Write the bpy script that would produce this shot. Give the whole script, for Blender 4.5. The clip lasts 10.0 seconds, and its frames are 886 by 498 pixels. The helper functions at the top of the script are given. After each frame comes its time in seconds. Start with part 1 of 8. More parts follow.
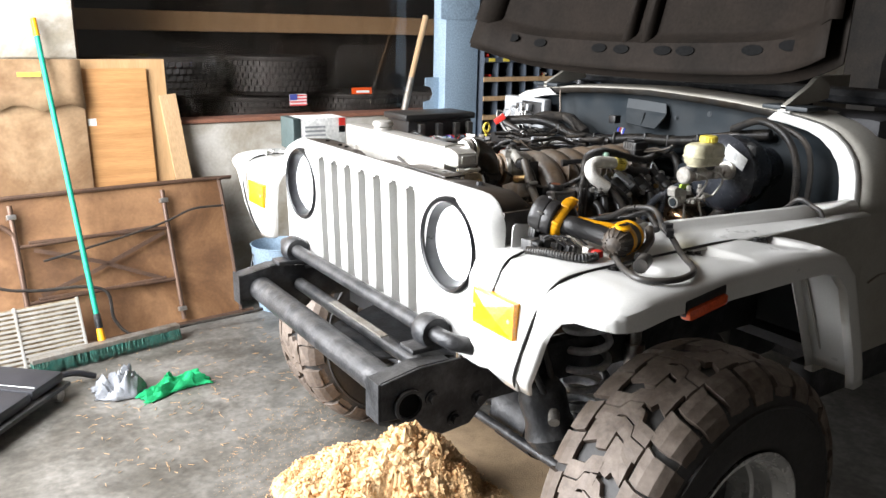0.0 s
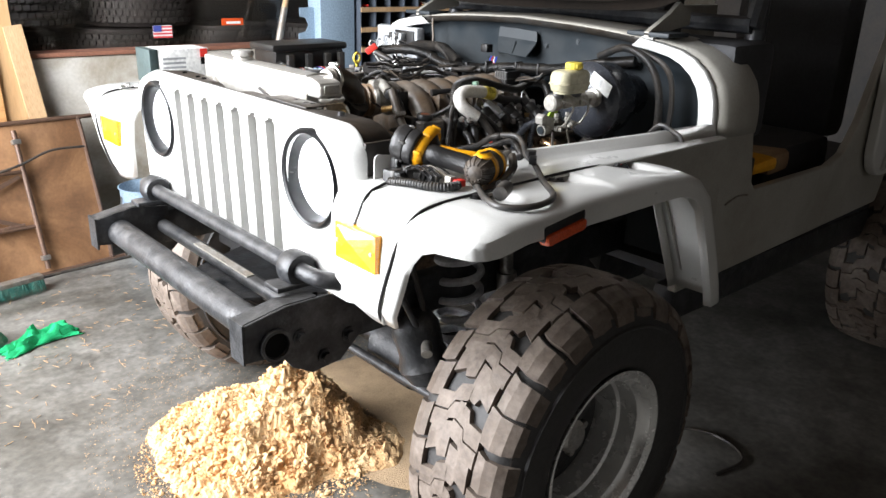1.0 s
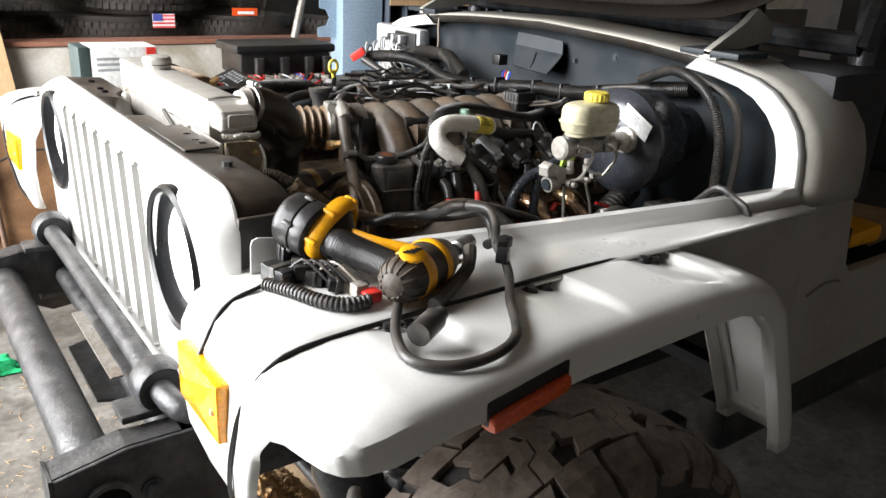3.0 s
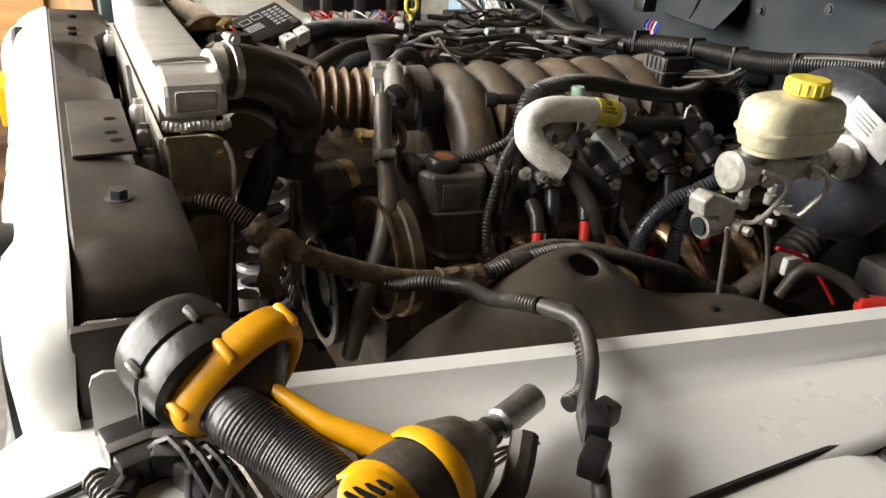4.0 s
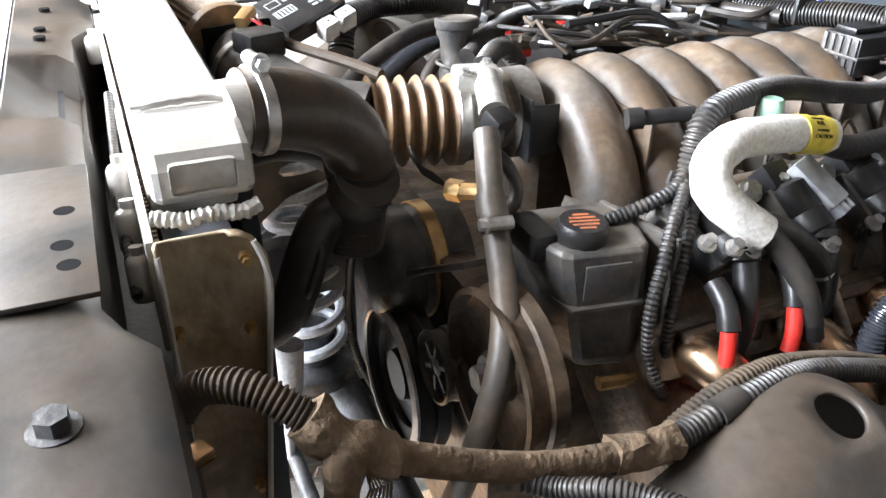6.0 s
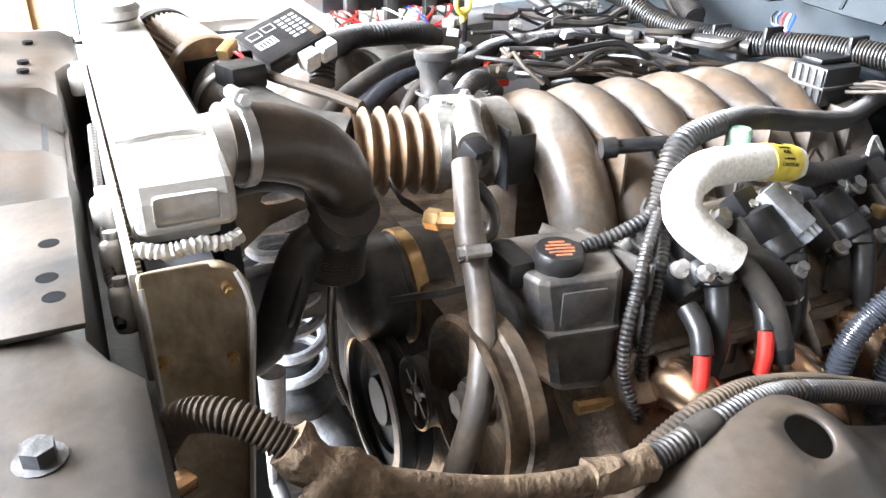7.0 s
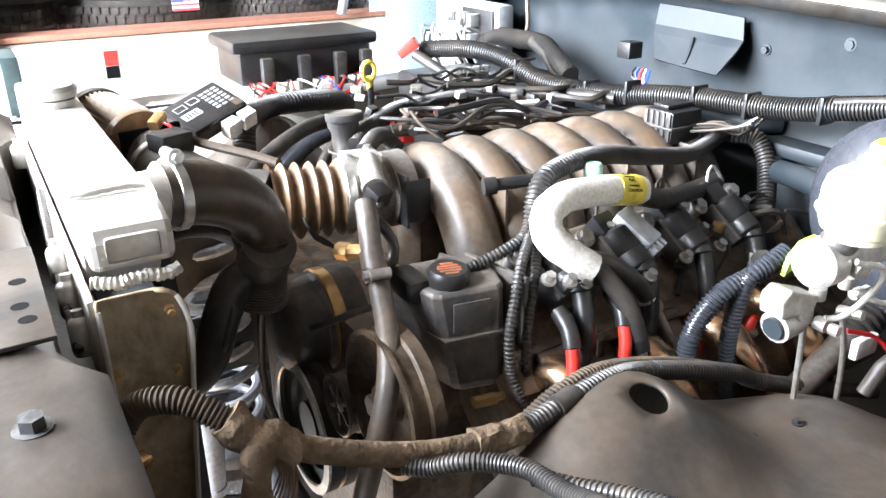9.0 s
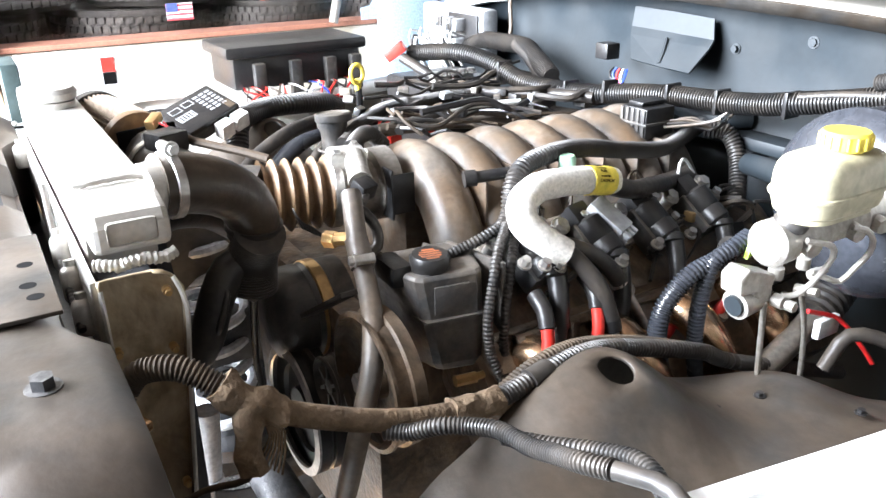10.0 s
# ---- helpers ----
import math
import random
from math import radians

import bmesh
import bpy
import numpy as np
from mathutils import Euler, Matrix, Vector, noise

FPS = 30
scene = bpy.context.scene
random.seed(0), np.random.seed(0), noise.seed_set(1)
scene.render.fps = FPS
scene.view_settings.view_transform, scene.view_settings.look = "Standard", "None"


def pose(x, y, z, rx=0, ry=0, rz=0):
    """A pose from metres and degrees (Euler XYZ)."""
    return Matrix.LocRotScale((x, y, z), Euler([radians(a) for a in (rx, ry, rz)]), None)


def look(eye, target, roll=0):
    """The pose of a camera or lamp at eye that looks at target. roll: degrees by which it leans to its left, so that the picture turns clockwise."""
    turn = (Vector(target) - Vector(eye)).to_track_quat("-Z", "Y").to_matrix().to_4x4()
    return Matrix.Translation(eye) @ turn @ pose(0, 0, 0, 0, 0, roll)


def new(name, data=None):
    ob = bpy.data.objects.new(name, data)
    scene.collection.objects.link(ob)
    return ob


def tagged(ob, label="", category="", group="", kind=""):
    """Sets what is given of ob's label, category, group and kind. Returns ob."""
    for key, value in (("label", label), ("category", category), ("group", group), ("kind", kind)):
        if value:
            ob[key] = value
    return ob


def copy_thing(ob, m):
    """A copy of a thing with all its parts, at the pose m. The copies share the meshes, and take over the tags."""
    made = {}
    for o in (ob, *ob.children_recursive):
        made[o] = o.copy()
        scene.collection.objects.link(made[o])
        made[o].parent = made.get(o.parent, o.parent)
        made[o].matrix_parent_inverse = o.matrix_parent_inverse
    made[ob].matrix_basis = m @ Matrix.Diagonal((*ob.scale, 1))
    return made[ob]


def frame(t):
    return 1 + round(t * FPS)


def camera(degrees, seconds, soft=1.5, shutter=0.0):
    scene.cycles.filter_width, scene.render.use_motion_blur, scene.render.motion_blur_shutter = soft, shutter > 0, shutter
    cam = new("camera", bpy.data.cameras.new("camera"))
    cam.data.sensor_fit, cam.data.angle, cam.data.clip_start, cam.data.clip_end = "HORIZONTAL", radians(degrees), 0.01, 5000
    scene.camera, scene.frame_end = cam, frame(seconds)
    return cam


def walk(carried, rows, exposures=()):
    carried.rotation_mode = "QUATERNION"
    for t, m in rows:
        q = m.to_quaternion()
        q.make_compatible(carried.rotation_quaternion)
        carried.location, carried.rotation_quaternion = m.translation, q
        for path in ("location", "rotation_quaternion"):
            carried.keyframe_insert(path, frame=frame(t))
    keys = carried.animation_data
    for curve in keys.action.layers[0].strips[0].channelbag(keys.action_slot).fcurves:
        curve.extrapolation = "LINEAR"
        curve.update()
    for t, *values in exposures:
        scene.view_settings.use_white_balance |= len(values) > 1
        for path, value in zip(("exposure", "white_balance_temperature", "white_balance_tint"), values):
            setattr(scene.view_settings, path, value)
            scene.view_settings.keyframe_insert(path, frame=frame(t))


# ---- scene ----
cam = camera(59.0, 10.0)
PATH = [
    (0, (-0.8913, -1.8341, 1.5289), (0.1431, -0.2607, 1.0061), 1.18),
    (0.5, (-0.8768, -1.8431, 1.5171), (0.2664, -0.3733, 0.9219), 0.88),
    (1, (-0.8173, -1.8457, 1.5079), (0.3996, -0.4676, 0.8435), 1.68),
    (1.5, (-0.7266, -1.8585, 1.5005), (0.4729, -0.5053, 0.7579), 0.67),
    (2, (-0.6372, -1.8313, 1.5137), (0.5359, -0.4252, 0.8301), 0.48),
    (2.5, (-0.4749, -1.6622, 1.5025), (0.6594, -0.2282, 0.8125), 2.77),
    (2.7, (-0.4018, -1.5957, 1.5023), (0.7521, -0.1688, 0.8307), 3.18),
    (3.8, (0.0842, -1.1637, 1.4695), (0.8668, 0.4305, 0.6512), 2.96),
    (4, (0.1176, -1.0594, 1.456), (0.9075, 0.5084, 0.5955), 3.75),
    (4.5, (0.173, -0.8461, 1.4574), (0.9387, 0.6978, 0.5364), 2.34),
    (5, (0.2034, -0.7477, 1.4429), (0.8961, 0.8216, 0.5048), 1.84),
    (5.5, (0.2018, -0.7114, 1.4274), (0.8572, 0.8574, 0.4641), 0.74),
    (5.7, (0.197, -0.7065, 1.4274), (0.8697, 0.8504, 0.4552), 0.84),
    (6.8, (0.1844, -0.7005, 1.4255), (0.9117, 0.841, 0.4686), 1.24),
    (7, (0.1882, -0.7133, 1.4362), (0.9355, 0.8425, 0.5193), 1.14),
    (7.5, (0.1722, -0.7502, 1.4479), (1.0118, 0.8003, 0.6057), 0.85),
    (8, (0.153, -0.7999, 1.4537), (1.0514, 0.7419, 0.657), 0.26),
    (8.5, (0.1497, -0.8301, 1.4556), (1.0609, 0.7095, 0.6666), -0.04),
    (9, (0.1545, -0.8449, 1.4624), (1.0745, 0.6946, 0.686), -0.34),
    (9.5, (0.1484, -0.8663, 1.4643), (1.0783, 0.6769, 0.7055), -0.64),
    (10, (0.1411, -0.8985, 1.4603), (1.073, 0.6438, 0.7025), -0.84),
]
EXPOSURES = [(0.0, 0.0, 6650), (1.0, 0.1, 6550), (2.0, 0.15, 6500), (2.7, 0.15, 6550), (3.8, 0.0, 7500), (4.5, -0.1, 6950), (5.0, 0.7, 6600), (5.5, 1.05, 6350), (6.8, 2.25, 6100), (8.0, 2.1, 6100), (10.0, 1.92, 6150)]
walk(cam, [(t, look(eye, target, roll)) for t, eye, target, roll in PATH], EXPOSURES)

# ---- light ----
world = bpy.data.worlds.new("world")
scene.world = world
world.use_nodes = True
wn = world.node_tree.nodes
sky = wn.new("ShaderNodeTexSky")
sky.sky_type = "NISHITA"
sky.sun_disc = False
sky.sun_elevation = radians(48)
sky.sun_rotation = radians(50)
wn["Background"].inputs[1].default_value = 0.12
world.node_tree.links.new(sky.outputs[0], wn["Background"].inputs[0])

sun = new("sun", bpy.data.lights.new("sun", "SUN"))
sun.data.energy, sun.data.angle, sun.data.color = 1.0, radians(12), (1.0, 0.95, 0.88)
sun.matrix_world = look((5, 4, 9), (0, 0, 0))

door_light = new("door_daylight", bpy.data.lights.new("door_daylight", "AREA"))
door_light.data.shape, door_light.data.size, door_light.data.size_y = "RECTANGLE", 2.5, 2.8
door_light.data.energy, door_light.data.color = 580, (0.92, 0.95, 1.0)
door_light.matrix_world = look((-2.05, 0.85, 1.85), (1.0, 0.1, 0.45))

# ---- materials ----
def mat(name, base, rough=0.5, metal=0.0, second=None, amount=0.5, scale=12.0, grain=90.0, bump=0.15, dust=None, dust_amount=0.0, coat=0.0, spec=None, stretch=(1, 1, 1), speckle=0.6):
    """A surface with stains at one scale, grain at another, and optional dust that lies on upward faces."""
    m = bpy.data.materials.new(name)
    m.use_nodes = True
    nt = m.node_tree
    n, link = nt.nodes, nt.links.new
    b = n["Principled BSDF"]
    b.inputs["Roughness"].default_value, b.inputs["Metallic"].default_value = rough, metal
    b.inputs["Coat Weight"].default_value = coat
    if spec is not None:
        b.inputs["Specular IOR Level"].default_value = spec
    tc = n.new("ShaderNodeTexCoord")
    mp = n.new("ShaderNodeMapping")
    mp.inputs["Scale"].default_value = stretch
    link(tc.outputs["Object"], mp.inputs[0])
    n1, n2 = n.new("ShaderNodeTexNoise"), n.new("ShaderNodeTexNoise")
    n1.inputs["Scale"].default_value, n1.inputs["Detail"].default_value, n1.inputs["Roughness"].default_value = scale, 6, 0.65
    n2.inputs["Scale"].default_value, n2.inputs["Detail"].default_value = grain, 4
    link(mp.outputs[0], n1.inputs[0]); link(mp.outputs[0], n2.inputs[0])
    ramp = n.new("ShaderNodeValToRGB")
    ramp.color_ramp.elements[0].position, ramp.color_ramp.elements[1].position = 0.38, 0.68
    link(n1.outputs[0], ramp.inputs[0])
    second = second or tuple(c * 0.7 for c in base)
    mix = n.new("ShaderNodeMix"); mix.data_type = "RGBA"
    scl = n.new("ShaderNodeMath"); scl.operation = "MULTIPLY"; scl.inputs[1].default_value = amount
    link(ramp.outputs[0], scl.inputs[0]); link(scl.outputs[0], mix.inputs[0])
    mix.inputs[6].default_value, mix.inputs[7].default_value = (*base, 1), (*second, 1)
    g = n.new("ShaderNodeMix"); g.data_type = "RGBA"; g.blend_type = "MULTIPLY"
    gr = n.new("ShaderNodeMapRange"); gr.inputs[1].default_value, gr.inputs[2].default_value, gr.inputs[3].default_value, gr.inputs[4].default_value = 0.3, 0.7, 0.62, 1.22
    link(n2.outputs[0], gr.inputs[0])
    g.inputs[0].default_value = speckle
    link(mix.outputs[2], g.inputs[6]); link(gr.outputs[0], g.inputs[7])
    last = g.outputs[2]
    if dust:
        geo = n.new("ShaderNodeNewGeometry")
        sep = n.new("ShaderNodeSeparateXYZ"); link(geo.outputs["Normal"], sep.inputs[0])
        mr = n.new("ShaderNodeMapRange"); mr.inputs[1].default_value, mr.inputs[2].default_value = -0.2, 0.9
        link(sep.outputs[2], mr.inputs[0])
        n3 = n.new("ShaderNodeTexNoise"); n3.inputs["Scale"].default_value, n3.inputs["Detail"].default_value = scale * 1.7, 5
        link(tc.outputs["Object"], n3.inputs[0])
        m3 = n.new("ShaderNodeMapRange"); m3.inputs[1].default_value, m3.inputs[2].default_value = 0.35, 0.65
        link(n3.outputs[0], m3.inputs[0])
        mu = n.new("ShaderNodeMath"); mu.operation = "MULTIPLY"; link(mr.outputs[0], mu.inputs[0]); link(m3.outputs[0], mu.inputs[1])
        mu2 = n.new("ShaderNodeMath"); mu2.operation = "MULTIPLY"; mu2.inputs[1].default_value = dust_amount; link(mu.outputs[0], mu2.inputs[0])
        dm = n.new("ShaderNodeMix"); dm.data_type = "RGBA"
        link(mu2.outputs[0], dm.inputs[0]); link(last, dm.inputs[6]); dm.inputs[7].default_value = (*dust, 1)
        last = dm.outputs[2]
        rr = n.new("ShaderNodeMapRange"); rr.inputs[3].default_value, rr.inputs[4].default_value = rough, 0.95
        link(mu2.outputs[0], rr.inputs[0]); link(rr.outputs[0], b.inputs["Roughness"])
    else:
        rr = n.new("ShaderNodeMapRange"); rr.inputs[3].default_value, rr.inputs[4].default_value = max(rough - 0.07, 0.03), min(rough + 0.12, 1)
        link(n1.outputs[0], rr.inputs[0]); link(rr.outputs[0], b.inputs["Roughness"])
    link(last, b.inputs["Base Color"])
    if bump:
        bp = n.new("ShaderNodeBump"); bp.inputs["Strength"].default_value, bp.inputs["Distance"].default_value = bump, 0.004
        link(n2.outputs[0], bp.inputs["Height"]); link(bp.outputs[0], b.inputs["Normal"])
    return m


BROWN = (0.17, 0.115, 0.07)
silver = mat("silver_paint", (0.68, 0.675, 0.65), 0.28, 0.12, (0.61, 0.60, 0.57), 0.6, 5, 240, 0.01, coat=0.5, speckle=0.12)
# darker copy of the silver, with the shade of the body side mixed in
silver_shaded = mat("silver_paint_dusty_shaded", (0.40, 0.385, 0.345), 0.45, 0.25, (0.30, 0.275, 0.23), 0.8, 4, 150, 0.02, speckle=0.2)
bay_paint = mat("dark_bay_paint", (0.027, 0.028, 0.029), 0.44, 0.1, (0.050, 0.041, 0.031), 0.85, 9, 120, 0.08, BROWN, 0.24)
firewall_paint = mat("blue_grey_bay_paint", (0.018, 0.024, 0.029), 0.5, 0.0, (0.012, 0.016, 0.019), 0.7, 5, 100, 0.05, (0.08, 0.08, 0.078), 0.30, spec=0.3, speckle=0.3)
liner_paint = mat("dusty_liner", (0.054, 0.052, 0.050), 0.40, 0.12, (0.105, 0.087, 0.068), 0.9, 8, 90, 0.14, BROWN, 0.3)
black_steel = mat("black_frame_steel", (0.018, 0.020, 0.024), 0.36, 0.3, (0.085, 0.085, 0.088), 0.8, 11, 110, 0.35, (0.14, 0.125, 0.11), 0.3)
black_plastic = mat("black_plastic", (0.011, 0.011, 0.012), 0.34, 0, (0.026, 0.024, 0.022), 0.7, 24, 160, 0.12, (0.12, 0.10, 0.08), 0.07, spec=0.35)
dusty_plastic = mat("dusty_black_plastic", (0.038, 0.039, 0.041), 0.36, 0, (0.095, 0.083, 0.070), 0.8, 17, 120, 0.18, (0.20, 0.165, 0.125), 0.45)
manifold_plastic = mat("dusty_manifold", (0.10, 0.098, 0.095), 0.33, 0, (0.17, 0.115, 0.07), 0.85, 10, 120, 0.14, (0.24, 0.19, 0.135), 0.35)
rubber_hose = mat("rubber_hose", (0.020, 0.020, 0.021), 0.36, 0, (0.058, 0.047, 0.037), 0.75, 20, 130, 0.15, (0.16, 0.125, 0.088), 0.22, spec=0.3)
oily_hose = mat("oily_moulded_hose", (0.032, 0.026, 0.021), 0.32, 0, (0.075, 0.053, 0.036), 0.8, 14, 130, 0.15, (0.17, 0.125, 0.085), 0.35, spec=0.4)
clean_hose = mat("clean_black_hose", (0.03, 0.033, 0.04), 0.24, 0, (0.03, 0.03, 0.033), 0.5, 18, 130, 0.1)
grey_hose = mat("grey_hose", (0.085, 0.075, 0.066), 0.42, 0, (0.135, 0.098, 0.066), 0.85, 14, 120, 0.15)
loom_plastic = mat("split_loom", (0.018, 0.019, 0.020), 0.38, 0, (0.050, 0.042, 0.035), 0.75, 18, 140, 0.1, (0.15, 0.12, 0.092), 0.28, spec=0.38)
brown_loom = mat("muddy_split_loom", (0.050, 0.037, 0.026), 0.62, 0, (0.024, 0.021, 0.018), 0.8, 16, 140, 0.25, (0.15, 0.105, 0.064), 0.35, spec=0.2)
tape = mat("muddy_cloth_tape", (0.15, 0.105, 0.066), 0.9, 0, (0.075, 0.052, 0.034), 0.9, 30, 170, 0.8, spec=0.2)
alloy = mat("bare_aluminium", (0.52, 0.505, 0.475), 0.32, 0.45, (0.38, 0.34, 0.28), 0.7, 12, 160, 0.05, stretch=(1, 4, 1), speckle=0.3)
reservoir_plastic = mat("weathered_black_plastic", (0.045, 0.045, 0.047), 0.36, 0, (0.125, 0.105, 0.085), 0.85, 26, 150, 0.25, (0.20, 0.17, 0.135), 0.45)
alloy_dirty = mat("stained_aluminium", (0.53, 0.45, 0.32), 0.38, 0.3, (0.26, 0.19, 0.12), 0.9, 9, 130, 0.15, stretch=(1, 1, 0.5))
cast = mat("cast_metal", (0.33, 0.31, 0.28), 0.5, 0.7, (0.19, 0.15, 0.11), 0.8, 18, 140, 0.3)
engine_iron = mat("oily_engine_casting", (0.115, 0.094, 0.074), 0.30, 0.4, (0.26, 0.17, 0.10), 0.9, 18, 120, 0.35, BROWN, 0.55)
chrome = mat("polished_alloy_wheel", (0.82, 0.82, 0.81), 0.24, 0.5, (0.66, 0.65, 0.63), 0.5, 20, 150, 0.03, speckle=0.2)
steel = mat("zinc_steel", (0.55, 0.54, 0.52), 0.33, 0.9, (0.38, 0.34, 0.3), 0.6, 25, 160, 0.1)
copper = mat("heat_tinted_header", (0.62, 0.40, 0.22), 0.22, 1.0, (0.36, 0.25, 0.20), 0.8, 12, 90, 0.05)
brass = mat("brass", (0.55, 0.36, 0.16), 0.35, 0.9)
tyre_rubber = mat("dusty_tyre_rubber", (0.145, 0.115, 0.095), 0.66, 0, (0.20, 0.158, 0.128), 0.8, 12, 80, 0.35, (0.22, 0.18, 0.145), 0.4)
tyre_side = mat("tyre_sidewall", (0.034, 0.032, 0.031), 0.62, 0, (0.035, 0.032, 0.03), 0.7, 9, 90, 0.2)
white_sleeve = mat("white_fibre_sleeve", (0.74, 0.71, 0.66), 0.75, 0, (0.58, 0.53, 0.46), 0.5, 30, 260, 0.18)
cream_plastic = mat("translucent_cream_tank", (0.50, 0.455, 0.31), 0.35, 0, (0.36, 0.34, 0.235), 0.7, 14, 90, 0.05)
yellow_plastic = mat("yellow_plastic", (0.80, 0.37, 0.006), 0.38, 0, (0.58, 0.25, 0.008), 0.6, 18, 100, 0.06, speckle=0.3)
yellow_pale = mat("pale_yellow_plastic", (0.78, 0.62, 0.08), 0.45)
red_plastic = mat("red_plastic", (0.62, 0.03, 0.02), 0.4)
orange_lens = mat("orange_lens", (0.95, 0.40, 0.008), 0.2, 0, (0.85, 0.26, 0.005), 0.6, 14, 260, 0.3, coat=0.6)
red_lens = mat("red_orange_lens", (0.70, 0.09, 0.015), 0.2, 0, (0.5, 0.05, 0.01), 0.5, 30, 200, 0.2, coat=0.6)
concrete = mat("concrete_floor", (0.215, 0.205, 0.187), 0.5, 0, (0.085, 0.078, 0.066), 1.0, 3.4, 38, 0.35, speckle=0.75)
block_wall = mat("painted_concrete", (0.52, 0.495, 0.45), 0.8, 0, (0.38, 0.34, 0.28), 0.8, 4, 60, 0.3, speckle=0.25)
grey_wall = mat("grey_rendered_wall", (0.20, 0.19, 0.175), 0.8, 0, (0.13, 0.12, 0.11), 0.7, 3, 60, 0.3)
dark_board = mat("dark_mottled_board", (0.022, 0.020, 0.018), 0.5, 0, (0.06, 0.046, 0.036), 0.8, 3, 50, 0.2)
ceiling_wood = mat("ceiling_wood", (0.10, 0.075, 0.055), 0.8, 0, (0.06, 0.045, 0.035), 0.7, 3, 60, 0.3)
plywood = mat("plywood", (0.48, 0.25, 0.095), 0.6, 0, (0.31, 0.14, 0.045), 0.9, 2.4, 40, 0.15, stretch=(0.5, 1, 7), speckle=0.35)
plywood_b = mat("pale_plywood", (0.50, 0.31, 0.15), 0.65, 0, (0.36, 0.20, 0.085), 0.8, 2.5, 40, 0.15, stretch=(5, 1, 0.6), speckle=0.35)
cardboard = mat("water_stained_cardboard", (0.40, 0.27, 0.155), 0.8, 0, (0.22, 0.13, 0.065), 0.9, 3.5, 60, 0.2, speckle=0.3)
hardboard = mat("brown_hardboard", (0.33, 0.175, 0.082), 0.6, 0, (0.15, 0.075, 0.036), 0.85, 3.0, 70, 0.2, speckle=0.3)
brown_steel = mat("brown_painted_steel", (0.11, 0.068, 0.05), 0.45, 0.4, (0.18, 0.10, 0.06), 0.6, 14, 120, 0.15)
green_paint = mat("green_pole", (0.0, 0.30, 0.19), 0.4, 0, (0.0, 0.22, 0.15), 0.5, 12, 100, 0.06)
green_cloth = mat("green_cloth", (0.0, 0.33, 0.11), 0.9, 0, (0.0, 0.20, 0.07), 0.7, 30, 300, 0.5)
grey_cloth = mat("grey_cloth", (0.28, 0.29, 0.31), 0.9, 0, (0.17, 0.18, 0.20), 0.7, 20, 300, 0.5)
bristle = mat("teal_bristle", (0.02, 0.15, 0.12), 0.9, 0, (0.10, 0.16, 0.12), 0.8, 40, 300, 0.6)
vinyl = mat("black_vinyl", (0.02, 0.021, 0.026), 0.45, 0, (0.035, 0.035, 0.04), 0.5, 8, 200, 0.12)
blue_steel = mat("pale_blue_steel", (0.30, 0.40, 0.50), 0.5, 0.1, (0.24, 0.32, 0.40), 0.5, 5, 100, 0.08)
bin_steel = mat("dark_blue_bin_steel", (0.10, 0.12, 0.15), 0.5, 0.3, (0.07, 0.08, 0.10), 0.5, 8, 100, 0.08)
raw_wood = mat("raw_timber", (0.50, 0.33, 0.18), 0.75, 0, (0.35, 0.21, 0.10), 0.6, 4, 60, 0.2, stretch=(4, 4, 0.6))
red_sill = mat("red_brown_sill", (0.24, 0.10, 0.06), 0.7, 0, (0.15, 0.065, 0.04), 0.6, 6, 90, 0.25)
sawdust_m = mat("sawdust", (0.73, 0.51, 0.28), 0.95, 0, (0.52, 0.27, 0.10), 0.9, 9, 160, 0.8)
oily_sawdust_m = mat("spread_sawdust", (0.40, 0.28, 0.165), 0.95, 0, (0.26, 0.18, 0.11), 0.7, 14, 200, 0.8)
white_card = mat("white_card", (0.80, 0.80, 0.78), 0.6)
dark_card = mat("dark_green_card", (0.03, 0.05, 0.05), 0.5)
grimy_rubber = mat("grimy_black_rubber", (0.022, 0.020, 0.019), 0.5, 0, (0.075, 0.058, 0.043), 0.85, 30, 170, 0.2, (0.13, 0.10, 0.075), 0.3, spec=0.3)
grimy_case = mat("brown_stained_casting", (0.20, 0.17, 0.14), 0.42, 0.4, (0.09, 0.07, 0.052), 0.9, 34, 170, 0.2)
black_print = mat("black_print", (0.006, 0.006, 0.006), 0.9, spec=0.05)
grey_print = mat("grey_print", (0.32, 0.33, 0.34), 0.5)
bright_cast = mat("bright_cast_aluminium", (0.46, 0.44, 0.40), 0.36, 0.4, (0.28, 0.25, 0.21), 0.85, 26, 140, 0.25)
spring_paint = mat("grey_spring_paint", (0.52, 0.53, 0.55), 0.34, 0.15, (0.16, 0.16, 0.17), 0.6, 18, 140, 0.1)
bezel_black = mat("black_bezel", (0.006, 0.006, 0.007), 0.28, 0, (0.009, 0.009, 0.009), 0.5, 20, 160, 0.05, spec=0.3)
bellows_rubber = mat("muddy_bellows_rubber", (0.25, 0.155, 0.08), 0.40, 0, (0.095, 0.062, 0.04), 0.9, 12, 120, 0.15)
filter_paper = mat("dusty_filter_paper", (0.30, 0.235, 0.17), 0.8, 0, (0.10, 0.07, 0.05), 0.8, 12, 140, 0.2)
faded_orange = mat("faded_orange_print", (0.42, 0.13, 0.05), 0.6, 0, (0.16, 0.07, 0.04), 0.8, 40, 200, 0.1)
flag_blue = mat("blue_print", (0.05, 0.07, 0.30), 0.5)
flag_red = mat("red_print", (0.62, 0.06, 0.07), 0.5)
wire_blue = mat("blue_wire", (0.02, 0.06, 0.55), 0.4)
wire_red = mat("red_wire", (0.60, 0.02, 0.02), 0.35)
wire_white = mat("white_wire", (0.7, 0.7, 0.68), 0.4)
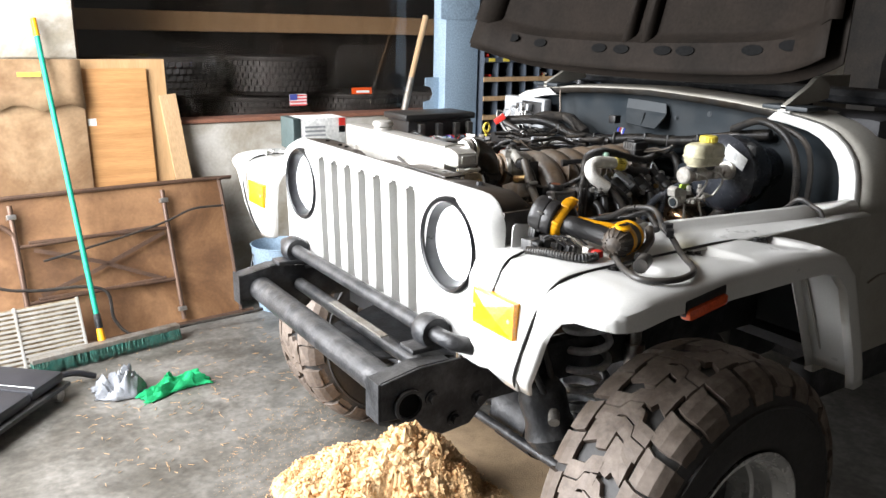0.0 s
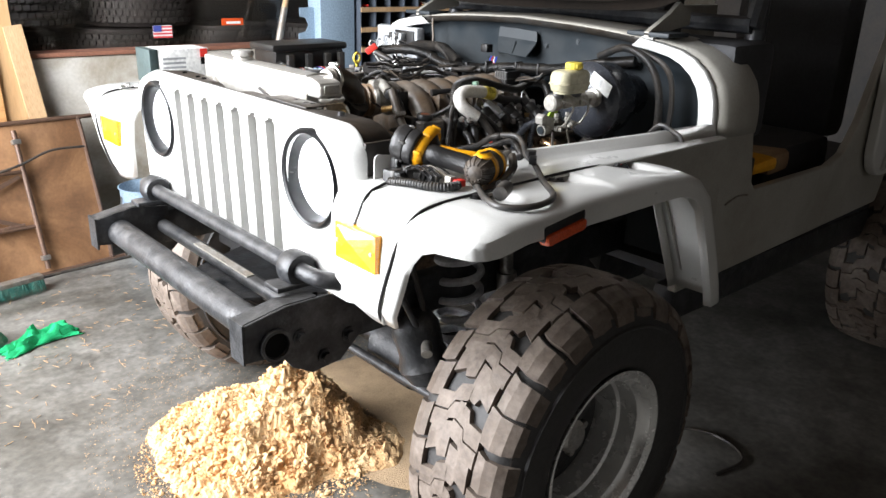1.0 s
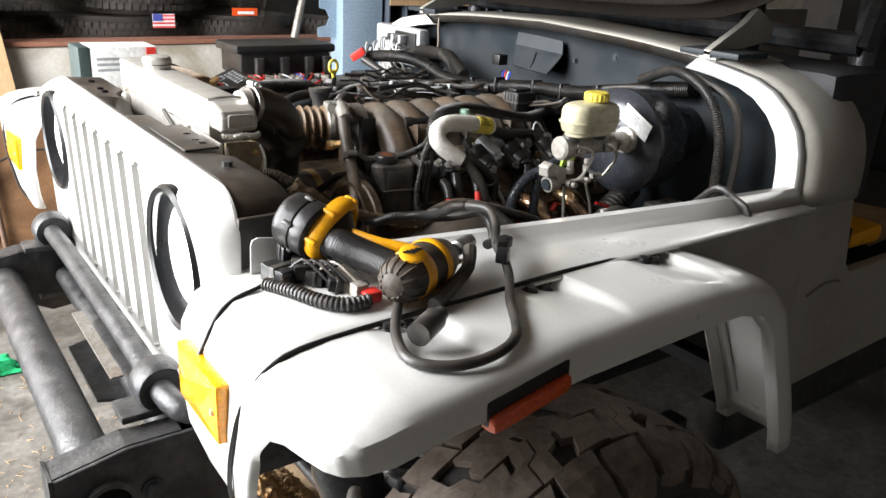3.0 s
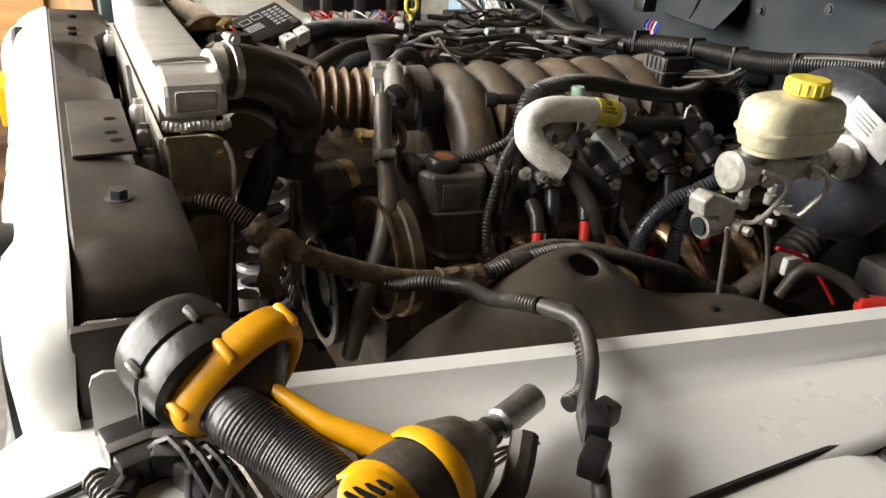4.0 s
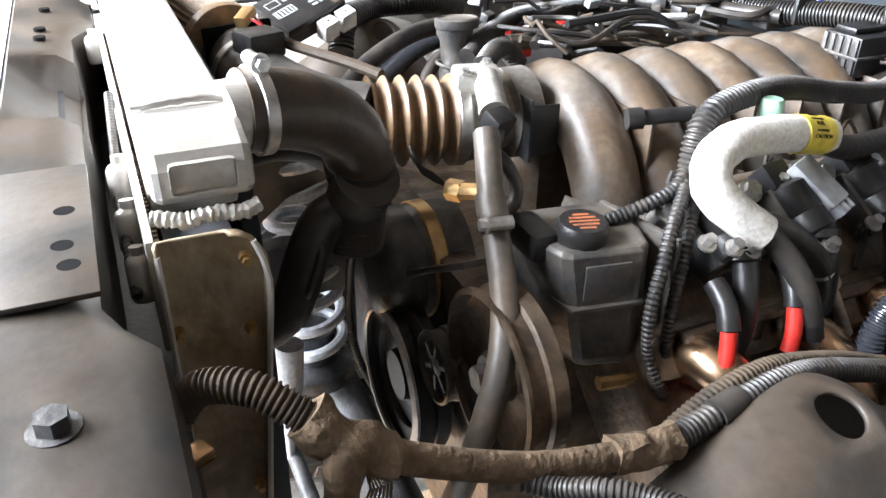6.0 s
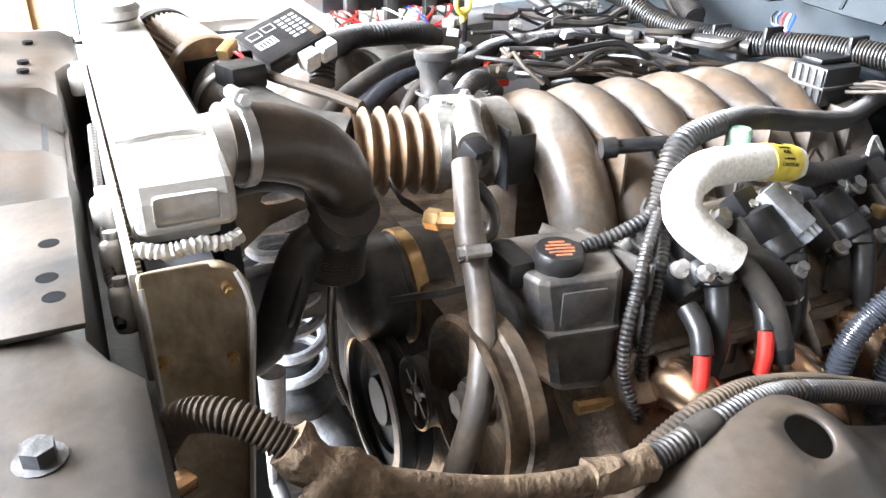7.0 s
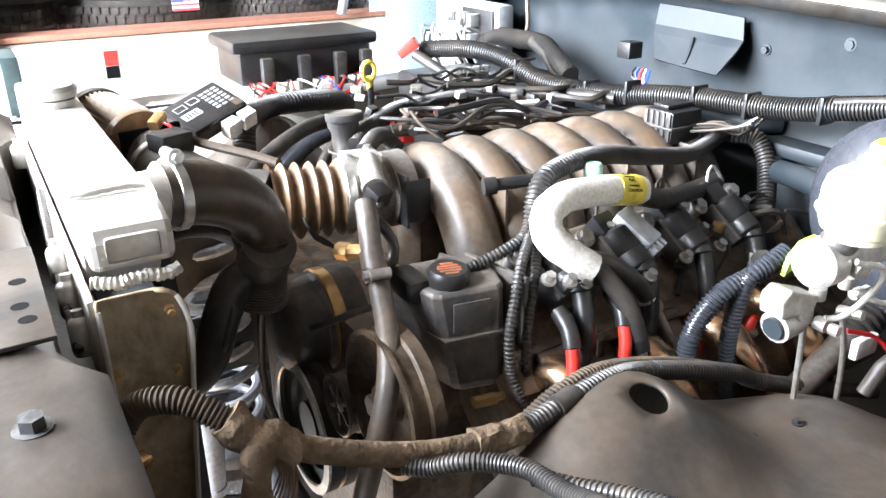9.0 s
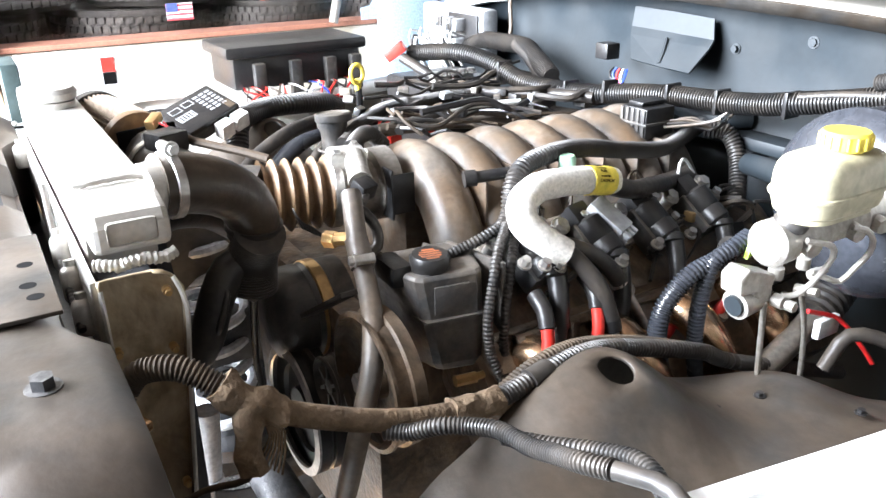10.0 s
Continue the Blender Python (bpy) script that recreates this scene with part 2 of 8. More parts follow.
neon = mat("lime_plastic", (0.42, 0.62, 0.06), 0.5)
seal_green = mat("pale_green_cap", (0.30, 0.48, 0.36), 0.5)
# base and specular far below real paint: the underside's shade is in the colour
bonnet_shaded_paint = mat("shaded_bonnet_underside", (0.014, 0.011, 0.009), 0.62, 0.0, (0.008, 0.007, 0.006), 0.7, 5, 100, 0.05, spec=0.04)
dim_interior = mat("dark_interior_trim", (0.03, 0.03, 0.033), 0.7)


def blotch(m, scale, low, colour=(1, 1, 1), edges=(0.42, 0.60)):
    """Large stains laid over a surface."""
    nt = m.node_tree
    n, link = nt.nodes, nt.links.new
    b = n["Principled BSDF"]
    was = b.inputs["Base Color"].links[0].from_socket
    tc, nz, rp, mx = n.new("ShaderNodeTexCoord"), n.new("ShaderNodeTexNoise"), n.new("ShaderNodeValToRGB"), n.new("ShaderNodeMix")
    nz.inputs["Scale"].default_value, nz.inputs["Detail"].default_value, nz.inputs["Roughness"].default_value = scale, 7, 0.6
    nz.inputs["Distortion"].default_value = 0.6
    link(tc.outputs["Object"], nz.inputs[0]); link(nz.outputs[0], rp.inputs[0])
    rp.color_ramp.elements[0].position, rp.color_ramp.elements[1].position = edges
    rp.color_ramp.elements[0].color = (*(low * c for c in colour), 1)
    mx.data_type, mx.blend_type = "RGBA", "MULTIPLY"
    mx.inputs[0].default_value = 1.0
    link(was, mx.inputs[6]); link(rp.outputs[0], mx.inputs[7]); link(mx.outputs[2], b.inputs["Base Color"])


blotch(alloy_dirty, 16.0, 0.55, (1.0, 0.9, 0.75))
blotch(concrete, 1.3, 0.55, (1.0, 0.97, 0.92))
blotch(concrete, 7.0, 0.72, edges=(0.36, 0.5))
blotch(block_wall, 2.5, 0.62, (1.0, 0.93, 0.8))
blotch(hardboard, 2.2, 0.50, (1.0, 0.9, 0.8))
blotch(cardboard, 2.0, 0.55, (1.0, 0.85, 0.7))
blotch(liner_paint, 6.0, 0.60, (1.05, 0.98, 0.9))
blotch(bay_paint, 8.0, 0.62, (1.1, 0.95, 0.8))
blotch(manifold_plastic, 14.0, 0.52, (1.1, 0.93, 0.76))
blotch(engine_iron, 22.0, 0.35, edges=(0.4, 0.62))
blotch(dusty_plastic, 22.0, 0.45, edges=(0.38, 0.6))
blotch(tyre_rubber, 14.0, 0.66, (1.0, 0.95, 0.9))
blotch(black_steel, 20.0, 0.5)


def glass_mat(name, tint=(1, 1, 1), rough=0.02):
    m = bpy.data.materials.new(name)
    m.use_nodes = True
    b = m.node_tree.nodes["Principled BSDF"]
    b.inputs["Transmission Weight"].default_value, b.inputs["Roughness"].default_value, b.inputs["IOR"].default_value = 1.0, rough, 1.45
    b.inputs["Base Color"].default_value = (*tint, 1)
    return m


pane_glass = glass_mat("window_glass", (0.50, 0.46, 0.43), 0.04)
lens_glass = glass_mat("headlight_glass", (0.97, 0.98, 1.0), 0.25)
bowl = mat("bright_reflector", (0.94, 0.94, 0.94), 0.5, 0.2, (0.88, 0.89, 0.9), 0.4, 60, 300, 0.3)


# ---- building helpers ----
def part(name, bm, material, parent=None, label="", smooth=True, solid=0.0, bevel=0.0):
    me = bpy.data.meshes.new(name)
    bmesh.ops.recalc_face_normals(bm, faces=bm.faces)
    bm.to_mesh(me)
    bm.free()
    me.materials.append(material)
    if smooth:
        me.polygons.foreach_set("use_smooth", [True] * len(me.polygons))
        me.set_sharp_from_angle(angle=radians(38))
    ob = new(name, me)
    if parent is not None:
        ob.parent = parent
    if label:
        tagged(ob, label)
    if solid:
        s = ob.modifiers.new("solid", "SOLIDIFY")
        s.thickness, s.offset = solid, 0
    if bevel:
        b = ob.modifiers.new("bevel", "BEVEL")
        b.width, b.segments, b.limit_method, b.angle_limit = bevel, 2, "ANGLE", radians(40)
    return ob


def thing(name, label, category, group="", at=(0, 0, 0)):
    ob = new(name)
    ob.empty_display_size = 0.05
    ob.location = at
    return tagged(ob, label, category, group)


def box(bm, x0, x1, y0, y1, z0, z1, m=None, bev=0.0):
    r = bmesh.ops.create_cube(bm, size=1)
    vs = r["verts"]
    M = Matrix.Translation(((x0 + x1) / 2, (y0 + y1) / 2, (z0 + z1) / 2)) @ Matrix.Diagonal((abs(x1 - x0), abs(y1 - y0), abs(z1 - z0), 1))
    bmesh.ops.transform(bm, matrix=M, verts=vs)
    if bev:
        es = {e for v in vs for e in v.link_edges}
        r = bmesh.ops.bevel(bm, geom=list(es), offset=bev, segments=2, profile=0.6, affect="EDGES")
        vs = list({v for f in r["faces"] for v in f.verts} | {v for v in vs if v.is_valid})
    if m is not None:
        bmesh.ops.transform(bm, matrix=m, verts=[v for v in vs if v.is_valid])
    return bm


def boxm(x0, x1, y0, y1, z0, z1, bev=0.0, m=None):
    return box(bmesh.new(), x0, x1, y0, y1, z0, z1, m, bev)


def frame_axes(d):
    d = Vector(d).normalized()
    a = Vector((0, 0, 1)) if abs(d.z) < 0.9 else Vector((1, 0, 0))
    u = d.cross(a).normalized()
    return d, u, d.cross(u)


def lathe(bm, origin, axis, profile, n=24, cap=True):
    """Turn (radius, distance along the axis) pairs round an axis."""
    o = Vector(origin)
    d, u, v = frame_axes(axis)
    rings = []
    for r, h in profile:
        rings.append([bm.verts.new(o + d * h + (u * math.cos(a) + v * math.sin(a)) * r) for a in (2 * math.pi * k / n for k in range(n))])
    for p, q in zip(rings, rings[1:]):
        for k in range(n):
            bm.faces.new((p[k], p[(k + 1) % n], q[(k + 1) % n], q[k]))
    if cap:
        for ring in (rings[0], rings[-1]):
            if profile[0 if ring is rings[0] else -1][0] > 1e-5:
                bm.faces.new(ring)
    return bm


def cyl(bm, p0, p1, r0, r1=None, n=16):
    p0, p1 = Vector(p0), Vector(p1)
    return lathe(bm, p0, p1 - p0, [(r0, 0), (r0 if r1 is None else r1, (p1 - p0).length)], n)


def spline(pts, step=0.012):
    """Points along a smooth curve through the given ones."""
    P = [Vector(p) for p in pts]
    if len(P) == 2:
        k = max(2, int((P[1] - P[0]).length / step))
        return [P[0].lerp(P[1], i / k) for i in range(k + 1)]
    P = [P[0] * 2 - P[1]] + P + [P[-1] * 2 - P[-2]]
    out = []
    for a, b, c, d in zip(P, P[1:], P[2:], P[3:]):
        k = max(2, int((c - b).length / step))
        for i in range(k):
            t = i / k
            out.append(0.5 * (2 * b + (c - a) * t + (2 * a - 5 * b + 4 * c - d) * t * t + (3 * b - a - 3 * c + d) * t ** 3))
    return out + [P[-2]]


def tube(bm, pts, r, n=10, step=0.012, ribs=0.0, depth=0.12, r_end=None):
    """A hose through the points; ribs: the pitch of its corrugation in metres."""
    if ribs:
        step = ribs / 4
    C = spline(pts, step)
    L = [0.0]
    for a, b in zip(C, C[1:]):
        L.append(L[-1] + (b - a).length)
    rings, up = [], None
    for i, c in enumerate(C):
        d = (C[min(i + 1, len(C) - 1)] - C[max(i - 1, 0)]).normalized()
        if up is None:
            up = frame_axes(d)[1]
        up = (up - d * up.dot(d)).normalized()
        w = d.cross(up)
        rr = r if r_end is None else r + (r_end - r) * L[i] / max(L[-1], 1e-6)
        if ribs:
            rr *= 1 - depth * (i % 4 > 1)
        rings.append([bm.verts.new(c + (up * math.cos(a) + w * math.sin(a)) * rr) for a in (2 * math.pi * k / n for k in range(n))])
    for p, q in zip(rings, rings[1:]):
        for k in range(n):
            bm.faces.new((p[k], p[(k + 1) % n], q[(k + 1) % n], q[k]))
    bm.faces.new(rings[0]); bm.faces.new(rings[-1])
    return bm


def hose(name, pts, r, material, parent, label="", n=10, ribs=0.0, depth=0.17):
    return part(name, tube(bmesh.new(), pts, r, n, ribs=ribs, depth=depth), material, parent, label)


def loft(rows, closed=False):
    """A sheet through rows of points."""
    bm = bmesh.new()
    R = [[bm.verts.new(p) for p in row] for row in rows]
    for p, q in zip(R, R[1:]):
        k = len(p)
        for i in range(k if closed else k - 1):
            bm.faces.new((p[i], p[(i + 1) % k], q[(i + 1) % k], q[i]))
    return bm


def prism(bm, outline, axis, a, b):
    """A flat outline pushed through from a to b along an axis."""
    put = {"x": lambda p, h: (h, p[0], p[1]), "y": lambda p, h: (p[0], h, p[1]), "z": lambda p, h: (p[0], p[1], h)}[axis]
    lo = [bm.verts.new(put(p, a)) for p in outline]
    hi = [bm.verts.new(put(p, b)) for p in outline]
    k = len(lo)
    bm.faces.new(lo); bm.faces.new(hi[::-1])
    for i in range(k):
        bm.faces.new((lo[i], lo[(i + 1) % k], hi[(i + 1) % k], hi[i]))
    return bm


def rounded(x0, x1, y0, y1, r, n=5):
    out = []
    for cx, cy, a0 in ((x1 - r, y1 - r, 0), (x0 + r, y1 - r, 90), (x0 + r, y0 + r, 180), (x1 - r, y0 + r, 270)):
        out += [(cx + r * math.cos(radians(a0 + 90 * k / n)), cy + r * math.sin(radians(a0 + 90 * k / n))) for k in range(n + 1)]
    return out


def hex_bolt(bm, p, axis, r=0.009, h=0.008, washer=True):
    d = Vector(axis).normalized()
    p = Vector(p)
    if washer:
        cyl(bm, p, p + d * h * 0.3, r * 1.5, n=14)
    cyl(bm, p + d * h * 0.3, p + d * h * 1.2, r, n=6)
    return bm


def wobble(bm, amount, scale, seed=0.0):
    for v in bm.verts:
        v.co += noise.noise_vector(v.co * scale + Vector((seed, seed, seed))) * amount
    return bm

# ---- the garage ----
def setting(name, bm, material, label, bevel=0.0):
    ob = part(name, bm, material, None, smooth=False, bevel=bevel)
    return tagged(ob, label, name.split("_")[0], kind="structure")


WX0, WX1, WY0, WY1, CEIL = -2.2, 6.5, -4.2, 2.5, 3.5
setting("floor", boxm(WX0 - 3, WX1 + 0.2, WY0 - 0.2, WY1 + 0.6, -0.15, 0.0), concrete, "stained bare concrete garage floor with cracks")
setting("ceiling", boxm(WX0 - 0.2, WX1 + 0.2, WY0 - 0.2, WY1 + 0.7, CEIL, CEIL + 0.1), ceiling_wood, "dark wooden garage ceiling")
setting("wall_east", boxm(WX1, WX1 + 0.2, WY0, WY1 + 0.6, 0, CEIL), dark_board, "dark back wall of the garage")
# south wall is never in view; its grey is picked for the bounce
setting("wall_south", boxm(WX0, WX1, WY0 - 0.2, WY0, 0, CEIL), grey_wall, "unseen grey side wall that closes the garage and bounces fill light")
bm = bmesh.new()
box(bm, WX0 - 0.2, WX0, -0.42, WY1 + 0.6, 3.34, CEIL)
box(bm, WX0 - 0.2, WX0, WY0, -0.42, 0, CEIL)
box(bm, WX0 - 0.2, WX0, 2.10, WY1 + 0.6, 0, 3.34)
setting("wall_west", bm, dark_board, "front wall with the open garage door")
setting("ground", boxm(-60, WX0 - 3, -40, 40, -0.17, -0.02), concrete, "concrete yard outside the open door")

# north wall: low concrete parapet, long window band above it, a pale pier beside it
bm = bmesh.new()
box(bm, WX0, WX1, WY1, WY1 + 0.22, 0, 1.015)
box(bm, WX0, -0.235, WY1, WY1 + 0.22, 1.015, CEIL)
box(bm, -0.235, WX1, WY1, WY1 + 0.22, 1.95, CEIL)
box(bm, 3.3, WX1, WY1, WY1 + 0.22, 1.015, 1.95)
setting("wall_north", bm, block_wall, "off-white painted concrete wall, chipped along its ledge", bevel=0.006)
setting("window_sill", boxm(-0.235, 3.3, WY1 - 0.012, WY1 + 0.14, 1.019, 1.04, 0.004), red_sill, "red-brown painted wooden sill on the wall")
setting("wall_alcove", boxm(-0.8, 3.4, WY1 + 0.95, WY1 + 1.05, 0.6, 2.3), dark_board, "dark backing behind the window")
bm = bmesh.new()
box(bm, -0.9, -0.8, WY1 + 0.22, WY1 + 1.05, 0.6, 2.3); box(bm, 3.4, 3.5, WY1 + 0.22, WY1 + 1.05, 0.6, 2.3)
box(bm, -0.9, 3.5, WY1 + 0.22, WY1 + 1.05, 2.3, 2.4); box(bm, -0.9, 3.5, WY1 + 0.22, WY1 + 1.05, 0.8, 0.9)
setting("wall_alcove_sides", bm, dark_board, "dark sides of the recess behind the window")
glass = part("window_1", boxm(-0.235, 3.3, WY1 + 0.150, WY1 + 0.156, 1.04, 1.95), pane_glass, None)
tagged(glass, "dusty window pane over a dark recess", "window", kind="structure")
glass.visible_shadow = False
bm = bmesh.new()
for x in (-0.235, 3.27):
    box(bm, x, x + 0.03, WY1 + 0.135, WY1 + 0.17, 1.04, 1.95)
box(bm, -0.205, 3.27, WY1 + 0.135, WY1 + 0.17, 1.92, 1.95)
part("window_frame", bm, brown_steel, glass)
# brown plank across the recess
setting("trim", boxm(-0.8, 3.4, WY1 + 0.80, WY1 + 0.85, 1.50, 1.62, 0.004), raw_wood, "stained brown plank in the recess")


def tyre_profile(R, W, rim):
    return [(rim, -W * 0.36), (rim + 0.012, -W * 0.42), (rim + (R - rim) * 0.35, -W * 0.52), (rim + (R - rim) * 0.7, -W * 0.51), (R - 0.035, -W * 0.465), (R - 0.018, -W * 0.40),
            (R - 0.012, -W * 0.25), (R - 0.010, 0), (R - 0.012, W * 0.25), (R - 0.018, W * 0.40), (R - 0.035, W * 0.465), (rim + (R - rim) * 0.7, W * 0.51), (rim + (R - rim) * 0.35, W * 0.52), (rim + 0.012, W * 0.42), (rim, W * 0.36)]


def old_tyre(x, z, R=0.33, W=0.22):
    """A road tyre lying behind the glass with its tread towards the room."""
    t = thing("spare_tyre", "worn black road tyre stored behind the dusty glass", "tyre", "tyres in the recess", (x, WY1 + 0.50, z))
    bm = lathe(bmesh.new(), (0, 0, -W / 2), (0, 0, 1), [(r, h + W / 2) for r, h in tyre_profile(R, W, R * 0.6)], 48, cap=False)
    part("tyre", bm, tyre_side, t)
    bm = bmesh.new()
    for row in range(5):
        h = (row - 2) * W * 0.17
        for k in range(56):
            a = 2 * math.pi * (k + 0.5 * (row % 2)) / 56
            da, dh = math.pi / 56 * 0.82, W * 0.07
            q = []
            for r in (R - 0.014, R + 0.001):
                for aa, hh in ((a - da, h - dh), (a + da, h - dh * 0.6), (a + da, h + dh), (a - da, h + dh * 0.6)):
                    q.append(bm.verts.new((r * math.cos(aa), r * math.sin(aa), hh)))
            bm.faces.new(q[4:])
            for i in range(4):
                bm.faces.new((q[i], q[(i + 1) % 4], q[4 + (i + 1) % 4], q[4 + i]))
    part("tread", bm, tyre_side, t, smooth=False)
    return t


for x, z, R in ((0.12, 1.015, 0.38), (0.86, 1.015, 0.34), (1.52, 1.015, 0.31), (2.2, 1.015, 0.35), (0.3, 1.25, 0.35), (0.98, 1.25, 0.33)):
    old_tyre(x, z, R)

# flag sticker and small label on the glass
t = thing("flag_sticker", "small striped flag sticker on the glass", "sticker", at=(0.99, WY1 + 0.147, 1.115))
part("backing", boxm(-0.055, 0.055, 0, 0.002, -0.034, 0.034), white_card, t, smooth=False)
for k in range(4):
    part("stripe", boxm(-0.055, 0.055, -0.002, -0.0004, -0.034 + k * 0.0185, -0.025 + k * 0.0185), flag_red, t, smooth=False)
part("canton", boxm(-0.055, -0.008, -0.004, -0.0024, 0.0, 0.034), flag_blue, t, smooth=False)
t = thing("orange_wrapper", "torn orange and white wrapper on the glass", "label", at=(1.42, WY1 + 0.147, 1.16))
part("sheet", boxm(-0.07, 0.07, 0, 0.003, -0.02, 0.02), red_lens, t, smooth=False)
part("print", boxm(-0.04, 0.05, -0.003, -0.0005, -0.012, 0.002), white_card, t, smooth=False)

# timber handle leaning in the window corner
t = thing("tool_handle", "long weathered wooden handle leaning beside the post", "tool handle")
part("shaft", cyl(bmesh.new(), (1.775, WY1 - 0.03, 1.62), (1.66, WY1 - 0.055, 1.25), 0.017, 0.017), raw_wood, t)
part("grip", cyl(bmesh.new(), (1.66, WY1 - 0.055, 1.25), (1.60, WY1 - 0.07, 1.045), 0.019, 0.021), cast, t, "grey worn metal socket")

# blue steel post
t = thing("steel_post", "pale blue painted steel upright beside the bins", "post")
part("post_face", boxm(1.842, 2.088, WY1 - 0.16, WY1 - 0.02, 0, 1.98, 0.004), blue_steel, t)
part("top_plate", boxm(1.80, 2.088, WY1 - 0.165, WY1 - 0.16, 1.60, 1.75, 0.002), blue_steel, t)
bm = prism(bmesh.new(), [(1.73, 1.05), (1.84, 1.05), (1.84, 1.25), (1.74, 1.25), (1.74, 1.20), (1.78, 1.19), (1.80, 1.15), (1.78, 1.11), (1.73, 1.10)], "y", WY1 - 0.09, WY1 - 0.085)
part("bracket", bm, blue_steel, t, "notched blue steel bracket")

# open bin shelving
t = thing("bin_shelf", "dark blue steel pigeonhole shelving with wooden lips and yellow tags", "shelving")
sx0, sx1, sy0, sy1 = 2.11, 3.25, WY1 - 0.20, WY1 - 0.02
part("back_panel", boxm(sx0, sx1, sy1 - 0.004, sy1, 0.0, 1.98), bin_steel, t)
for k in range(11):
    x = sx0 + (sx1 - sx0) * k / 10
    part("divider", boxm(x, x + 0.006, sy0 + 0.004, sy1 - 0.006, 0.02, 1.96), bin_steel, t, smooth=False)
for k in range(17):
    z = 0.02 + k * 0.121
    part("shelf_board", boxm(sx0, sx1 + 0.006, sy0 + 0.006, sy1 - 0.006, z - 0.004, z), bin_steel, t, smooth=False)
    wood = z < 1.24
    lip = part("lip", boxm(sx0, sx1 + 0.006, sy0 - 0.006, sy0 + 0.002, z - 0.005, z + 0.024), raw_wood if wood else bin_steel, t, smooth=False)
    if not wood:
        for j in range(10):
            x = sx0 + (sx1 - sx0) * (j + 0.5) / 10
            part("tag", boxm(x - 0.024, x + 0.024, sy0 - 0.009, sy0 - 0.0065, z, z + 0.02), yellow_pale, lip, smooth=False)
rng = random.Random(4)
for k in range(40):
    x = sx0 + (sx1 - sx0) * (rng.randrange(10) + 0.5) / 10
    z = 0.02 + rng.randrange(6, 13) * 0.121
    bm = bmesh.new()
    for j in range(4):
        a = rng.random() * 3.1
        p = Vector((x + rng.uniform(-0.02, 0.02), sy0 + rng.uniform(0.03, 0.1), z + 0.008 + 0.012 * j))
        d = Vector((math.cos(a), math.sin(a), rng.uniform(-0.1, 0.3))) * 0.024
        cyl(bm, p - d, p + d, 0.008, n=8)
    tagged(part("loose_fitting", bm, rng.choice((cast, brass, red_plastic, engine_iron)), None), "small loose metal fittings lying in a bin", "fitting", "fittings in the bins")

from mathutils.bvhtree import BVHTree

# ---- the off-road car ----
car = thing("offroad_car", "silver off-road car with open bonnet and huge mud tyres", "car")

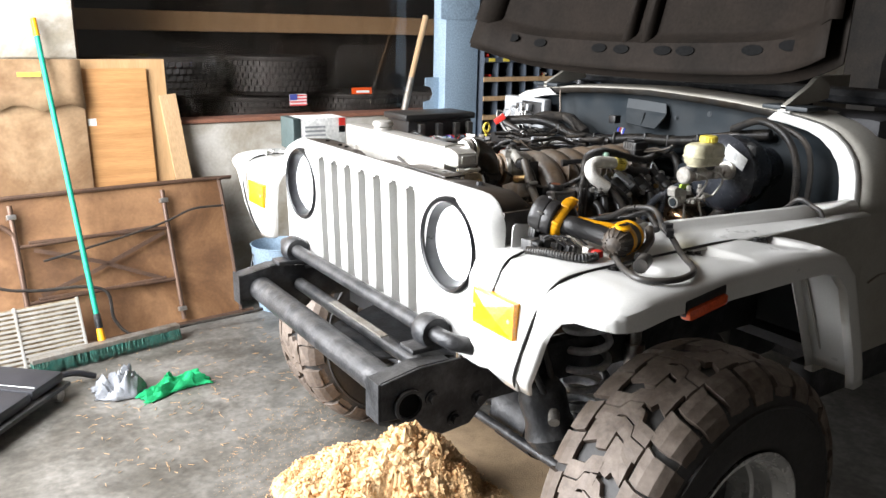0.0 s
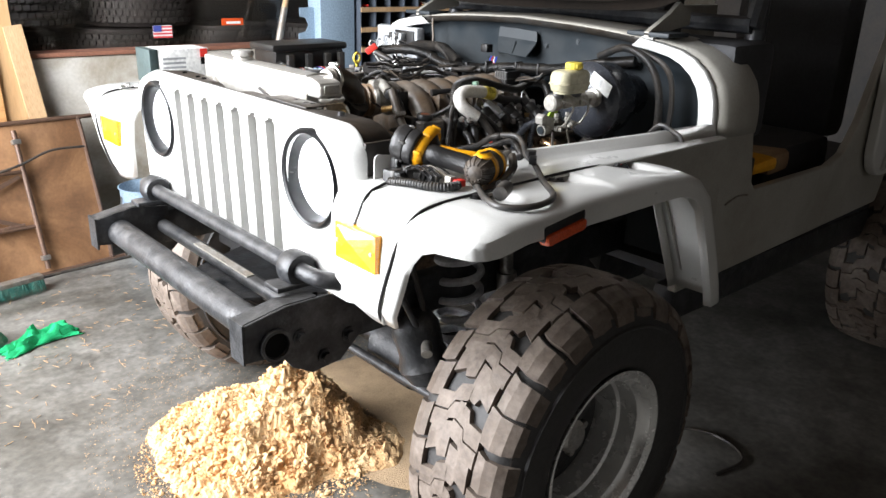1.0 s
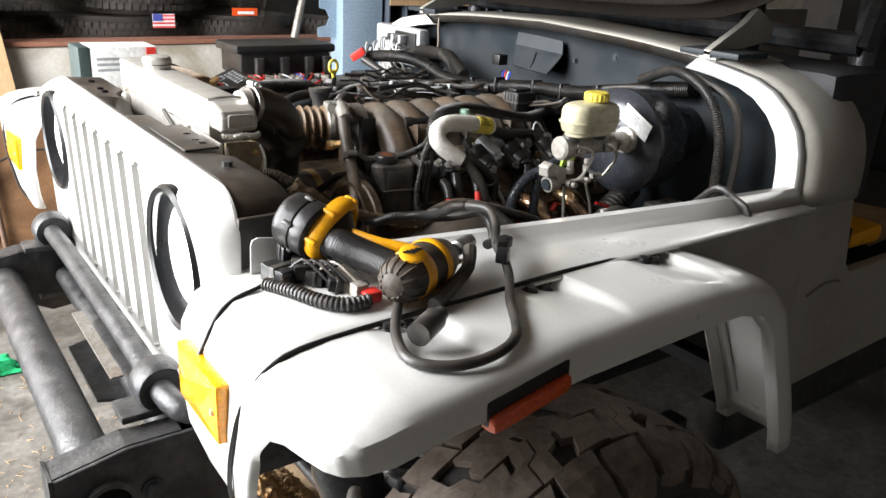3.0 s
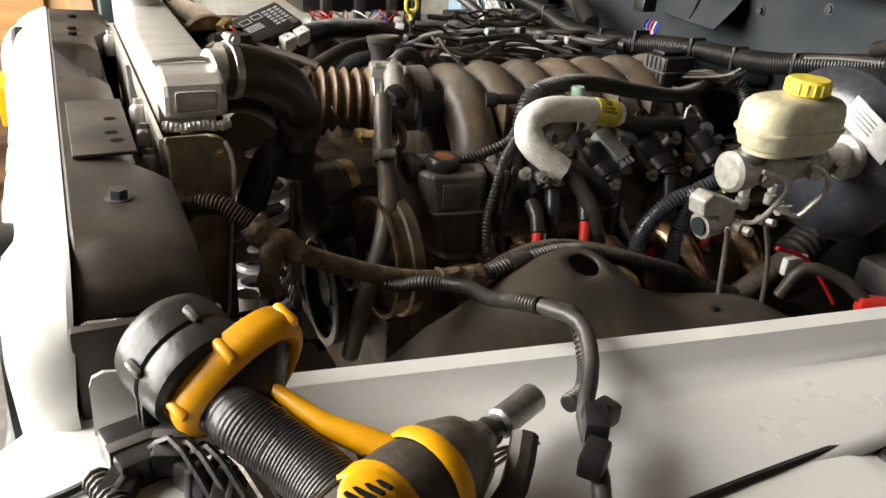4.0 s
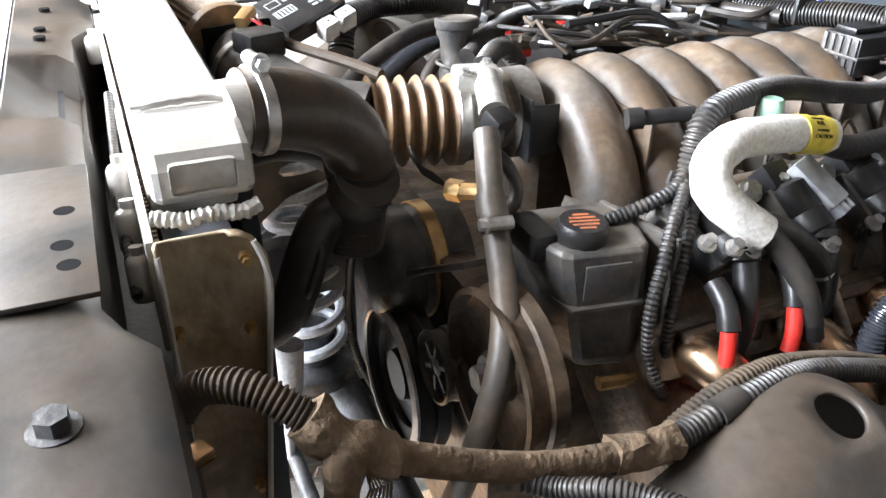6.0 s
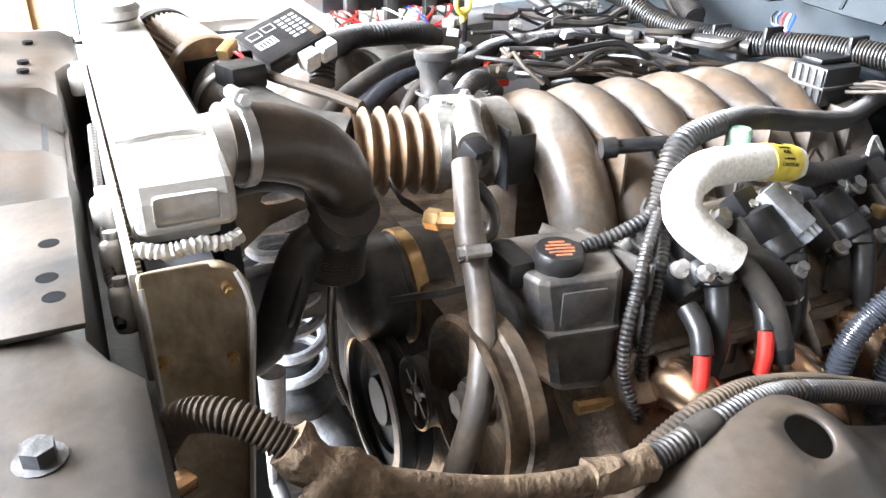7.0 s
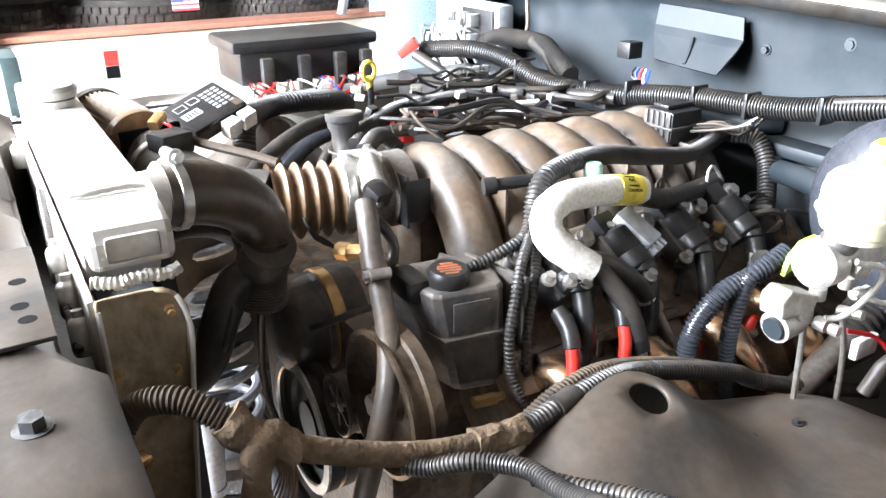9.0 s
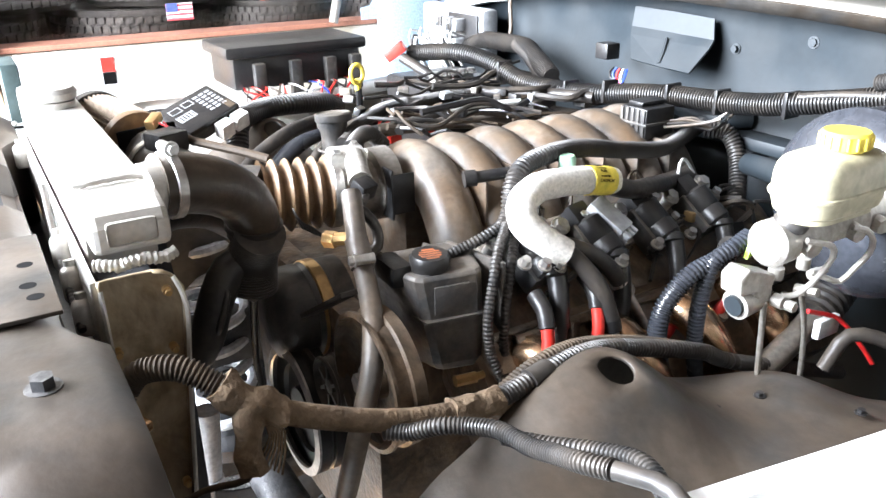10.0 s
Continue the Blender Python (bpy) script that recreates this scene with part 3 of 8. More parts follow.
# grille: outline with seven slots and two round headlight openings, crowned a little
def grille_panel(material, parent):
    bm = bmesh.new()
    hw, z0, z1 = 0.575, 0.815, 1.195
    def hole(y, z):
        for s in (-1, 1):
            if (y - s * 0.418) ** 2 + (z - 1.063) ** 2 < 0.101 ** 2:
                return True
        return False
    rad = 0.085
    def inset(y, z):
        """Distance in from the outline with its two rounded upper corners."""
        cy, cz = abs(y) - (hw - rad), z - (z1 - rad)
        return rad - math.hypot(cy, cz) if cy > 0 and cz > 0 else min(hw - abs(y), z1 - z)
    def at(y, z):
        f = (z - z0) / (z1 - z0)
        return Vector((0.050 + 0.012 * (1 - f) + (0.036 + 0.012 * max(0.0, min(1.0, (z - z1 + rad) / rad))) * max(0.0, 1 - inset(y, z) / 0.034) ** 2.2, y, z))
    ys = set()
    for k in range(7):
        c = (k - 3) * 0.0845
        ys |= {c - 0.0215, c + 0.0215, c - 0.012, c + 0.012}
    ys |= {y for y in np.linspace(-hw, hw, 65).tolist() if min(abs(y - q) for q in ys) > 0.006}
    ys = sorted(ys)
    zs = sorted({round(z, 5) for z in np.linspace(z0, z1, 39) if min(abs(z - q) for q in (0.840, 0.852, 1.160, 1.172)) > 0.004} | {0.840, 0.852, 1.160, 1.172})
    V = {}
    def vert(i, j):
        if (i, j) not in V:
            y, z = ys[i], zs[j]
            cy, cz = abs(y) - (hw - rad), z - (z1 - rad)
            if cy > 0 and cz > 0 and math.hypot(cy, cz) > rad:
                g = rad / math.hypot(cy, cz)
                y, z = math.copysign(hw - rad + cy * g, y), z1 - rad + cz * g
            k = round(y / 0.0845)
            e = y - k * 0.0845
            if abs(k) <= 3 and abs(abs(e) - 0.012) < 0.001 and z in (0.852, 1.160):
                y += math.copysign(0.0052, e)
                z += 0.0075 if z > 1 else -0.0075
            for s in (-1, 1):
                dy, dz = y - s * 0.418, z - 1.063
                d = math.hypot(dy, dz)
                if 0.088 < d < 0.113:
                    y, z = s * 0.418 + dy / d * 0.101, 1.063 + dz / d * 0.101
            V[i, j] = bm.verts.new(at(y, z))
        return V[i, j]
    for i in range(len(ys) - 1):
        for j in range(len(zs) - 1):
            y, z = (ys[i] + ys[i + 1]) / 2, (zs[j] + zs[j + 1]) / 2
            if hole(y, z):
                continue
            k = round(y / 0.0845)
            c = k * 0.0845
            if abs(k) <= 3 and abs(y - c) < 0.0215:
                end = 0.012 if abs(y - c) < 0.012 else 0.0
                if 0.852 - end < z < 1.160 + end:
                    continue
            q = (vert(i, j), vert(i + 1, j), vert(i + 1, j + 1), vert(i, j + 1))
            if len({v.index if v.index >= 0 else id(v) for v in q}) == 4:
                try:
                    bm.faces.new(q)
                except ValueError:
                    pass
    bmesh.ops.remove_doubles(bm, verts=bm.verts, dist=0.0008)
    # turn the free edges inward to give the pressing its depth
    edges = [e for e in bm.edges if e.is_boundary and all(inset(v.co.y, v.co.z) > 0.006 and v.co.z > z0 + 0.003 for v in e.verts)]
    r = bmesh.ops.extrude_edge_only(bm, edges=edges)
    bmesh.ops.translate(bm, vec=(0.035, 0, 0), verts=[v for v in r["geom"] if isinstance(v, bmesh.types.BMVert)])
    rim = [e for e in bm.edges if e.is_boundary and all(inset(v.co.y, v.co.z) < 0.002 for v in e.verts)]
    r = bmesh.ops.extrude_edge_only(bm, edges=rim)
    bmesh.ops.translate(bm, vec=(0.004, 0, 0), verts=[v for v in r["geom"] if isinstance(v, bmesh.types.BMVert)])
    return part("grille", bm, material, parent, "silver pressed grille with seven upright slots")


grille_panel(silver, car)
part("grille_core", boxm(0.135, 0.15, -0.50, 0.50, 0.80, 1.16), dim_interior, car, "dark condenser behind the slots")
for s in (-1, 1):
    c = (0.064, s * 0.414, 1.065)
    ring = part("headlight", lathe(bmesh.new(), c, (-1, 0, 0), [(0.112, -0.03), (0.111, 0.012), (0.106, 0.018), (0.099, 0.014), (0.090, -0.020), (0.088, -0.030)], 48, cap=False), bezel_black, car, "round headlight in a deep black bezel")
    part("lens", lathe(bmesh.new(), c, (-1, 0, 0), [(0.0885, -0.03), (0.086, -0.014), (0.07, -0.004), (0.04, 0.003), (0.0, 0.005)], 48, cap=False), lens_glass, ring, "clear fluted glass lens").visible_shadow = False
    part("reflector", lathe(bmesh.new(), c, (-1, 0, 0), [(0.0885, -0.026), (0.075, -0.022), (0.05, -0.018), (0.02, -0.016), (0.0, -0.016)], 40, cap=False), bowl, ring, "bright silver bowl")

# fenders with flares, mirrored side to side
def fender_rows(s):
    """Sheet of the wing: from the rear along the top and down its front face."""
    prof = [(1.09, 1.100, 1.128, -0.735), (0.85, 1.098, 1.122, -0.700), (0.60, 1.097, 1.117, -0.655), (0.40, 1.096, 1.112, -0.615), (0.24, 1.095, 1.108, -0.583), (0.20, 1.094, 1.102, -0.572),
            (0.10, 1.092, 1.093, -0.557), (0.055, 1.085, 1.086, -0.553), (0.028, 1.068, 1.068, -0.552), (0.013, 1.038, 1.038, -0.553), (0.006, 0.965, 0.965, -0.556), (0.010, 0.90, 0.90, -0.565), (0.022, 0.855, 0.855, -0.60), (0.030, 0.836, 0.836, -0.655)]
    rows = []
    for x, zt, zr, yi in prof:
        seam = -0.801 if x > 0.02 and zt > 1.03 else -0.790
        if zt < 1.0:
            seam = -0.765 + (0.965 - zt) * 0.36
        row = []
        if zr - zt > 0.005:
            row += [(x, s * -(-yi - 0.018), zr - 0.022), (x, s * yi, zr), (x, s * (yi - 0.018), zr + 0.001), (x, s * (yi - 0.030), zr - 0.010)]
        else:
            row += [(x + 0.02, s * (yi + 0.006), zr), (x + 0.008, s * yi, zr), (x + 0.002, s * (yi - 0.010), zr), (x, s * (yi - 0.022), zr)]
        for f in (0.12, 0.3, 0.5, 0.7, 0.88, 1.0):
            y = yi - 0.03 + (seam - yi + 0.03) * f
            crown = 0.004 * math.sin(math.pi * f)
            row.append((x, s * y, zt + crown if zt > 1.02 else zt))
        rows.append(row)
    return rows


BOSSES = (0.228, 0.447, 0.668)


def pocket(x):
    """Depth of the sunken bolt pockets along the flare: each sinks towards the rear and ends in a short ramp."""
    for c in BOSSES:
        if c - 0.085 < x <= c:
            return 0.019 * (x - c + 0.085) / 0.085
        if c < x < c + 0.015:
            return 0.019 * (1 - (x - c) / 0.015)
    return 0.0


def flare_rows(s):
    path = [(0.040, 0.834, -0.700, -0.735, 0.012), (0.014, 0.875, -0.724, -0.762, 0.012), (0.002, 0.94, -0.757, -0.797, 0.014), (0.000, 0.985, -0.776, -0.815, 0.014), (0.000, 1.020, -0.786, -0.838, 0.012), (0.002, 1.043, -0.793, -0.860, 0.010), (0.005, 1.056, -0.797, -0.890, 0.012), (0.009, 1.062, -0.799, -0.925, 0.016), (0.014, 1.067, -0.800, -0.952, 0.020), (0.022, 1.075, -0.801, -0.966, 0.030), (0.038, 1.084, -0.802, -0.975, 0.040), (0.065, 1.091, -0.803, -0.979, 0.047), (0.10, 1.096, -0.803, -0.978, 0.050), (0.17, 1.098, -0.802, -0.971, 0.052),
            (0.26, 1.098, -0.800, -0.960, 0.054), (0.36, 1.098, -0.796, -0.949, 0.054), (0.50, 1.098, -0.79, -0.942, 0.054), (0.62, 1.096, -0.785, -0.938, 0.054), (0.715, 1.088, -0.78, -0.935, 0.052), (0.785, 1.064, -0.775, -0.93, 0.05), (0.84, 1.02, -0.77, -0.925, 0.05), (0.885, 0.94, -0.765, -0.92, 0.05), (0.938, 0.84, -0.762, -0.914, 0.05), (0.978, 0.76, -0.76, -0.908, 0.05), (1.008, 0.695, -0.76, -0.90, 0.05)]
    fine = []
    for a, b in zip(path, path[1:]):
        k = 9 if 0.10 < b[0] < 0.72 and b[1] > 1.08 else (4 if b[0] < 0.1 and b[1] > 1.0 else 2)
        k = max(k, int((b[0] - a[0]) / 0.006)) if k == 9 else k
        fine += [tuple(u + (v - u) * i / k for u, v in zip(a, b)) for i in range(k)]
    rows = []
    for x, z, yi, yo, lip in fine + [path[-1]]:
        d = Vector((0.47 - x, 0, 0.62 - z)).normalized()
        if x < 0.12:
            g = max(0.0, min(1.0, (z - 0.98) / 0.03)) * (1 - max(0.0, (x - 0.06) / 0.06))
            d = (d * (1 - g) + Vector((0.30, 0, -0.95)) * g).normalized()
        w = yi - yo
        row = [Vector((x, yi + 0.006, z)) + d * 0.025]
        for f, k in ((0.0, 0.0), (0.25, -0.001), (0.55, -0.002), (0.80, 0.0)):
            row.append(Vector((x, yi - w * f, z - (pocket(x) * (1 - f / 0.93) if z > 1.08 else 0))) + d * k)
        for f, k in ((0.93, 0.10 * lip), (0.985, 0.25 * lip), (1.0, 0.45 * lip), (0.995, lip)):
            row.append(Vector((x, yi - w * f, z)) + d * k)
        row.append(Vector((x, yo + 0.02, z)) + d * (lip + 0.003))
        rows.append([(p.x, s * p.y, p.z) for p in row])
    return rows


MARK = Matrix.Translation((0.26, -0.965, 1.055)) @ Matrix.Rotation(radians(8), 4, "Z") @ Matrix.Rotation(radians(-3), 4, "Y") @ Matrix.Translation((-0.26, 0.965, -1.055))
for s in (1, -1):
    f = part("front_fender", loft(fender_rows(s)), silver, car, "silver front wing with turned inner edge", solid=0.003)
    part("flare", loft(flare_rows(s)), silver, f, "wide silver plastic wheel flare", solid=0.004)
    part("side_skin", prism(bmesh.new(), [(0.70, 1.098), (1.113, 1.099), (1.113, 0.68), (1.02, 0.69), (0.975, 0.76), (0.90, 0.90), (0.84, 1.015), (0.77, 1.068)], "y", s * -0.784, s * -0.789), silver_shaded, f, "silver panel behind the flare", smooth=False)
    # black seam strip
    part("seam_strip", tube(bmesh.new(), [(0.038, s * -0.704, 0.83), (0.010, s * -0.726, 0.873), (-0.002, s * -0.759, 0.94), (-0.004, s * -0.779, 0.985), (-0.002, s * -0.791, 1.02), (0.005, s * -0.798, 1.047), (0.017, s * -0.803, 1.069), (0.036, s * -0.805, 1.085), (0.065, s * -0.806, 1.095), (0.14, s * -0.805, 1.1), (0.3, s * -0.80, 1.101), (0.5, s * -0.792, 1.101), (0.68, s * -0.782, 1.09)], 0.0032, 6), black_plastic, f)
    # indicator on the front face
    x, y0, y1, z0, z1 = 0.0, s * -0.60, s * -0.735, 0.957, 1.030
    lamp = part("turn_signal", boxm(-0.006, 0.014, min(y0, y1), max(y0, y1), 0.955, 1.032, 0.004), orange_lens, f, "bright orange rectangular indicator lens")
    bm = bmesh.new()
    q = [bm.verts.new(p) for p in ((-0.0062, s * -0.606, 0.961), (-0.0062, s * -0.729, 0.961), (-0.0062, s * -0.729, 1.026), (-0.0062, s * -0.606, 1.026), (-0.0125, s * -0.690, 0.985), (-0.0125, s * -0.650, 1.004))]
    for k in ((0, 1, 4), (1, 2, 4), (2, 5, 4), (2, 3, 5), (3, 0, 5), (0, 4, 5)):
        bm.faces.new([q[i] for i in k])
    part("lens_face", bm, orange_lens, lamp, smooth=False)
    for by in (-0.612, -0.723):
        part("screw", cyl(bmesh.new(), (-0.0062, s * by, 0.994), (-0.009, s * by, 0.994), 0.004, n=10), steel, lamp)
    # two bolts in each pocket of the flare
    for cx in BOSSES:
        for bx, by in ((cx - 0.054, -0.810), (cx - 0.021, -0.804)):
            part("bolt", lathe(hex_bolt(bmesh.new(), (bx, s * by, 1.0985 - pocket(bx)), (0, 0, 1), 0.007, 0.009), (bx, s * by, 1.0985 - pocket(bx)), (0, 0, 1), [(0.011, 0), (0.011, 0.003), (0.008, 0.006)], 16), black_plastic, f)
    # side marker under the flare edge
    mk = part("side_marker", boxm(0.194, 0.330, s * -0.966 if s > 0 else 0.940, s * -0.940 if s > 0 else 0.966, 1.047, 1.079, 0.006, MARK if s > 0 else None), black_plastic, f, "black side marker housing")
    part("lens", boxm(0.196, 0.326, s * -0.974 if s > 0 else 0.950, s * -0.950 if s > 0 else 0.974, 1.041, 1.063, 0.008, MARK if s > 0 else None), red_lens, mk, "red-orange side marker lens")

# inner wheel wells, dark and humped over the springs
def liner(s):
    rows = []
    for i in range(82):
        x = 0.20 + i * 0.01123
        row = []
        for j in range(29):
            f = j / 28
            yin, yout = -0.40 - 0.02 * math.sin(i * 0.1), -(0.555 + 0.135 * min(1, max(0, (x - 0.2) / 0.9)))
            y = yin + (yout - yin) * f
            far = s < 0
            dx = (x - 0.605) / (0.17 if x < 0.605 else 0.085)
            hump = math.exp(-dx ** 2) * math.exp(-((y + (0.47 if far else 0.425)) / 0.095) ** 2)
            hump2 = math.exp(-((x - 0.84) / 0.07) ** 2) * math.exp(-((y + 0.46) / 0.07) ** 2)
            d = max(0, x - 0.70)
            base = 0.985 - 0.2 * d - 0.95 * d * d - max(0, 0.42 - x) * 0.5
            z = base + (1.0 - base) * f ** 0.6 + (0.135 if far else 0.088) * hump + 0.028 * hump2
            if j == 0:
                z -= 0.14
            row.append((x, s * y, z))
        rows.append(row)
    return rows


def round_hole(bm, x, y, r):
    """Cut a clean round hole down through a sheet and close the sheet up to its rim."""
    tree = BVHTree.FromBMesh(bm)
    c = Vector((x, y))
    bmesh.ops.delete(bm, geom=[q for q in bm.faces if (q.calc_center_median().xy - c).length < r + 0.012], context="FACES")
    edges = [e for e in bm.edges if e.is_boundary and all((v.co.xy - c).length < r + 0.03 for v in e.verts)]
    rim = {}
    for v in {v for e in edges for v in e.verts}:
        p = c + (v.co.xy - c).normalized() * r
        hit = tree.ray_cast(Vector((p.x, p.y, 3.0)), Vector((0, 0, -1)))[0]
        rim[v] = bm.verts.new(hit)
    for e in edges:
        va, vb = e.verts
        lo = e.link_loops[0]
        if lo.vert is va:
            va, vb = vb, va
        f = bm.faces.new((va, vb, rim[vb], rim[va]))
        f.smooth = True


for s in (1, -1):
    bm = loft(liner(s))
    round_hole(bm, 0.600, s * -0.446, 0.0175)
    part("wheel_well", bm, liner_paint, car, "dusty dark inner wing with a round hole", solid=0.004)
    for x, y, z in ((0.684, -0.467, 1.004), (0.716, -0.474, 1.002), (0.778, -0.477, 0.999), (0.639, -0.519, 1.0), (0.465, -0.424, 1.022), (0.84, -0.55, 0.997), (0.92, -0.60, 0.996)):
        part("liner_clip", hex_bolt(bmesh.new(), (x, s * y, z), (0, 0, 1), 0.004, 0.004), black_plastic, car)

# cowl, bulkhead and tub
half = spline([(0.0, -0.735, 1.09), (0.0, -0.735, 1.15), (0.0, -0.717, 1.228), (0.0, -0.655, 1.292), (0.0, -0.55, 1.322), (0.0, -0.30, 1.346), (0.0, 0.0, 1.358)], 0.04)
arch = [(p.y, p.z) for p in half] + [(-p.y, p.z) for p in half[-2::-1]]


def in_arch(sy, sz, x, keep=lambda y: True):
    return [(x, y * sy, 1.09 + (z - 1.09) * sz) for y, z in arch if keep(y)]


for s in (1, -1):
    side = lambda y: y * s < -0.47
    part("cowl_flange", loft([in_arch(0.945, 0.90, 1.128, side), in_arch(0.950, 0.91, 1.110, side), in_arch(1.012, 0.995, 1.102, side), in_arch(1.022, 1.005, 1.112, side)]), silver, car, "bright silver edge of the scuttle", solid=0.003)
part("cowl_edge", loft([in_arch(0.955, 0.93, 1.118, lambda y: abs(y) < 0.49), in_arch(1.0, 0.99, 1.112, lambda y: abs(y) < 0.49), in_arch(1.02, 1.0, 1.118, lambda y: abs(y) < 0.49)]), bay_paint, car, solid=0.003)
part("cowl_top", loft([in_arch(1.02, 1.0, 1.114), in_arch(1.042, 1.015, 1.15), in_arch(1.052, 1.03, 1.22), in_arch(1.05, 1.02, 1.29), in_arch(1.035, 0.99, 1.315), in_arch(1.0, 0.95, 1.32)]), silver_shaded, car, "silver scuttle panel", solid=0.003)
bm = bmesh.new()
lo = [bm.verts.new((1.165, y * 0.985, 1.09 + (z - 1.09) * 0.96)) for y, z in arch]
lo += [bm.verts.new((1.165, 0.66, 0.70)), bm.verts.new((1.165, -0.66, 0.70))]
bm.faces.new(lo)
part("bulkhead", bm, firewall_paint, car, "blue-grey painted bulkhead", solid=0.006)
part("bulkhead_lip", loft([in_arch(0.955, 0.935, 1.120), in_arch(0.975, 0.955, 1.16)]), firewall_paint, car, solid=0.003)
# pressed ribs and plates of the bulkhead
for y in (0.42, 0.20, -0.13, -0.30):
    part("bulkhead_rib", boxm(1.1635, 1.17, y - 0.014, y + 0.014, 1.16, 1.295, 0.003), firewall_paint, car)
part("bulkhead_ledge", boxm(1.12, 1.17, -0.42, 0.30, 1.135, 1.155, 0.006), firewall_paint, car)
bm = bmesh.new()
hex_bolt(bm, (1.162, -0.087, 1.272), (-1, 0, 0), 0.0055, 0.006)
part("bulkhead_bolt", bm, firewall_paint, car)
part("bulkhead_bolt", hex_bolt(bmesh.new(), (1.162, -0.33, 1.245), (-1, 0, 0), 0.008, 0.008), firewall_paint, car)
part("bulkhead_bolt", hex_bolt(bmesh.new(), (1.162, -0.215, 1.296), (-1, 0, 0), 0.006, 0.003), firewall_paint, car)
# tilted flap bracket
fl = part("flap_bracket", loft([[(1.148, 0.118, 1.320), (1.148, 0.03, 1.318), (1.148, -0.052, 1.314)], [(1.140, 0.115, 1.288), (1.140, 0.03, 1.286), (1.140, -0.062, 1.283)], [(1.128, 0.105, 1.276), (1.128, 0.02, 1.274), (1.128, -0.065, 1.272)], [(1.098, 0.070, 1.242), (1.098, 0.01, 1.238), (1.098, -0.056, 1.236)]]), firewall_paint, car, "folded dark bracket plate", solid=0.003, smooth=False)
part("flap_rib", tube(bmesh.new(), [(1.126, 0.022, 1.279), (1.112, 0.014, 1.259), (1.100, 0.010, 1.243)], 0.003, 6), firewall_paint, fl)

for s in (1, -1):
    y = s * -0.755
    # side of the tub with the door opening cut behind the pillar
    out = [(1.114, 1.09), (1.116, 1.13), (1.315, 1.14), (1.325, 1.08), (1.36, 0.93), (1.385, 0.905), (1.88, 0.905), (1.98, 0.935), (2.06, 1.03), (2.13, 1.18), (2.20, 1.34), (3.55, 1.34), (3.55, 0.90), (3.32, 0.92), (3.18, 1.0), (2.62, 1.0), (2.45, 0.92), (2.36, 0.70), (1.02, 0.66), (1.02, 0.86)]
    bm = prism(bmesh.new(), out, "y", y, y + s * 0.03)
    part("tub_side", bm, silver_shaded, car, "dusty silver body side, shade in its colour, with an empty door opening", smooth=False, bevel=0.006)
    part("mud_streak", tube(bmesh.new(), [(1.22, y - s * 0.001, 0.885), (1.28, y - s * 0.002, 0.90), (1.34, y - s * 0.001, 0.895)], 0.003, 6), cast, car)
part("tub_floor", boxm(1.17, 3.55, -0.72, 0.72, 0.64, 0.67), dim_interior, car)
part("dash", boxm(1.22, 1.45, -0.72, 0.72, 1.05, 1.33, 0.03), dim_interior, car, "black dashboard")
for s in (1, -1):
    seat = part("seat", boxm(1.75, 2.25, s * -0.60 if s > 0 else 0.16, s * -0.16 if s > 0 else 0.60, 0.78, 0.95, 0.05), dim_interior, car, "dark grey front seat")
    part("backrest", boxm(2.18, 2.34, s * -0.60 if s > 0 else 0.16, s * -0.16 if s > 0 else 0.60, 0.93, 1.5, 0.05), dim_interior, seat)
bm = bmesh.new()
for s in (1, -1):
    tube(bm, [(1.42, s * 0.66, 1.30), (1.50, s * 0.62, 1.75), (1.62, s * 0.60, 1.88), (2.2, s * 0.60, 1.90), (2.45, s * 0.60, 1.88), (2.5, s * 0.66, 1.3)], 0.03, 10)
tube(bm, [(2.42, -0.6, 1.89), (2.42, 0.6, 1.89)], 0.03, 10)
part("roll_cage", bm, black_steel, car, "padded black roll cage")
# windscreen frame lying folded behind the scuttle
bm = bmesh.new()
for a, b in (((1.40, -0.66, 1.36), (1.62, -0.62, 1.86)), ((1.40, 0.66, 1.36), (1.62, 0.62, 1.86)), ((1.62, -0.62, 1.86), (1.62, 0.62, 1.86)), ((1.40, -0.66, 1.37), (1.40, 0.66, 1.37))):
    tube(bm, [a, b], 0.025, 8)
part("windscreen_frame", bm, black_steel, car, "dark windscreen frame")

# open bonnet standing up from the scuttle
def bonnet(u, v, h=0.0):
    """u across (-1..1), v up from the hinge (0..1)."""
    w = 0.765 - 0.15 * v
    q = Vector((1.03 + 0.30 * v, 0, 1.395 + 1.02 * v))
    nrm = Vector((-0.96, 0, 0.28))
    return q + Vector((0, u * w, 0.03 * u * u + 0.05 * max(0, abs(u) - 0.75))) + nrm * (0.13 * max(0, (abs(u) - 0.55) / 0.45) ** 2.2 + h)


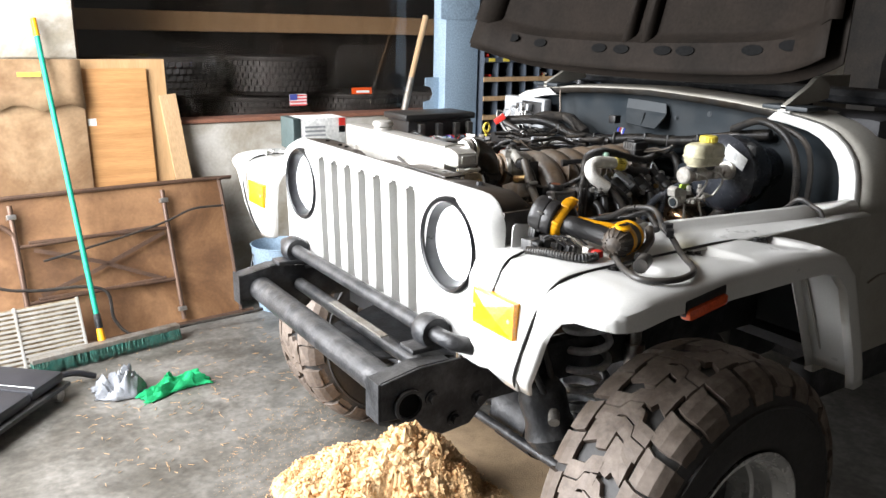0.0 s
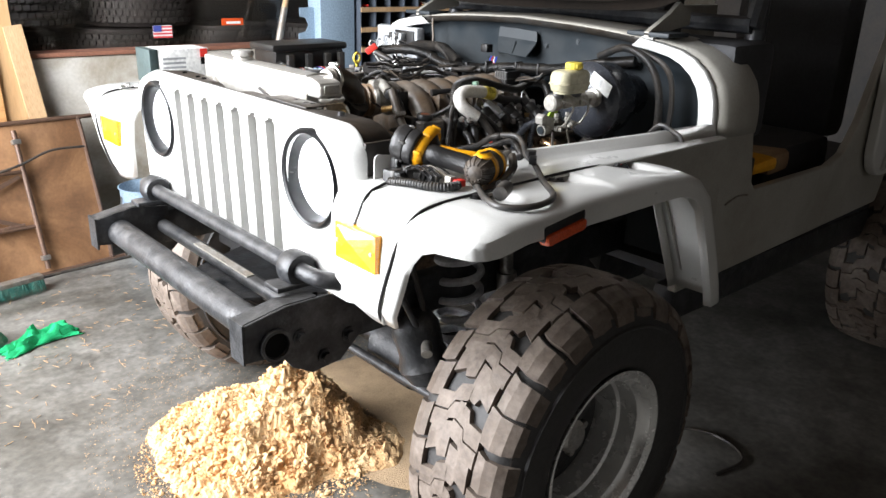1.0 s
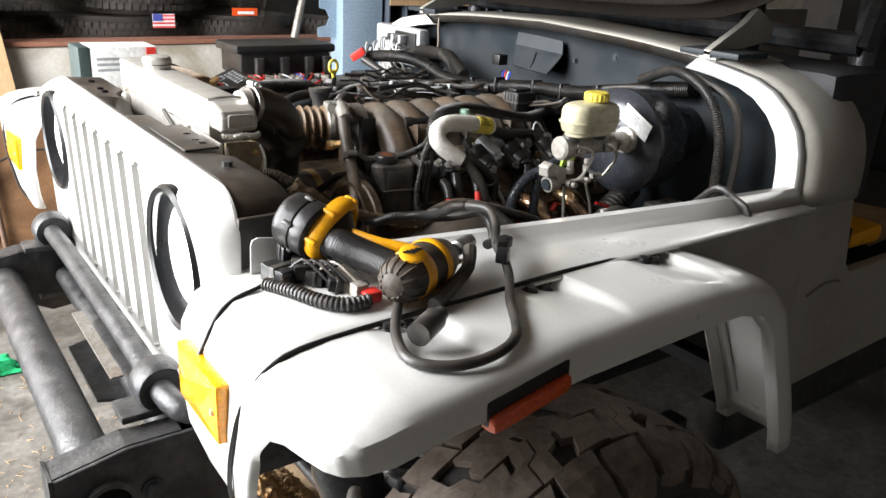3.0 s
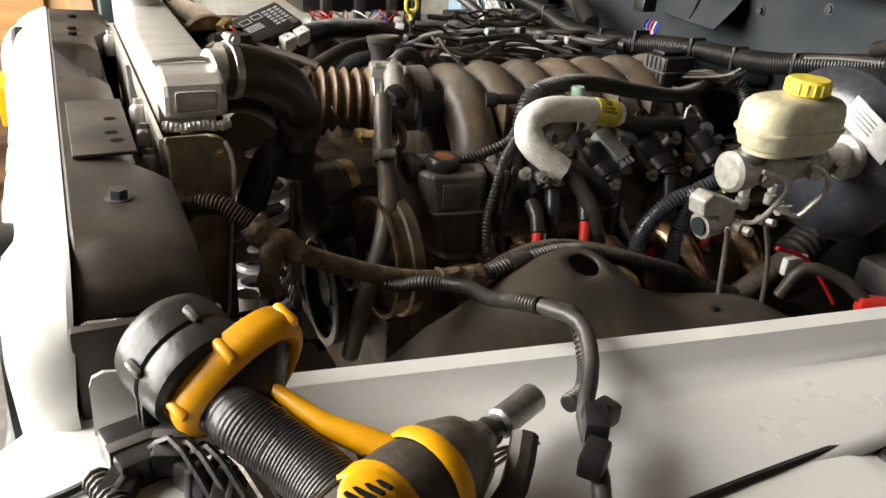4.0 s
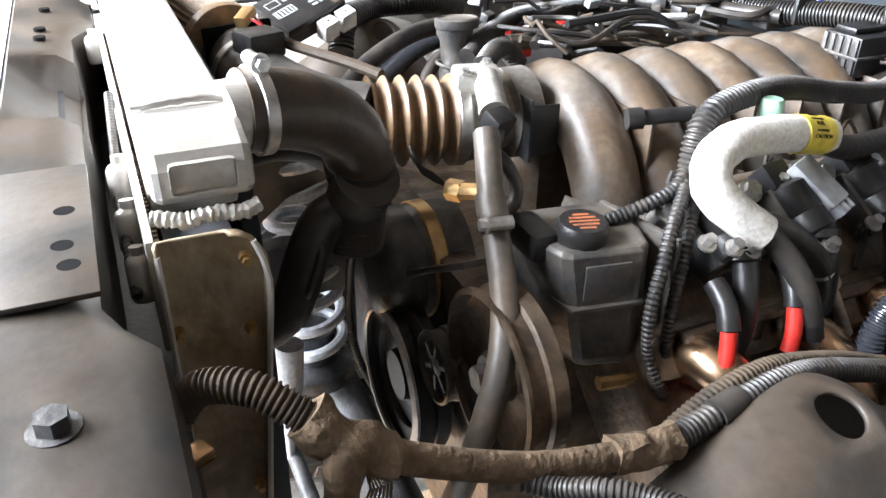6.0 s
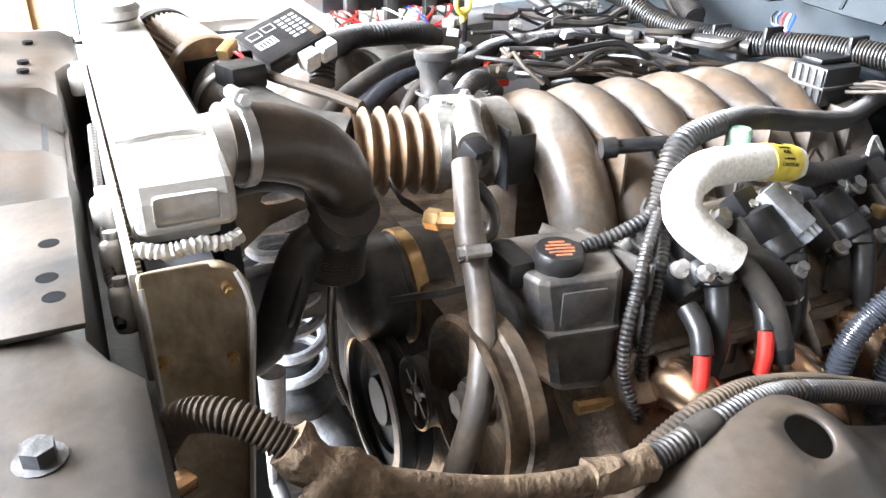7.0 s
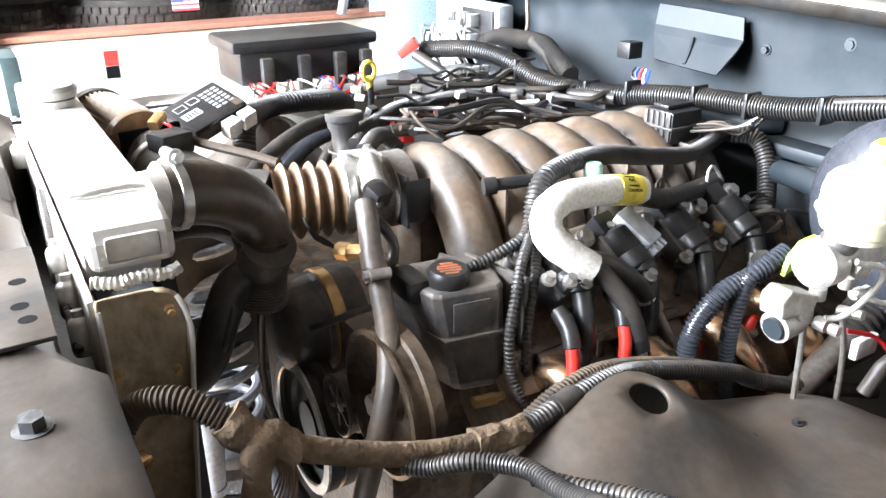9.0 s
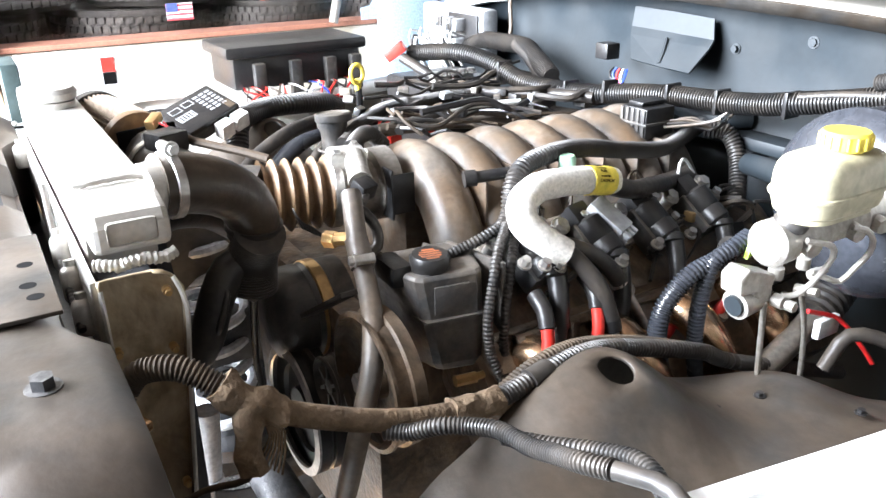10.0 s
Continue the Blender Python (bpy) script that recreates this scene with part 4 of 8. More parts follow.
hood = part("bonnet", loft([[bonnet(u, v) + Vector((0.02, 0, 0)) for u in np.linspace(-1, 1, 33)] for v in np.linspace(0, 1, 9)]), bonnet_shaded_paint, car, "raised bonnet seen from its underside, shade put into the dark colour", solid=0.004)
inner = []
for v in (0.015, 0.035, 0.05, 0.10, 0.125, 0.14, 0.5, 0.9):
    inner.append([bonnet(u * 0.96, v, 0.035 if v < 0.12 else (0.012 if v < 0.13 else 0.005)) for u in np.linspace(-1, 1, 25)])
part("inner_frame", loft(inner), bonnet_shaded_paint, hood, "pressed inner panel, darkened to hold the bonnet's shade", solid=0.003)
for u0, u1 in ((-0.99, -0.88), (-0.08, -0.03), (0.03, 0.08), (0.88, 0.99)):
    part("stiffener", loft([[bonnet(u0, v, 0.01), bonnet(u0 * 0.7 + u1 * 0.3, v, 0.04), bonnet(u0 * 0.3 + u1 * 0.7, v, 0.04), bonnet(u1, v, 0.01)] for v in (0.10, 0.4, 0.7, 0.98)]), bonnet_shaded_paint, hood, solid=0.003)
for u in (-0.80, -0.62, -0.30, -0.18, 0.06, 0.2, 0.62, 0.8):
    bm = bmesh.new()
    c = bonnet(u * 0.96, 0.078, 0.0395)
    ring = []
    for k in range(20):
        a = 2 * math.pi * k / 20
        ring.append(bm.verts.new(c + Vector((0.004 * math.sin(a), 0.034 * math.cos(a), 0.014 * math.sin(a)))))
    bm.faces.new(ring)
    part("slot", bm, black_print, hood, smooth=False, solid=0.004)
for s in (1, -1):
    hg = part("bonnet_hinge", prism(bmesh.new(), [(1.10, 1.335), (1.30, 1.365), (1.30, 1.40), (1.24, 1.43), (1.20, 1.40), (1.10, 1.35)], "y", s * 0.50, s * 0.515), silver_shaded, car, "silver steel bonnet hinge", smooth=False)
    part("hinge_strap", boxm(1.10, 1.20, s * 0.44 if s > 0 else -0.58, s * 0.58 if s > 0 else -0.44, 1.338, 1.350, 0.003), firewall_paint, hg)
bm = boxm(1.115, 1.135, -0.52, -0.48, 1.318, 1.35, 0.003)
part("bonnet_clip", bm, white_card, car, "white plastic clip")

# dark shelf behind the grille (radiator support)
bm = bmesh.new()
rows = []
for i in range(45):
    y = -0.55 + 1.10 * i / 44
    e = max(0, (abs(y) - 0.47) / 0.08)
    drop = 0.03 * e ** 2
    wide = 0.026 * min(1, max(0, (abs(y) - 0.31) / 0.04))
    dip = -0.035 if 0.02 < y < 0.19 else 0.0
    rows.append([(0.094, y, 1.186 - drop), (0.106, y, 1.194 - drop), (0.130, y, 1.192 - drop + dip * 0.7), (0.150 + wide, y, 1.190 - drop + dip), (0.164 + wide, y, 1.180 - drop + dip), (0.168 + wide, y, 1.15 - drop), (0.170 + wide, y, 0.90)])
part("radiator_support", loft(rows), bay_paint, car, "dark pressed panel behind the grille", solid=0.003)
for s in (1, -1):
    part("support_side", boxm(0.095, 0.195, s * -0.566 if s > 0 else 0.556, s * -0.556 if s > 0 else 0.566, 0.84, 1.165, 0.003), bay_paint, car, "dark end panel of the radiator support")
part("splash_shield", boxm(0.10, 0.34, -0.56, -0.29, 0.93, 0.936), bay_paint, car)
part("splash_shield", boxm(0.10, 0.34, 0.29, 0.56, 0.93, 0.936), bay_paint, car)
part("air_seal", boxm(0.158, 0.20, -0.37, 0.45, 1.05, 1.056), black_plastic, car)
part("support_plate", boxm(0.112, 0.168, -0.312, -0.13, 1.1955, 1.1995, 0.0015), bay_paint, car)
for x, y in ((0.150, -0.252), (0.153, -0.277), (0.152, -0.205), (0.135, 0.26), (0.135, 0.30), (0.14, 0.4)):
    part("support_hole", lathe(bmesh.new(), (x, y, 1.1935 + (0.0025 if -0.315 < y < -0.13 else 0)), (0, 0, 1), [(0.0065, 0.0), (0.0065, 0.0037), (0, 0.0037)], 14), black_print, car)
part("support_bolt", hex_bolt(bmesh.new(), (0.143, -0.408, 1.191), (0, 0, 1), 0.0078, 0.0085), black_steel, car)

# frame horns, tube bumper, sway bar
for s in (1, -1):
    y = s * -0.446
    horn = part("frame_rail", boxm(-0.02, 1.4, y - 0.022, y + 0.022, 0.68, 0.785, 0.008), black_steel, car, "black box-section chassis rail")
    bm = prism(bmesh.new(), [(-0.152, 0.705), (-0.152, 0.792), (-0.05, 0.812), (0.06, 0.812), (0.15, 0.75), (0.15, 0.70), (0.085, 0.640), (0.01, 0.632), (-0.04, 0.66), (-0.07, 0.70)], "y", y - s * 0.0225, y - s * 0.030)
    part("bumper_plate", bm, black_steel, horn, "black welded bumper bracket", smooth=False, bevel=0.002)
    part("bumper_plate_inner", prism(bmesh.new(), [(-0.152, 0.715), (-0.152, 0.792), (-0.05, 0.812), (0.06, 0.80), (0.06, 0.69)], "y", y + s * 0.0225, y + s * 0.028), black_steel, horn, smooth=False)
    part("bracket_top", prism(bmesh.new(), [(-0.152, 0.787), (-0.152, 0.793), (-0.05, 0.813), (0.03, 0.813), (0.03, 0.807), (-0.05, 0.807)], "y", y - 0.022, y + 0.022), black_steel, horn, smooth=False)
    part("bracket_front", boxm(-0.1575, -0.1522, y - 0.030, y + 0.028, 0.702, 0.795), black_steel, horn, smooth=False)
    part("tube_end", lathe(bmesh.new(), (-0.082, y - s * 0.024, 0.730), (0, -s, 0), [(0.037, 0), (0.037, 0.016), (0.030, 0.016), (0.029, 0.002), (0.0, 0.002)], 28), black_steel, horn, "open end of the bumper tube")
    part("tube_bore", lathe(bmesh.new(), (-0.082, y - s * 0.0305, 0.730), (0, -s, 0), [(0.029, 0), (0.029, 0.001), (0.0, 0.001)], 28), black_print, horn)
    for bx, bz in ((-0.02, 0.732), (0.042, 0.664), (0.107, 0.70)):
        part("bracket_bolt", hex_bolt(bmesh.new(), (bx, y - s * 0.030, bz), (0, -s, 0), 0.012, 0.013), black_steel, horn)
    part("sway_clamp", lathe(bmesh.new(), (0.02, s * -0.40 - 0.026, 0.862), (0, 1, 0), [(0.036, 0), (0.040, 0.008), (0.040, 0.044), (0.036, 0.052)], 20), black_steel, horn, "rubber-lined sway bar clamp")
    part("clamp_foot", boxm(-0.045, 0.075, s * -0.40 - 0.03, s * -0.40 + 0.03, 0.822, 0.835, 0.004), black_steel, horn)
    part("coil_spring", tube(bmesh.new(), [(0.455 + 0.056 * math.cos(a), s * -0.47 + 0.056 * math.sin(a), 0.52 + 0.42 * a / (2 * math.pi * 8)) for a in np.linspace(0, 2 * math.pi * 8, 150)], 0.0105, 8, step=0.02), spring_paint, car, "grey painted coil spring")
    part("spring_cup", lathe(bmesh.new(), (0.455, s * -0.47, 0.48), (0, 0, 1), [(0.075, 0), (0.08, 0.03), (0.05, 0.045), (0.04, 0.1)], 24), black_steel, car)
    part("shock_absorber", cyl(cyl(bmesh.new(), (0.62, s * -0.50, 0.45), (0.61, s * -0.49, 0.74), 0.027), (0.61, s * -0.49, 0.74), (0.60, s * -0.48, 0.98), 0.018), steel, car)
    part("sway_link", cyl(cyl(bmesh.new(), (0.22, s * -0.50, 0.81), (0.33, s * -0.53, 0.575), 0.008), (0.32, s * -0.52, 0.56), (0.35, s * -0.55, 0.585), 0.020), black_steel, car)
    part("lower_arm", boxm(0.50, 1.3, s * -0.46 - 0.03, s * -0.46 + 0.03, 0.36, 0.42, 0.01), black_steel, car)
part("bumper_tube", wobble(cyl(bmesh.new(), (-0.088, -0.42, 0.744), (-0.088, 0.42, 0.744), 0.037, n=28), 0.001, 9), black_steel, car, "thick black steel bumper tube")
part("cross_tube", cyl(bmesh.new(), (0.035, -0.40, 0.745), (0.035, 0.40, 0.745), 0.020, n=16), black_steel, car)
part("sway_bar", tube(bmesh.new(), [(0.21, -0.50, 0.80), (0.12, -0.505, 0.825), (0.06, -0.50, 0.85), (0.02, -0.46, 0.862), (0.02, -0.2, 0.862), (0.02, 0.2, 0.862), (0.02, 0.46, 0.862), (0.06, 0.50, 0.85), (0.12, 0.505, 0.825), (0.21, 0.50, 0.80)], 0.019, 14), black_steel, car, "black anti-roll bar")
part("skid_plate", prism(bmesh.new(), [(-0.02, -0.12), (-0.02, 0.12), (0.25, 0.25), (0.25, -0.25)], "z", 0.69, 0.696), black_steel, car)
part("bare_strip", boxm(-0.012, 0.010, -0.22, 0.08, 0.786, 0.789), cast, car, "bare metal strip")
part("axle_tube", cyl(cyl(bmesh.new(), (0.50, -0.62, 0.43), (0.50, 0.62, 0.43), 0.042), (0.50, -0.30, 0.43), (0.50, -0.14, 0.43), 0.10, 0.10), black_steel, car, "black front axle")
for s in (1, -1):
    part("brake_shield", lathe(bmesh.new(), (0.50, s * -0.60, 0.43), (0, -s, 0), [(0.14, 0), (0.15, 0.02), (0.13, 0.03), (0.0, 0.03)], 30), black_steel, car)
# gearbox and transfer case boxes, added to keep door light from passing underneath
part("gearbox_light_block", boxm(0.95, 1.75, -0.20, 0.20, 0.36, 0.66, 0.05), black_steel, car, "dark gearbox-sized block added under the floor to stop light")
part("transfer_light_block", boxm(1.75, 2.15, -0.34, 0.16, 0.34, 0.62, 0.05), black_steel, car)
part("fuel_tank", boxm(2.95, 3.5, -0.5, 0.5, 0.42, 0.66, 0.04), black_steel, car)
part("rear_axle", cyl(bmesh.new(), (2.87, -0.65, 0.42), (2.87, 0.65, 0.42), 0.05), black_steel, car)
part("sill_guard", boxm(1.05, 2.4, -0.735, -0.66, 0.55, 0.66, 0.02), black_steel, car, "black rocker guard")
part("sill_guard", boxm(1.05, 2.4, 0.66, 0.735, 0.55, 0.66, 0.02), black_steel, car, "black rocker guard")
part("steering_damper", cyl(cyl(cyl(bmesh.new(), (0.385, 0.33, 0.66), (0.372, 0.33, 0.52), 0.024, n=18), (0.372, 0.33, 0.52), (0.371, 0.33, 0.505), 0.027, n=18), (0.371, 0.33, 0.51), (0.366, 0.33, 0.42), 0.009, n=10), spring_paint, car, "grey damper with a bare rod")
part("tie_rod", cyl(bmesh.new(), (0.375, -0.62, 0.44), (0.375, 0.60, 0.41), 0.014), black_steel, car)


# mud tyres
def mud_tyre(R, W, rim):
    """Wheel with a wide mud tread: two staggered rows of centre blocks, and shoulder lugs that wrap far down the side."""
    w = thing("wheel_tmp", "", "")
    half = W / 2
    side = [(rim, 0.70 * half), (rim + 0.006, 0.90 * half), (rim + 0.030, 1.03 * half), (rim + 0.070, 1.08 * half), (R - 0.105, 1.075 * half), (R - 0.090, 1.06 * half), (R - 0.087, 1.085 * half), (R - 0.083, 1.085 * half), (R - 0.080, 1.04 * half), (R - 0.055, 0.97 * half), (R - 0.034, 0.88 * half), (R - 0.020, 0.70 * half), (R - 0.016, 0.30 * half)]
    part("tyre", lathe(bmesh.new(), (0, 0, 0), (0, 1, 0), [(r, -h) for r, h in side] + [(R - 0.015, 0)] + [(r, h) for r, h in side[::-1]], 72, cap=False), tyre_side, w, "black sidewall of a mud tyre")
    bm = bmesh.new()
    rr = random.Random(11)
    N = 28
    st = 2 * math.pi / N
    prof = [(0.0, R, 0.0), (0.35, R - 0.002, 0.40 * half), (0.60, R - 0.007, 0.70 * half), (0.74, R - 0.018, 0.88 * half), (0.84, R - 0.036, 0.985 * half), (1.0, R - 0.072, 1.055 * half)]

    def surf(a, s, sink):
        q = abs(s)
        for (q0, r0, h0), (q1, r1, h1) in zip(prof, prof[1:]):
            if q <= q1 or q1 == 1.0:
                f = (q - q0) / (q1 - q0)
                r, h = r0 + (r1 - r0) * f, h0 + (h1 - h0) * f
                break
        wall = max(0.0, min(1.0, (q - 0.6) / 0.3))
        r, h = r - sink * (1 - wall * 0.75), h - sink * 0.9 * wall
        return bm.verts.new((r * math.cos(a), math.copysign(h, s), r * math.sin(a)))

    def lug(left, right, cuts, drop=0.0):
        """A raised block between two jagged edges, given as angles at each cut across the tread."""
        top = [(surf(a, s, drop), surf((a + b) / 2, s, drop - 0.0006), surf(b, s, drop)) for a, b, s in zip(left, right, cuts)]
        low = [(surf(a - 0.004, s, 0.016), None, surf(b + 0.004, s, 0.016)) for a, b, s in zip(left, right, cuts)]
        for p, q, u, v in zip(top, top[1:], low, low[1:]):
            bm.faces.new((p[0], p[1], q[1], q[0])); bm.faces.new((p[1], p[2], q[2], q[1]))
            bm.faces.new((p[0], q[0], v[0], u[0])); bm.faces.new((p[2], u[2], v[2], q[2]))
        for p, u in ((top[0], low[0]), (top[-1], low[-1])):
            bm.faces.new((p[0], p[1], p[2], u[2], u[0]))

    for k in range(N):
        for sg in (1, -1):
            # centre blocks: skewed, with a jog half way across
            a = (k + (0.5 if sg < 0 else 0.0) + rr.uniform(-0.03, 0.03)) * st
            j = 0.26 * st * (1 if k % 2 else -0.7)
            near, far = 0.015 - 0.07 * (k % 2), 0.40 + 0.05 * (k % 2)
            cuts = [sg * (near + (far - near) * f) for f in (0.0, 0.40, 0.52, 1.0)]
            lean = (0.34 if k % 2 else 0.24) * st
            left = [a + 0.05 * st, a + 0.05 * st + lean * 0.35, a + 0.05 * st + lean * 0.35 + j, a + 0.02 * st + lean + j * 0.6]
            right = [a + 0.93 * st, a + 0.93 * st + lean * 0.35, a + 0.93 * st + lean * 0.35 + j, a + 0.90 * st + lean + j * 0.6]
            if k % 2:
                mid = [(p + q) / 2 for p, q in zip(left, right)]
                lug(left, [m - 0.022 * st for m in mid], cuts)
                lug([m + 0.022 * st for m in mid], [q - 0.02 * st for q in right], [c * 0.98 for c in cuts])
            else:
                lug(left, right, cuts)
            # shoulder lugs: long and short by turns, with a stepped pocket below the short ones
            b = a + 0.80 * st + (0.06 * st if k % 2 else 0)
            end = 0.98 if k % 2 else 0.86
            cuts = [sg * s for s in (far + 0.028, 0.60, 0.74, 0.84, end)]
            left = [b + 0.02 * st, b + 0.14 * st, b + 0.16 * st, b + 0.16 * st, b + 0.16 * st]
            right = [b + 0.88 * st, b + 0.98 * st, b + 0.98 * st, b + 0.94 * st, b + 0.94 * st]
            lug(left, right, cuts)
            if not k % 2:
                lug([b + 0.16 * st, b + 0.16 * st], [b + 0.94 * st, b + 0.94 * st], [sg * 0.865, sg * 0.985], 0.007)
            for q in range(4):
                c = b + (0.98 + 0.055 * q) * st
                lug([c, c], [c + 0.026 * st, c + 0.026 * st], [sg * 0.88, sg * 0.99], 0.010)
    part("tread", bm, tyre_rubber, w, "brown dusty mud-terrain tread lugs", smooth=False)
    rp = [(rim + 0.004, -W * 0.46), (rim + 0.010, -W * 0.50), (rim + 0.004, -W * 0.505), (rim - 0.012, -W * 0.47), (rim - 0.018, -W * 0.40), (rim - 0.03, -W * 0.37), (rim - 0.034, -W * 0.20), (rim - 0.042, -W * 0.18), (rim - 0.045, W * 0.05), (rim - 0.03, W * 0.3), (rim, W * 0.45)]
    part("rim", lathe(bmesh.new(), (0, 0, 0), (0, 1, 0), rp, 64, cap=False), chrome, w, "polished deep-dish alloy rim")
    part("wheel_disc", lathe(bmesh.new(), (0, 0.03, 0), (0, -1, 0), [(rim - 0.04, 0), (rim - 0.05, 0.02), (0.10, 0.03), (0.055, 0.035), (0.0, 0.035)], 40), black_steel, w, "black wheel centre")
    part("hub", lathe(bmesh.new(), (0, -0.005, 0), (0, -1, 0), [(0.043, 0), (0.043, 0.035), (0.034, 0.045), (0.0, 0.047)], 24), steel, w, "bare metal hub")
    for k in range(5):
        a = 2 * math.pi * k / 5
        part("lug_nut", hex_bolt(bmesh.new(), (0.066 * math.cos(a), -0.003, 0.066 * math.sin(a)), (0, -1, 0), 0.011, 0.02, False), steel, w)
    return w


proto = mud_tyre(0.415, 0.285, 0.206)
proto.name = "wheel"
for key in ("label", "category"):
    if key in proto:
        del proto[key]
spots = [(0.545, -0.772, 0.415, 2, 0), (0.545, 0.772, 0.415, 2, 180), (2.74, -0.772, 0.415, 0, 0), (2.74, 0.772, 0.415, 0, 180)]
for i, (x, y, z, steer, flip) in enumerate(spots):
    m = pose(x, y, z, 0, 37 * i, flip + steer)
    if i == 0:
        w = proto
        w.matrix_basis = m
    else:
        w = copy_thing(proto, m)
    w.parent = car

# rear quarter panels with two bolted brackets each
for s in (1, -1):
    out = rounded(2.13, 2.95, 0.83, 1.40, 0.10)
    rq = part("rear_quarter", prism(bmesh.new(), out, "y", s * -0.762, s * -0.80), silver, car, "pale silver rear corner panel", smooth=False, bevel=0.008)
    for x, z in ((2.20, 0.89), (2.25, 1.03)):
        br = part("corner_bracket", prism(bmesh.new(), [(x, z - 0.035), (x + 0.11, z - 0.02), (x + 0.13, z + 0.03), (x + 0.03, z + 0.035)], "y", s * -0.8005, s * -0.815), steel, rq, "grey bolted bracket", smooth=False, bevel=0.004)
        for dz in (-0.015, 0.015):
            part("bolt", hex_bolt(bmesh.new(), (x + 0.025, s * -0.815, z + dz), (0, -s, 0), 0.007, 0.006), black_plastic, br)

# ---- engine bay ----
rad = part("radiator", boxm(0.203, 0.267, -0.166, 0.40, 1.165, 1.246, 0.007), alloy, car, "bare welded aluminium radiator")
tank = bmesh.new()
prism(tank, [(-0.1655, 1.246), (-0.20, 1.241), (-0.220, 1.234), (-0.226, 1.224), (-0.226, 1.206), (-0.220, 1.198), (-0.1655, 1.198)], "x", 0.204, 0.270)
part("end_tank", tank, alloy, rad, "welded aluminium end of the top tank", smooth=False, bevel=0.006)
part("tank_panel", boxm(0.216, 0.258, -0.2285, -0.2255, 1.208, 1.229, 0.004), alloy, rad)
bead = tube(bmesh.new(), [(0.202, -0.226, 1.194), (0.210, -0.230, 1.194), (0.222, -0.233, 1.192), (0.240, -0.232, 1.194), (0.258, -0.233, 1.192), (0.269, -0.229, 1.194)], 0.0056, 10, ribs=0.0044, depth=0.16)
part("weld_bead", wobble(bead, 0.0012, 260), alloy, rad, "rough hand-laid weld bead")
bead = tube(bmesh.new(), [(0.203, -0.167, 1.247), (0.22, -0.168, 1.249), (0.25, -0.166, 1.249), (0.268, -0.167, 1.246)], 0.0028, 8, step=0.004)
part("weld_bead", wobble(bead, 0.001, 200), alloy, rad)


def plate_right(z):
    return 0.2645 - 0.092 * max(0.0, 1.155 - z)


rows = [[(0.199, -0.262, z), (0.2, -0.250, z), (0.208, -0.249, z), (plate_right(z) - 0.008, -0.249, z), (plate_right(z), -0.250, z), (plate_right(z) + 0.001, -0.262, z)] for z in (0.66, 0.8, 0.95, 1.05, 1.10, 1.155)]
for a in (20, 45, 70, 90):
    r = plate_right(1.155) - 0.022 * (1 - math.cos(radians(a)))
    z = 1.165 + 0.024 * math.sin(radians(a))
    rows.append([(0.199, -0.262 + 0.006 * a / 90, z), (0.2, -0.250, z), (0.208, -0.249, z), (r - 0.008, -0.249, z), (r, -0.250, z), (r + 0.001, -0.262 + 0.006 * a / 90, z)])
part("side_plate", loft(rows), alloy_dirty, rad, "stained aluminium side plate with turned edges", solid=0.0025)
for x, z in ((0.2525, 1.169), (0.2505, 1.114), (0.2045, 1.122), (0.242, 0.97)):
    part("rivet", hex_bolt(cyl(bmesh.new(), (x, -0.247, z), (x, -0.256, z), 0.0042, n=10), (x, -0.256, z), (0, -1, 0), 0.003, 0.004, False), brass, rad)
for k in (0, 1):
    rim = [(0.1995 if k else plate_right(z) + 0.0005, -0.2625, z) for z in (0.66, 0.8, 0.95, 1.05, 1.10, 1.155)] + [(0.1995 if k else 0.258, -0.258, 1.183)]
    part("plate_edge", tube(bmesh.new(), rim, 0.0022, 6), alloy, rad, "bright turned edge")
part("fan_shroud", prism(bmesh.new(), [(-0.10, 0.70), (-0.10, 1.10), (-0.06, 1.175), (0.02, 1.19), (0.38, 1.19), (0.38, 0.70)], "x", 0.275, 0.290), dim_interior, rad, "dark fan shroud behind the core", smooth=False)
part("core", boxm(0.207, 0.253, -0.245, 0.395, 0.66, 1.164), dim_interior, rad)
fins = bmesh.new()
for k in range(90):
    y = -0.24 + 0.63 * k / 89
    box(fins, 0.2005, 0.2045, y, y + 0.003, 0.9, 1.163)
part("fin_pack", fins, alloy_dirty, rad, "fine radiator fins", smooth=False)
part("filler_neck", lathe(bmesh.new(), (0.233, 0.213, 1.246), (0, 0, 1), [(0.027, 0), (0.027, 0.008), (0.022, 0.009), (0.022, 0.013)], 28), alloy, rad)
part("filler_cap", lathe(bmesh.new(), (0.233, 0.213, 1.257), (0, 0, 1), [(0.030, 0), (0.031, 0.008), (0.027, 0.014), (0.012, 0.017), (0.0, 0.017)], 12), alloy, rad, "round metal filler cap")
for y, z, r in ((-0.20, 1.120, 0.010), (-0.155, 1.135, 0.011), (-0.105, 1.150, 0.011), (0.30, 1.15, 0.011)):
    part("spacer", lathe(bmesh.new(), (0.189, y, z), (0, 0.2, 1), [(r * 0.8, 0), (r, 0.004), (r, 0.028), (r * 0.8, 0.032), (r * 0.5, 0.034), (r * 0.5, 0.04)], 14), alloy, rad, "pale spacer pin")
part("condenser_edge", boxm(0.194, 0.2, -0.24, 0.39, 1.10, 1.185, 0.002), alloy, rad)
hose("fan_wire", [(0.192, 0.05, 1.19), (0.187, -0.05, 1.165), (0.184, -0.14, 1.155), (0.184, -0.21, 1.13)], 0.0042, loom_plastic, rad, ribs=0.0046)

